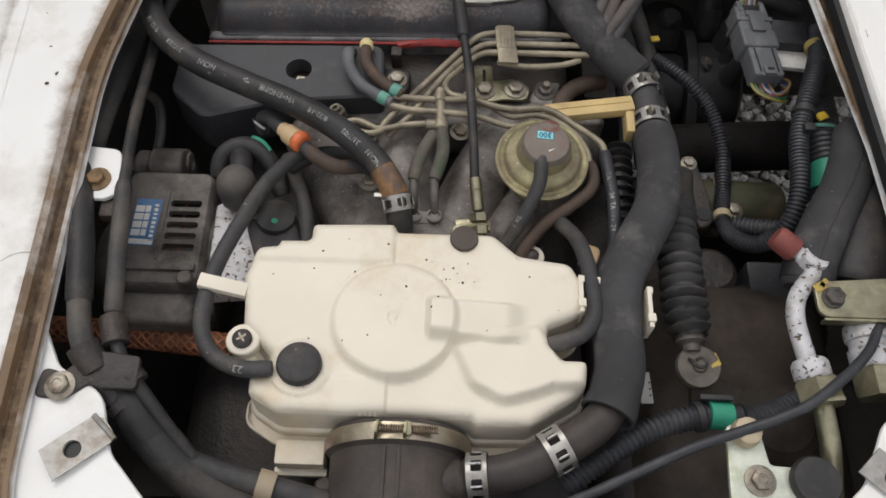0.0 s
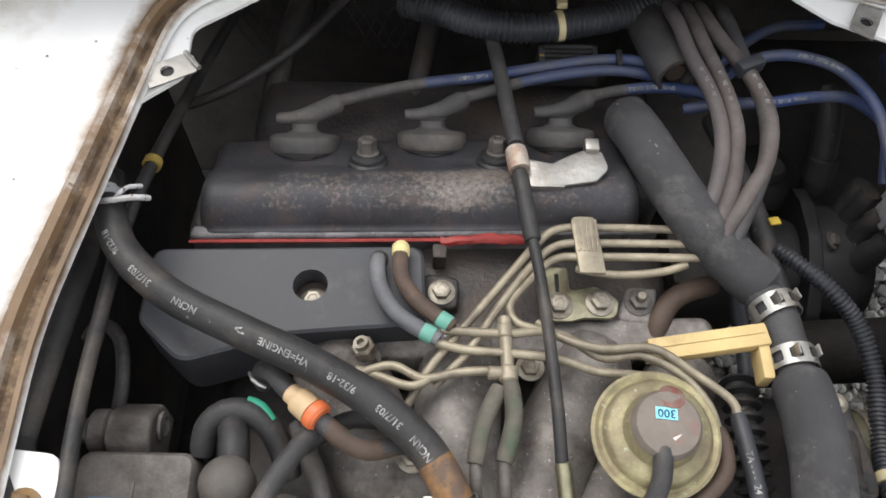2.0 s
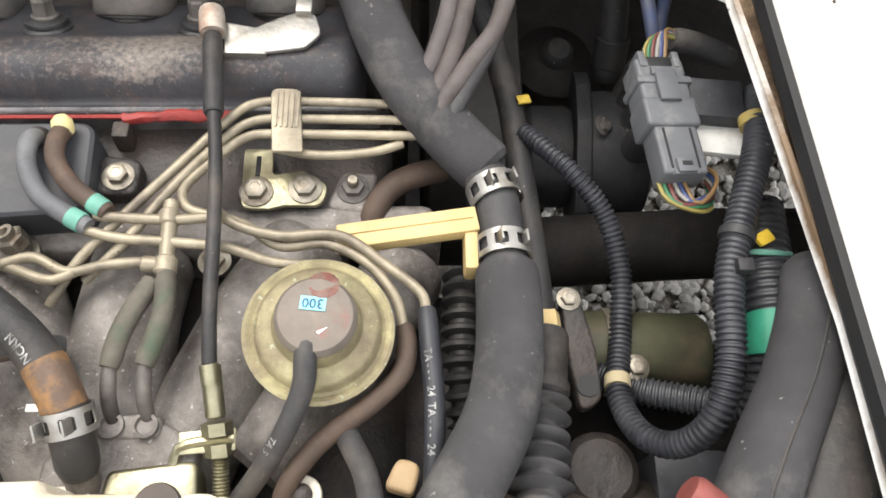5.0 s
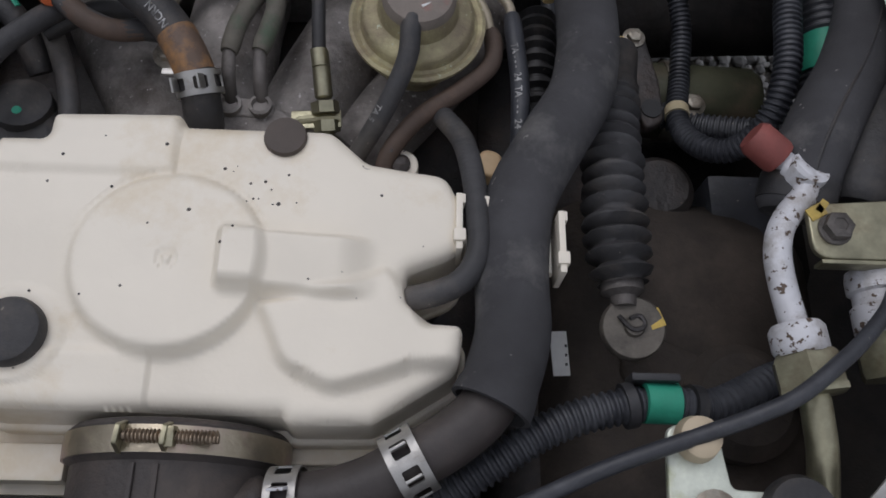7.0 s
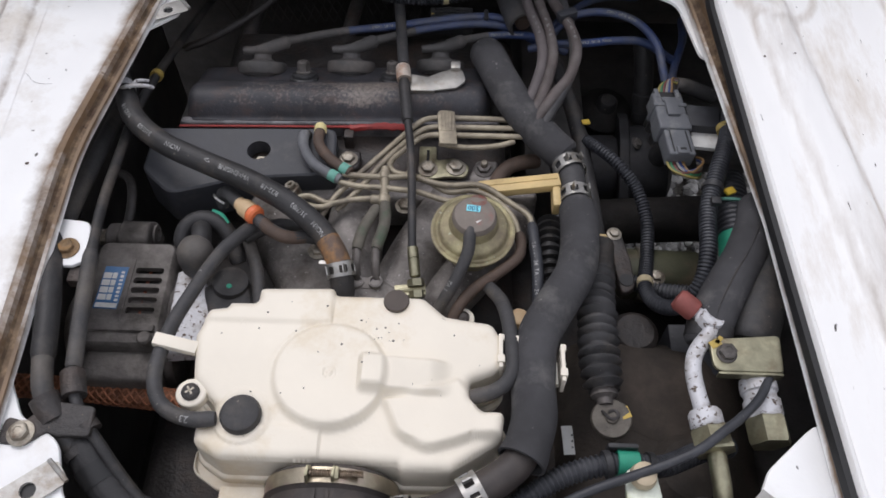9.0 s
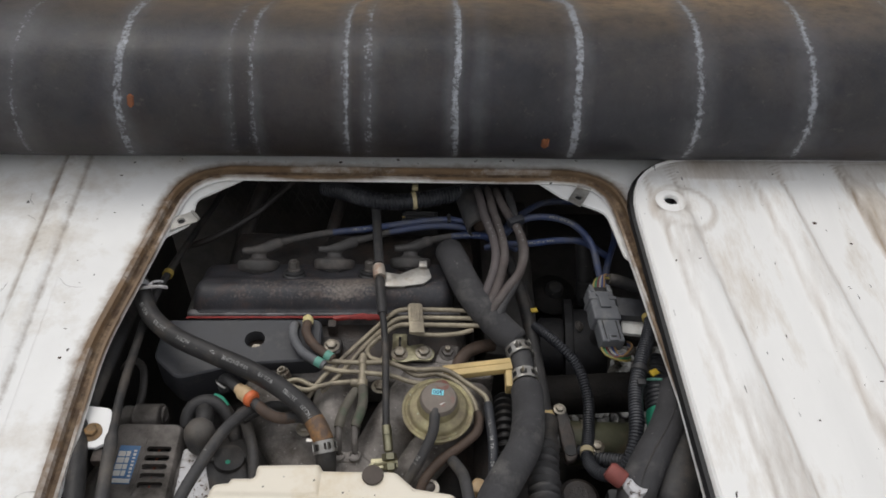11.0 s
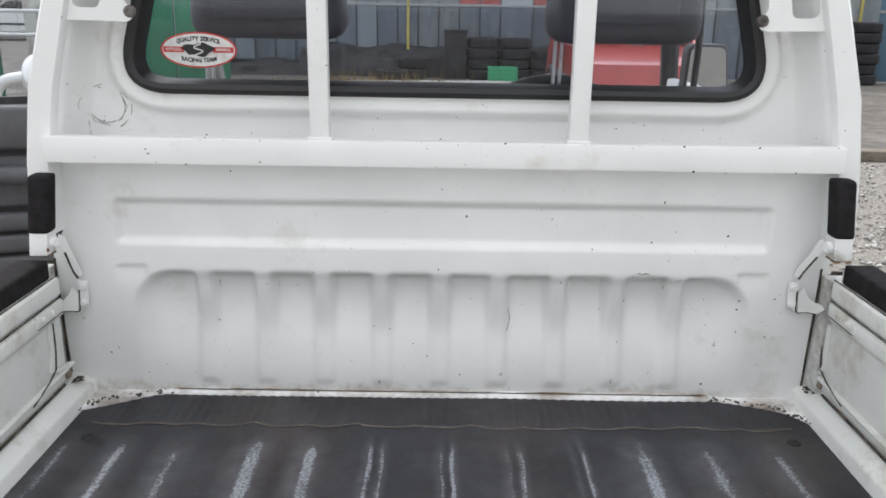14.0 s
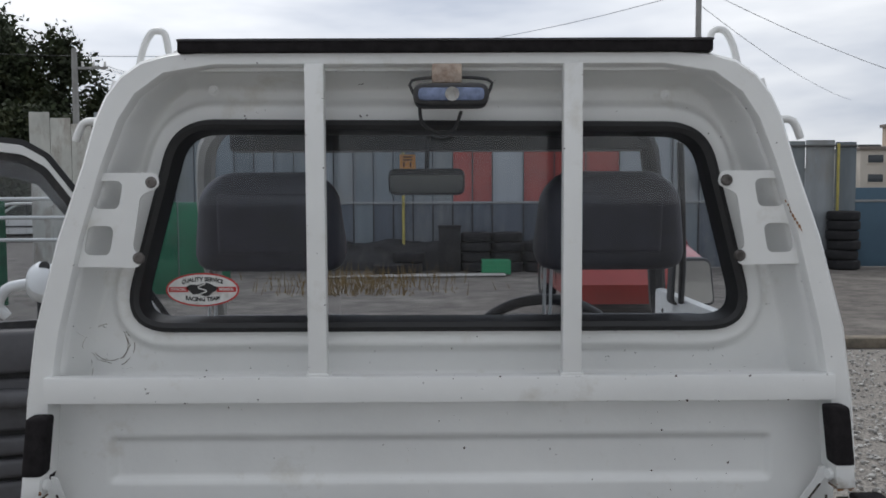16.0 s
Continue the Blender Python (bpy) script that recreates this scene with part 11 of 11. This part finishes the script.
# ring of tape residue beside the window
arcs = []
TC = Vector((-0.581, 1.868, 1.183))
for a0, a1, rr in ((-150, -60, 0.028), (-55, 25, 0.030), (20, 40, 0.037), (95, 120, 0.036), (150, 185, 0.033), (-62, -35, 0.040), (-20, 5, 0.041)):
    pts = [(TC.x + rr * math.cos(radians(a)) * 1.05, 0, TC.z + rr * math.sin(radians(a))) for a in np.linspace(a0, a1, 12)]
    arcs.append(crack([(px, panel_y(px, pz) - 0.0006, pz) for px, _, pz in pts], 0.0011, 0.0003, (0, -1, 0)))
for (ax_, az_), (bx_, bz_) in (((-0.612, 1.158), (-0.612, 1.130)), ((-0.612, 1.172), (-0.602, 1.156)), ((-0.556, 1.206), (-0.546, 1.182)), ((-0.546, 1.182), (-0.558, 1.160)), ((-0.578, 1.150), (-0.600, 1.156)), ((-0.616, 1.212), (-0.606, 1.215)), ((-0.616, 1.212), (-0.613, 1.203))):
    pts = [(ax_ + (bx_ - ax_) * t, 0, az_ + (bz_ - az_) * t) for t in np.linspace(0, 1, 7)]
    arcs.append(crack([(px + 0.0006 * math.sin(pz * 900), panel_y(px, pz) - 0.0006, pz) for px, _, pz in pts], 0.0009, 0.0003, (0, -1, 0)))
tagged(part("tape_residue", join(*arcs), residue, CAB, "flaking outline of removed round sticker"), kind="stuff")
# hairline scratches and rust dots on the bed floor
marks = []
for k in range(40):
    x, y = rnd.uniform(-0.42, -0.315), rnd.uniform(0.42, 0.99)
    if k % 3 == 0:
        marks.append(chip((x, y, BED + 0.0008), (1, 0, 0), (0, 1, 0), 0.0006 + 0.0022 * rnd.random() ** 3, rnd))
    else:
        a, n_ = rnd.gauss(1.2, 0.7), rnd.randint(3, 12)
        pts = [(x, y, BED + 0.0006)]
        for _ in range(n_):
            a += rnd.gauss(0, 0.22)
            pts.append((pts[-1][0] + 0.003 * math.cos(a), pts[-1][1] + 0.003 * math.sin(a), BED + 0.0006))
        marks.append(crack(pts, 0.00022, 0.0002, (0, 0, 1)))
for k in range(30):
    x, y = rnd.uniform(-0.30, 0.16), 1.0085 + rnd.uniform(0.002, 0.02)
    marks.append(chip((x, y, BED + 0.0009), (1, 0, 0), (0, 1, 0), 0.0006 + 0.0018 * rnd.random() ** 3, rnd))
tagged(part("bed_scratches", join(*marks), chip_rust, truck_bed, "hairline scratches and rust dots"), kind="stuff")
lid_marks = []
for k in range(60):
    x, y = rnd.uniform(0.20, 0.55), rnd.uniform(0.52, 1.0)
    lid_marks.append(chip((x, y, lid_height(x, y) + 0.0004), (1, 0, 0), (0, 1, 0), 0.0006 + 0.0026 * rnd.random() ** 4, rnd))
tagged(part("lid_specks", join(*lid_marks), chip_rust, hatch_lid, "small dark chips on the lid"), kind="stuff")
# rust on the open post ends and beside the bracket plates
post_rust = M("orange_rust", (0.30, 0.14, 0.055), 0.85, var=0.5, scale=90, bump=0.4, dirt=(0.10, 0.04, 0.02), amount=0.5, dscale=60)
for s in (-1, 1):
    spots = [chip((CX + s * rnd.uniform(0.640, 0.668), 1.7545, 0.960 + 0.010 * rnd.random() ** 2), (1, 0, 0), (0, 0, 1), rnd.uniform(0.002, 0.005), rnd) for _ in range(7)]
    tagged(part("rust_spots", join(*spots), post_rust, CAB, "orange rust at the post end"), kind="stuff")
seep = [chip((CX + 0.547 + 0.045 * t + rnd.gauss(0, 0.001), 1.7835, 1.452 - 0.085 * t), (0.3, 0, -1), (1, 0, 0.3), rnd.uniform(0.002, 0.005), rnd) for t in np.linspace(0.3, 0.85, 9)]
tagged(part("rust_seep", join(*seep), post_rust, CAB, "rust seeping from behind the bracket"), kind="stuff")
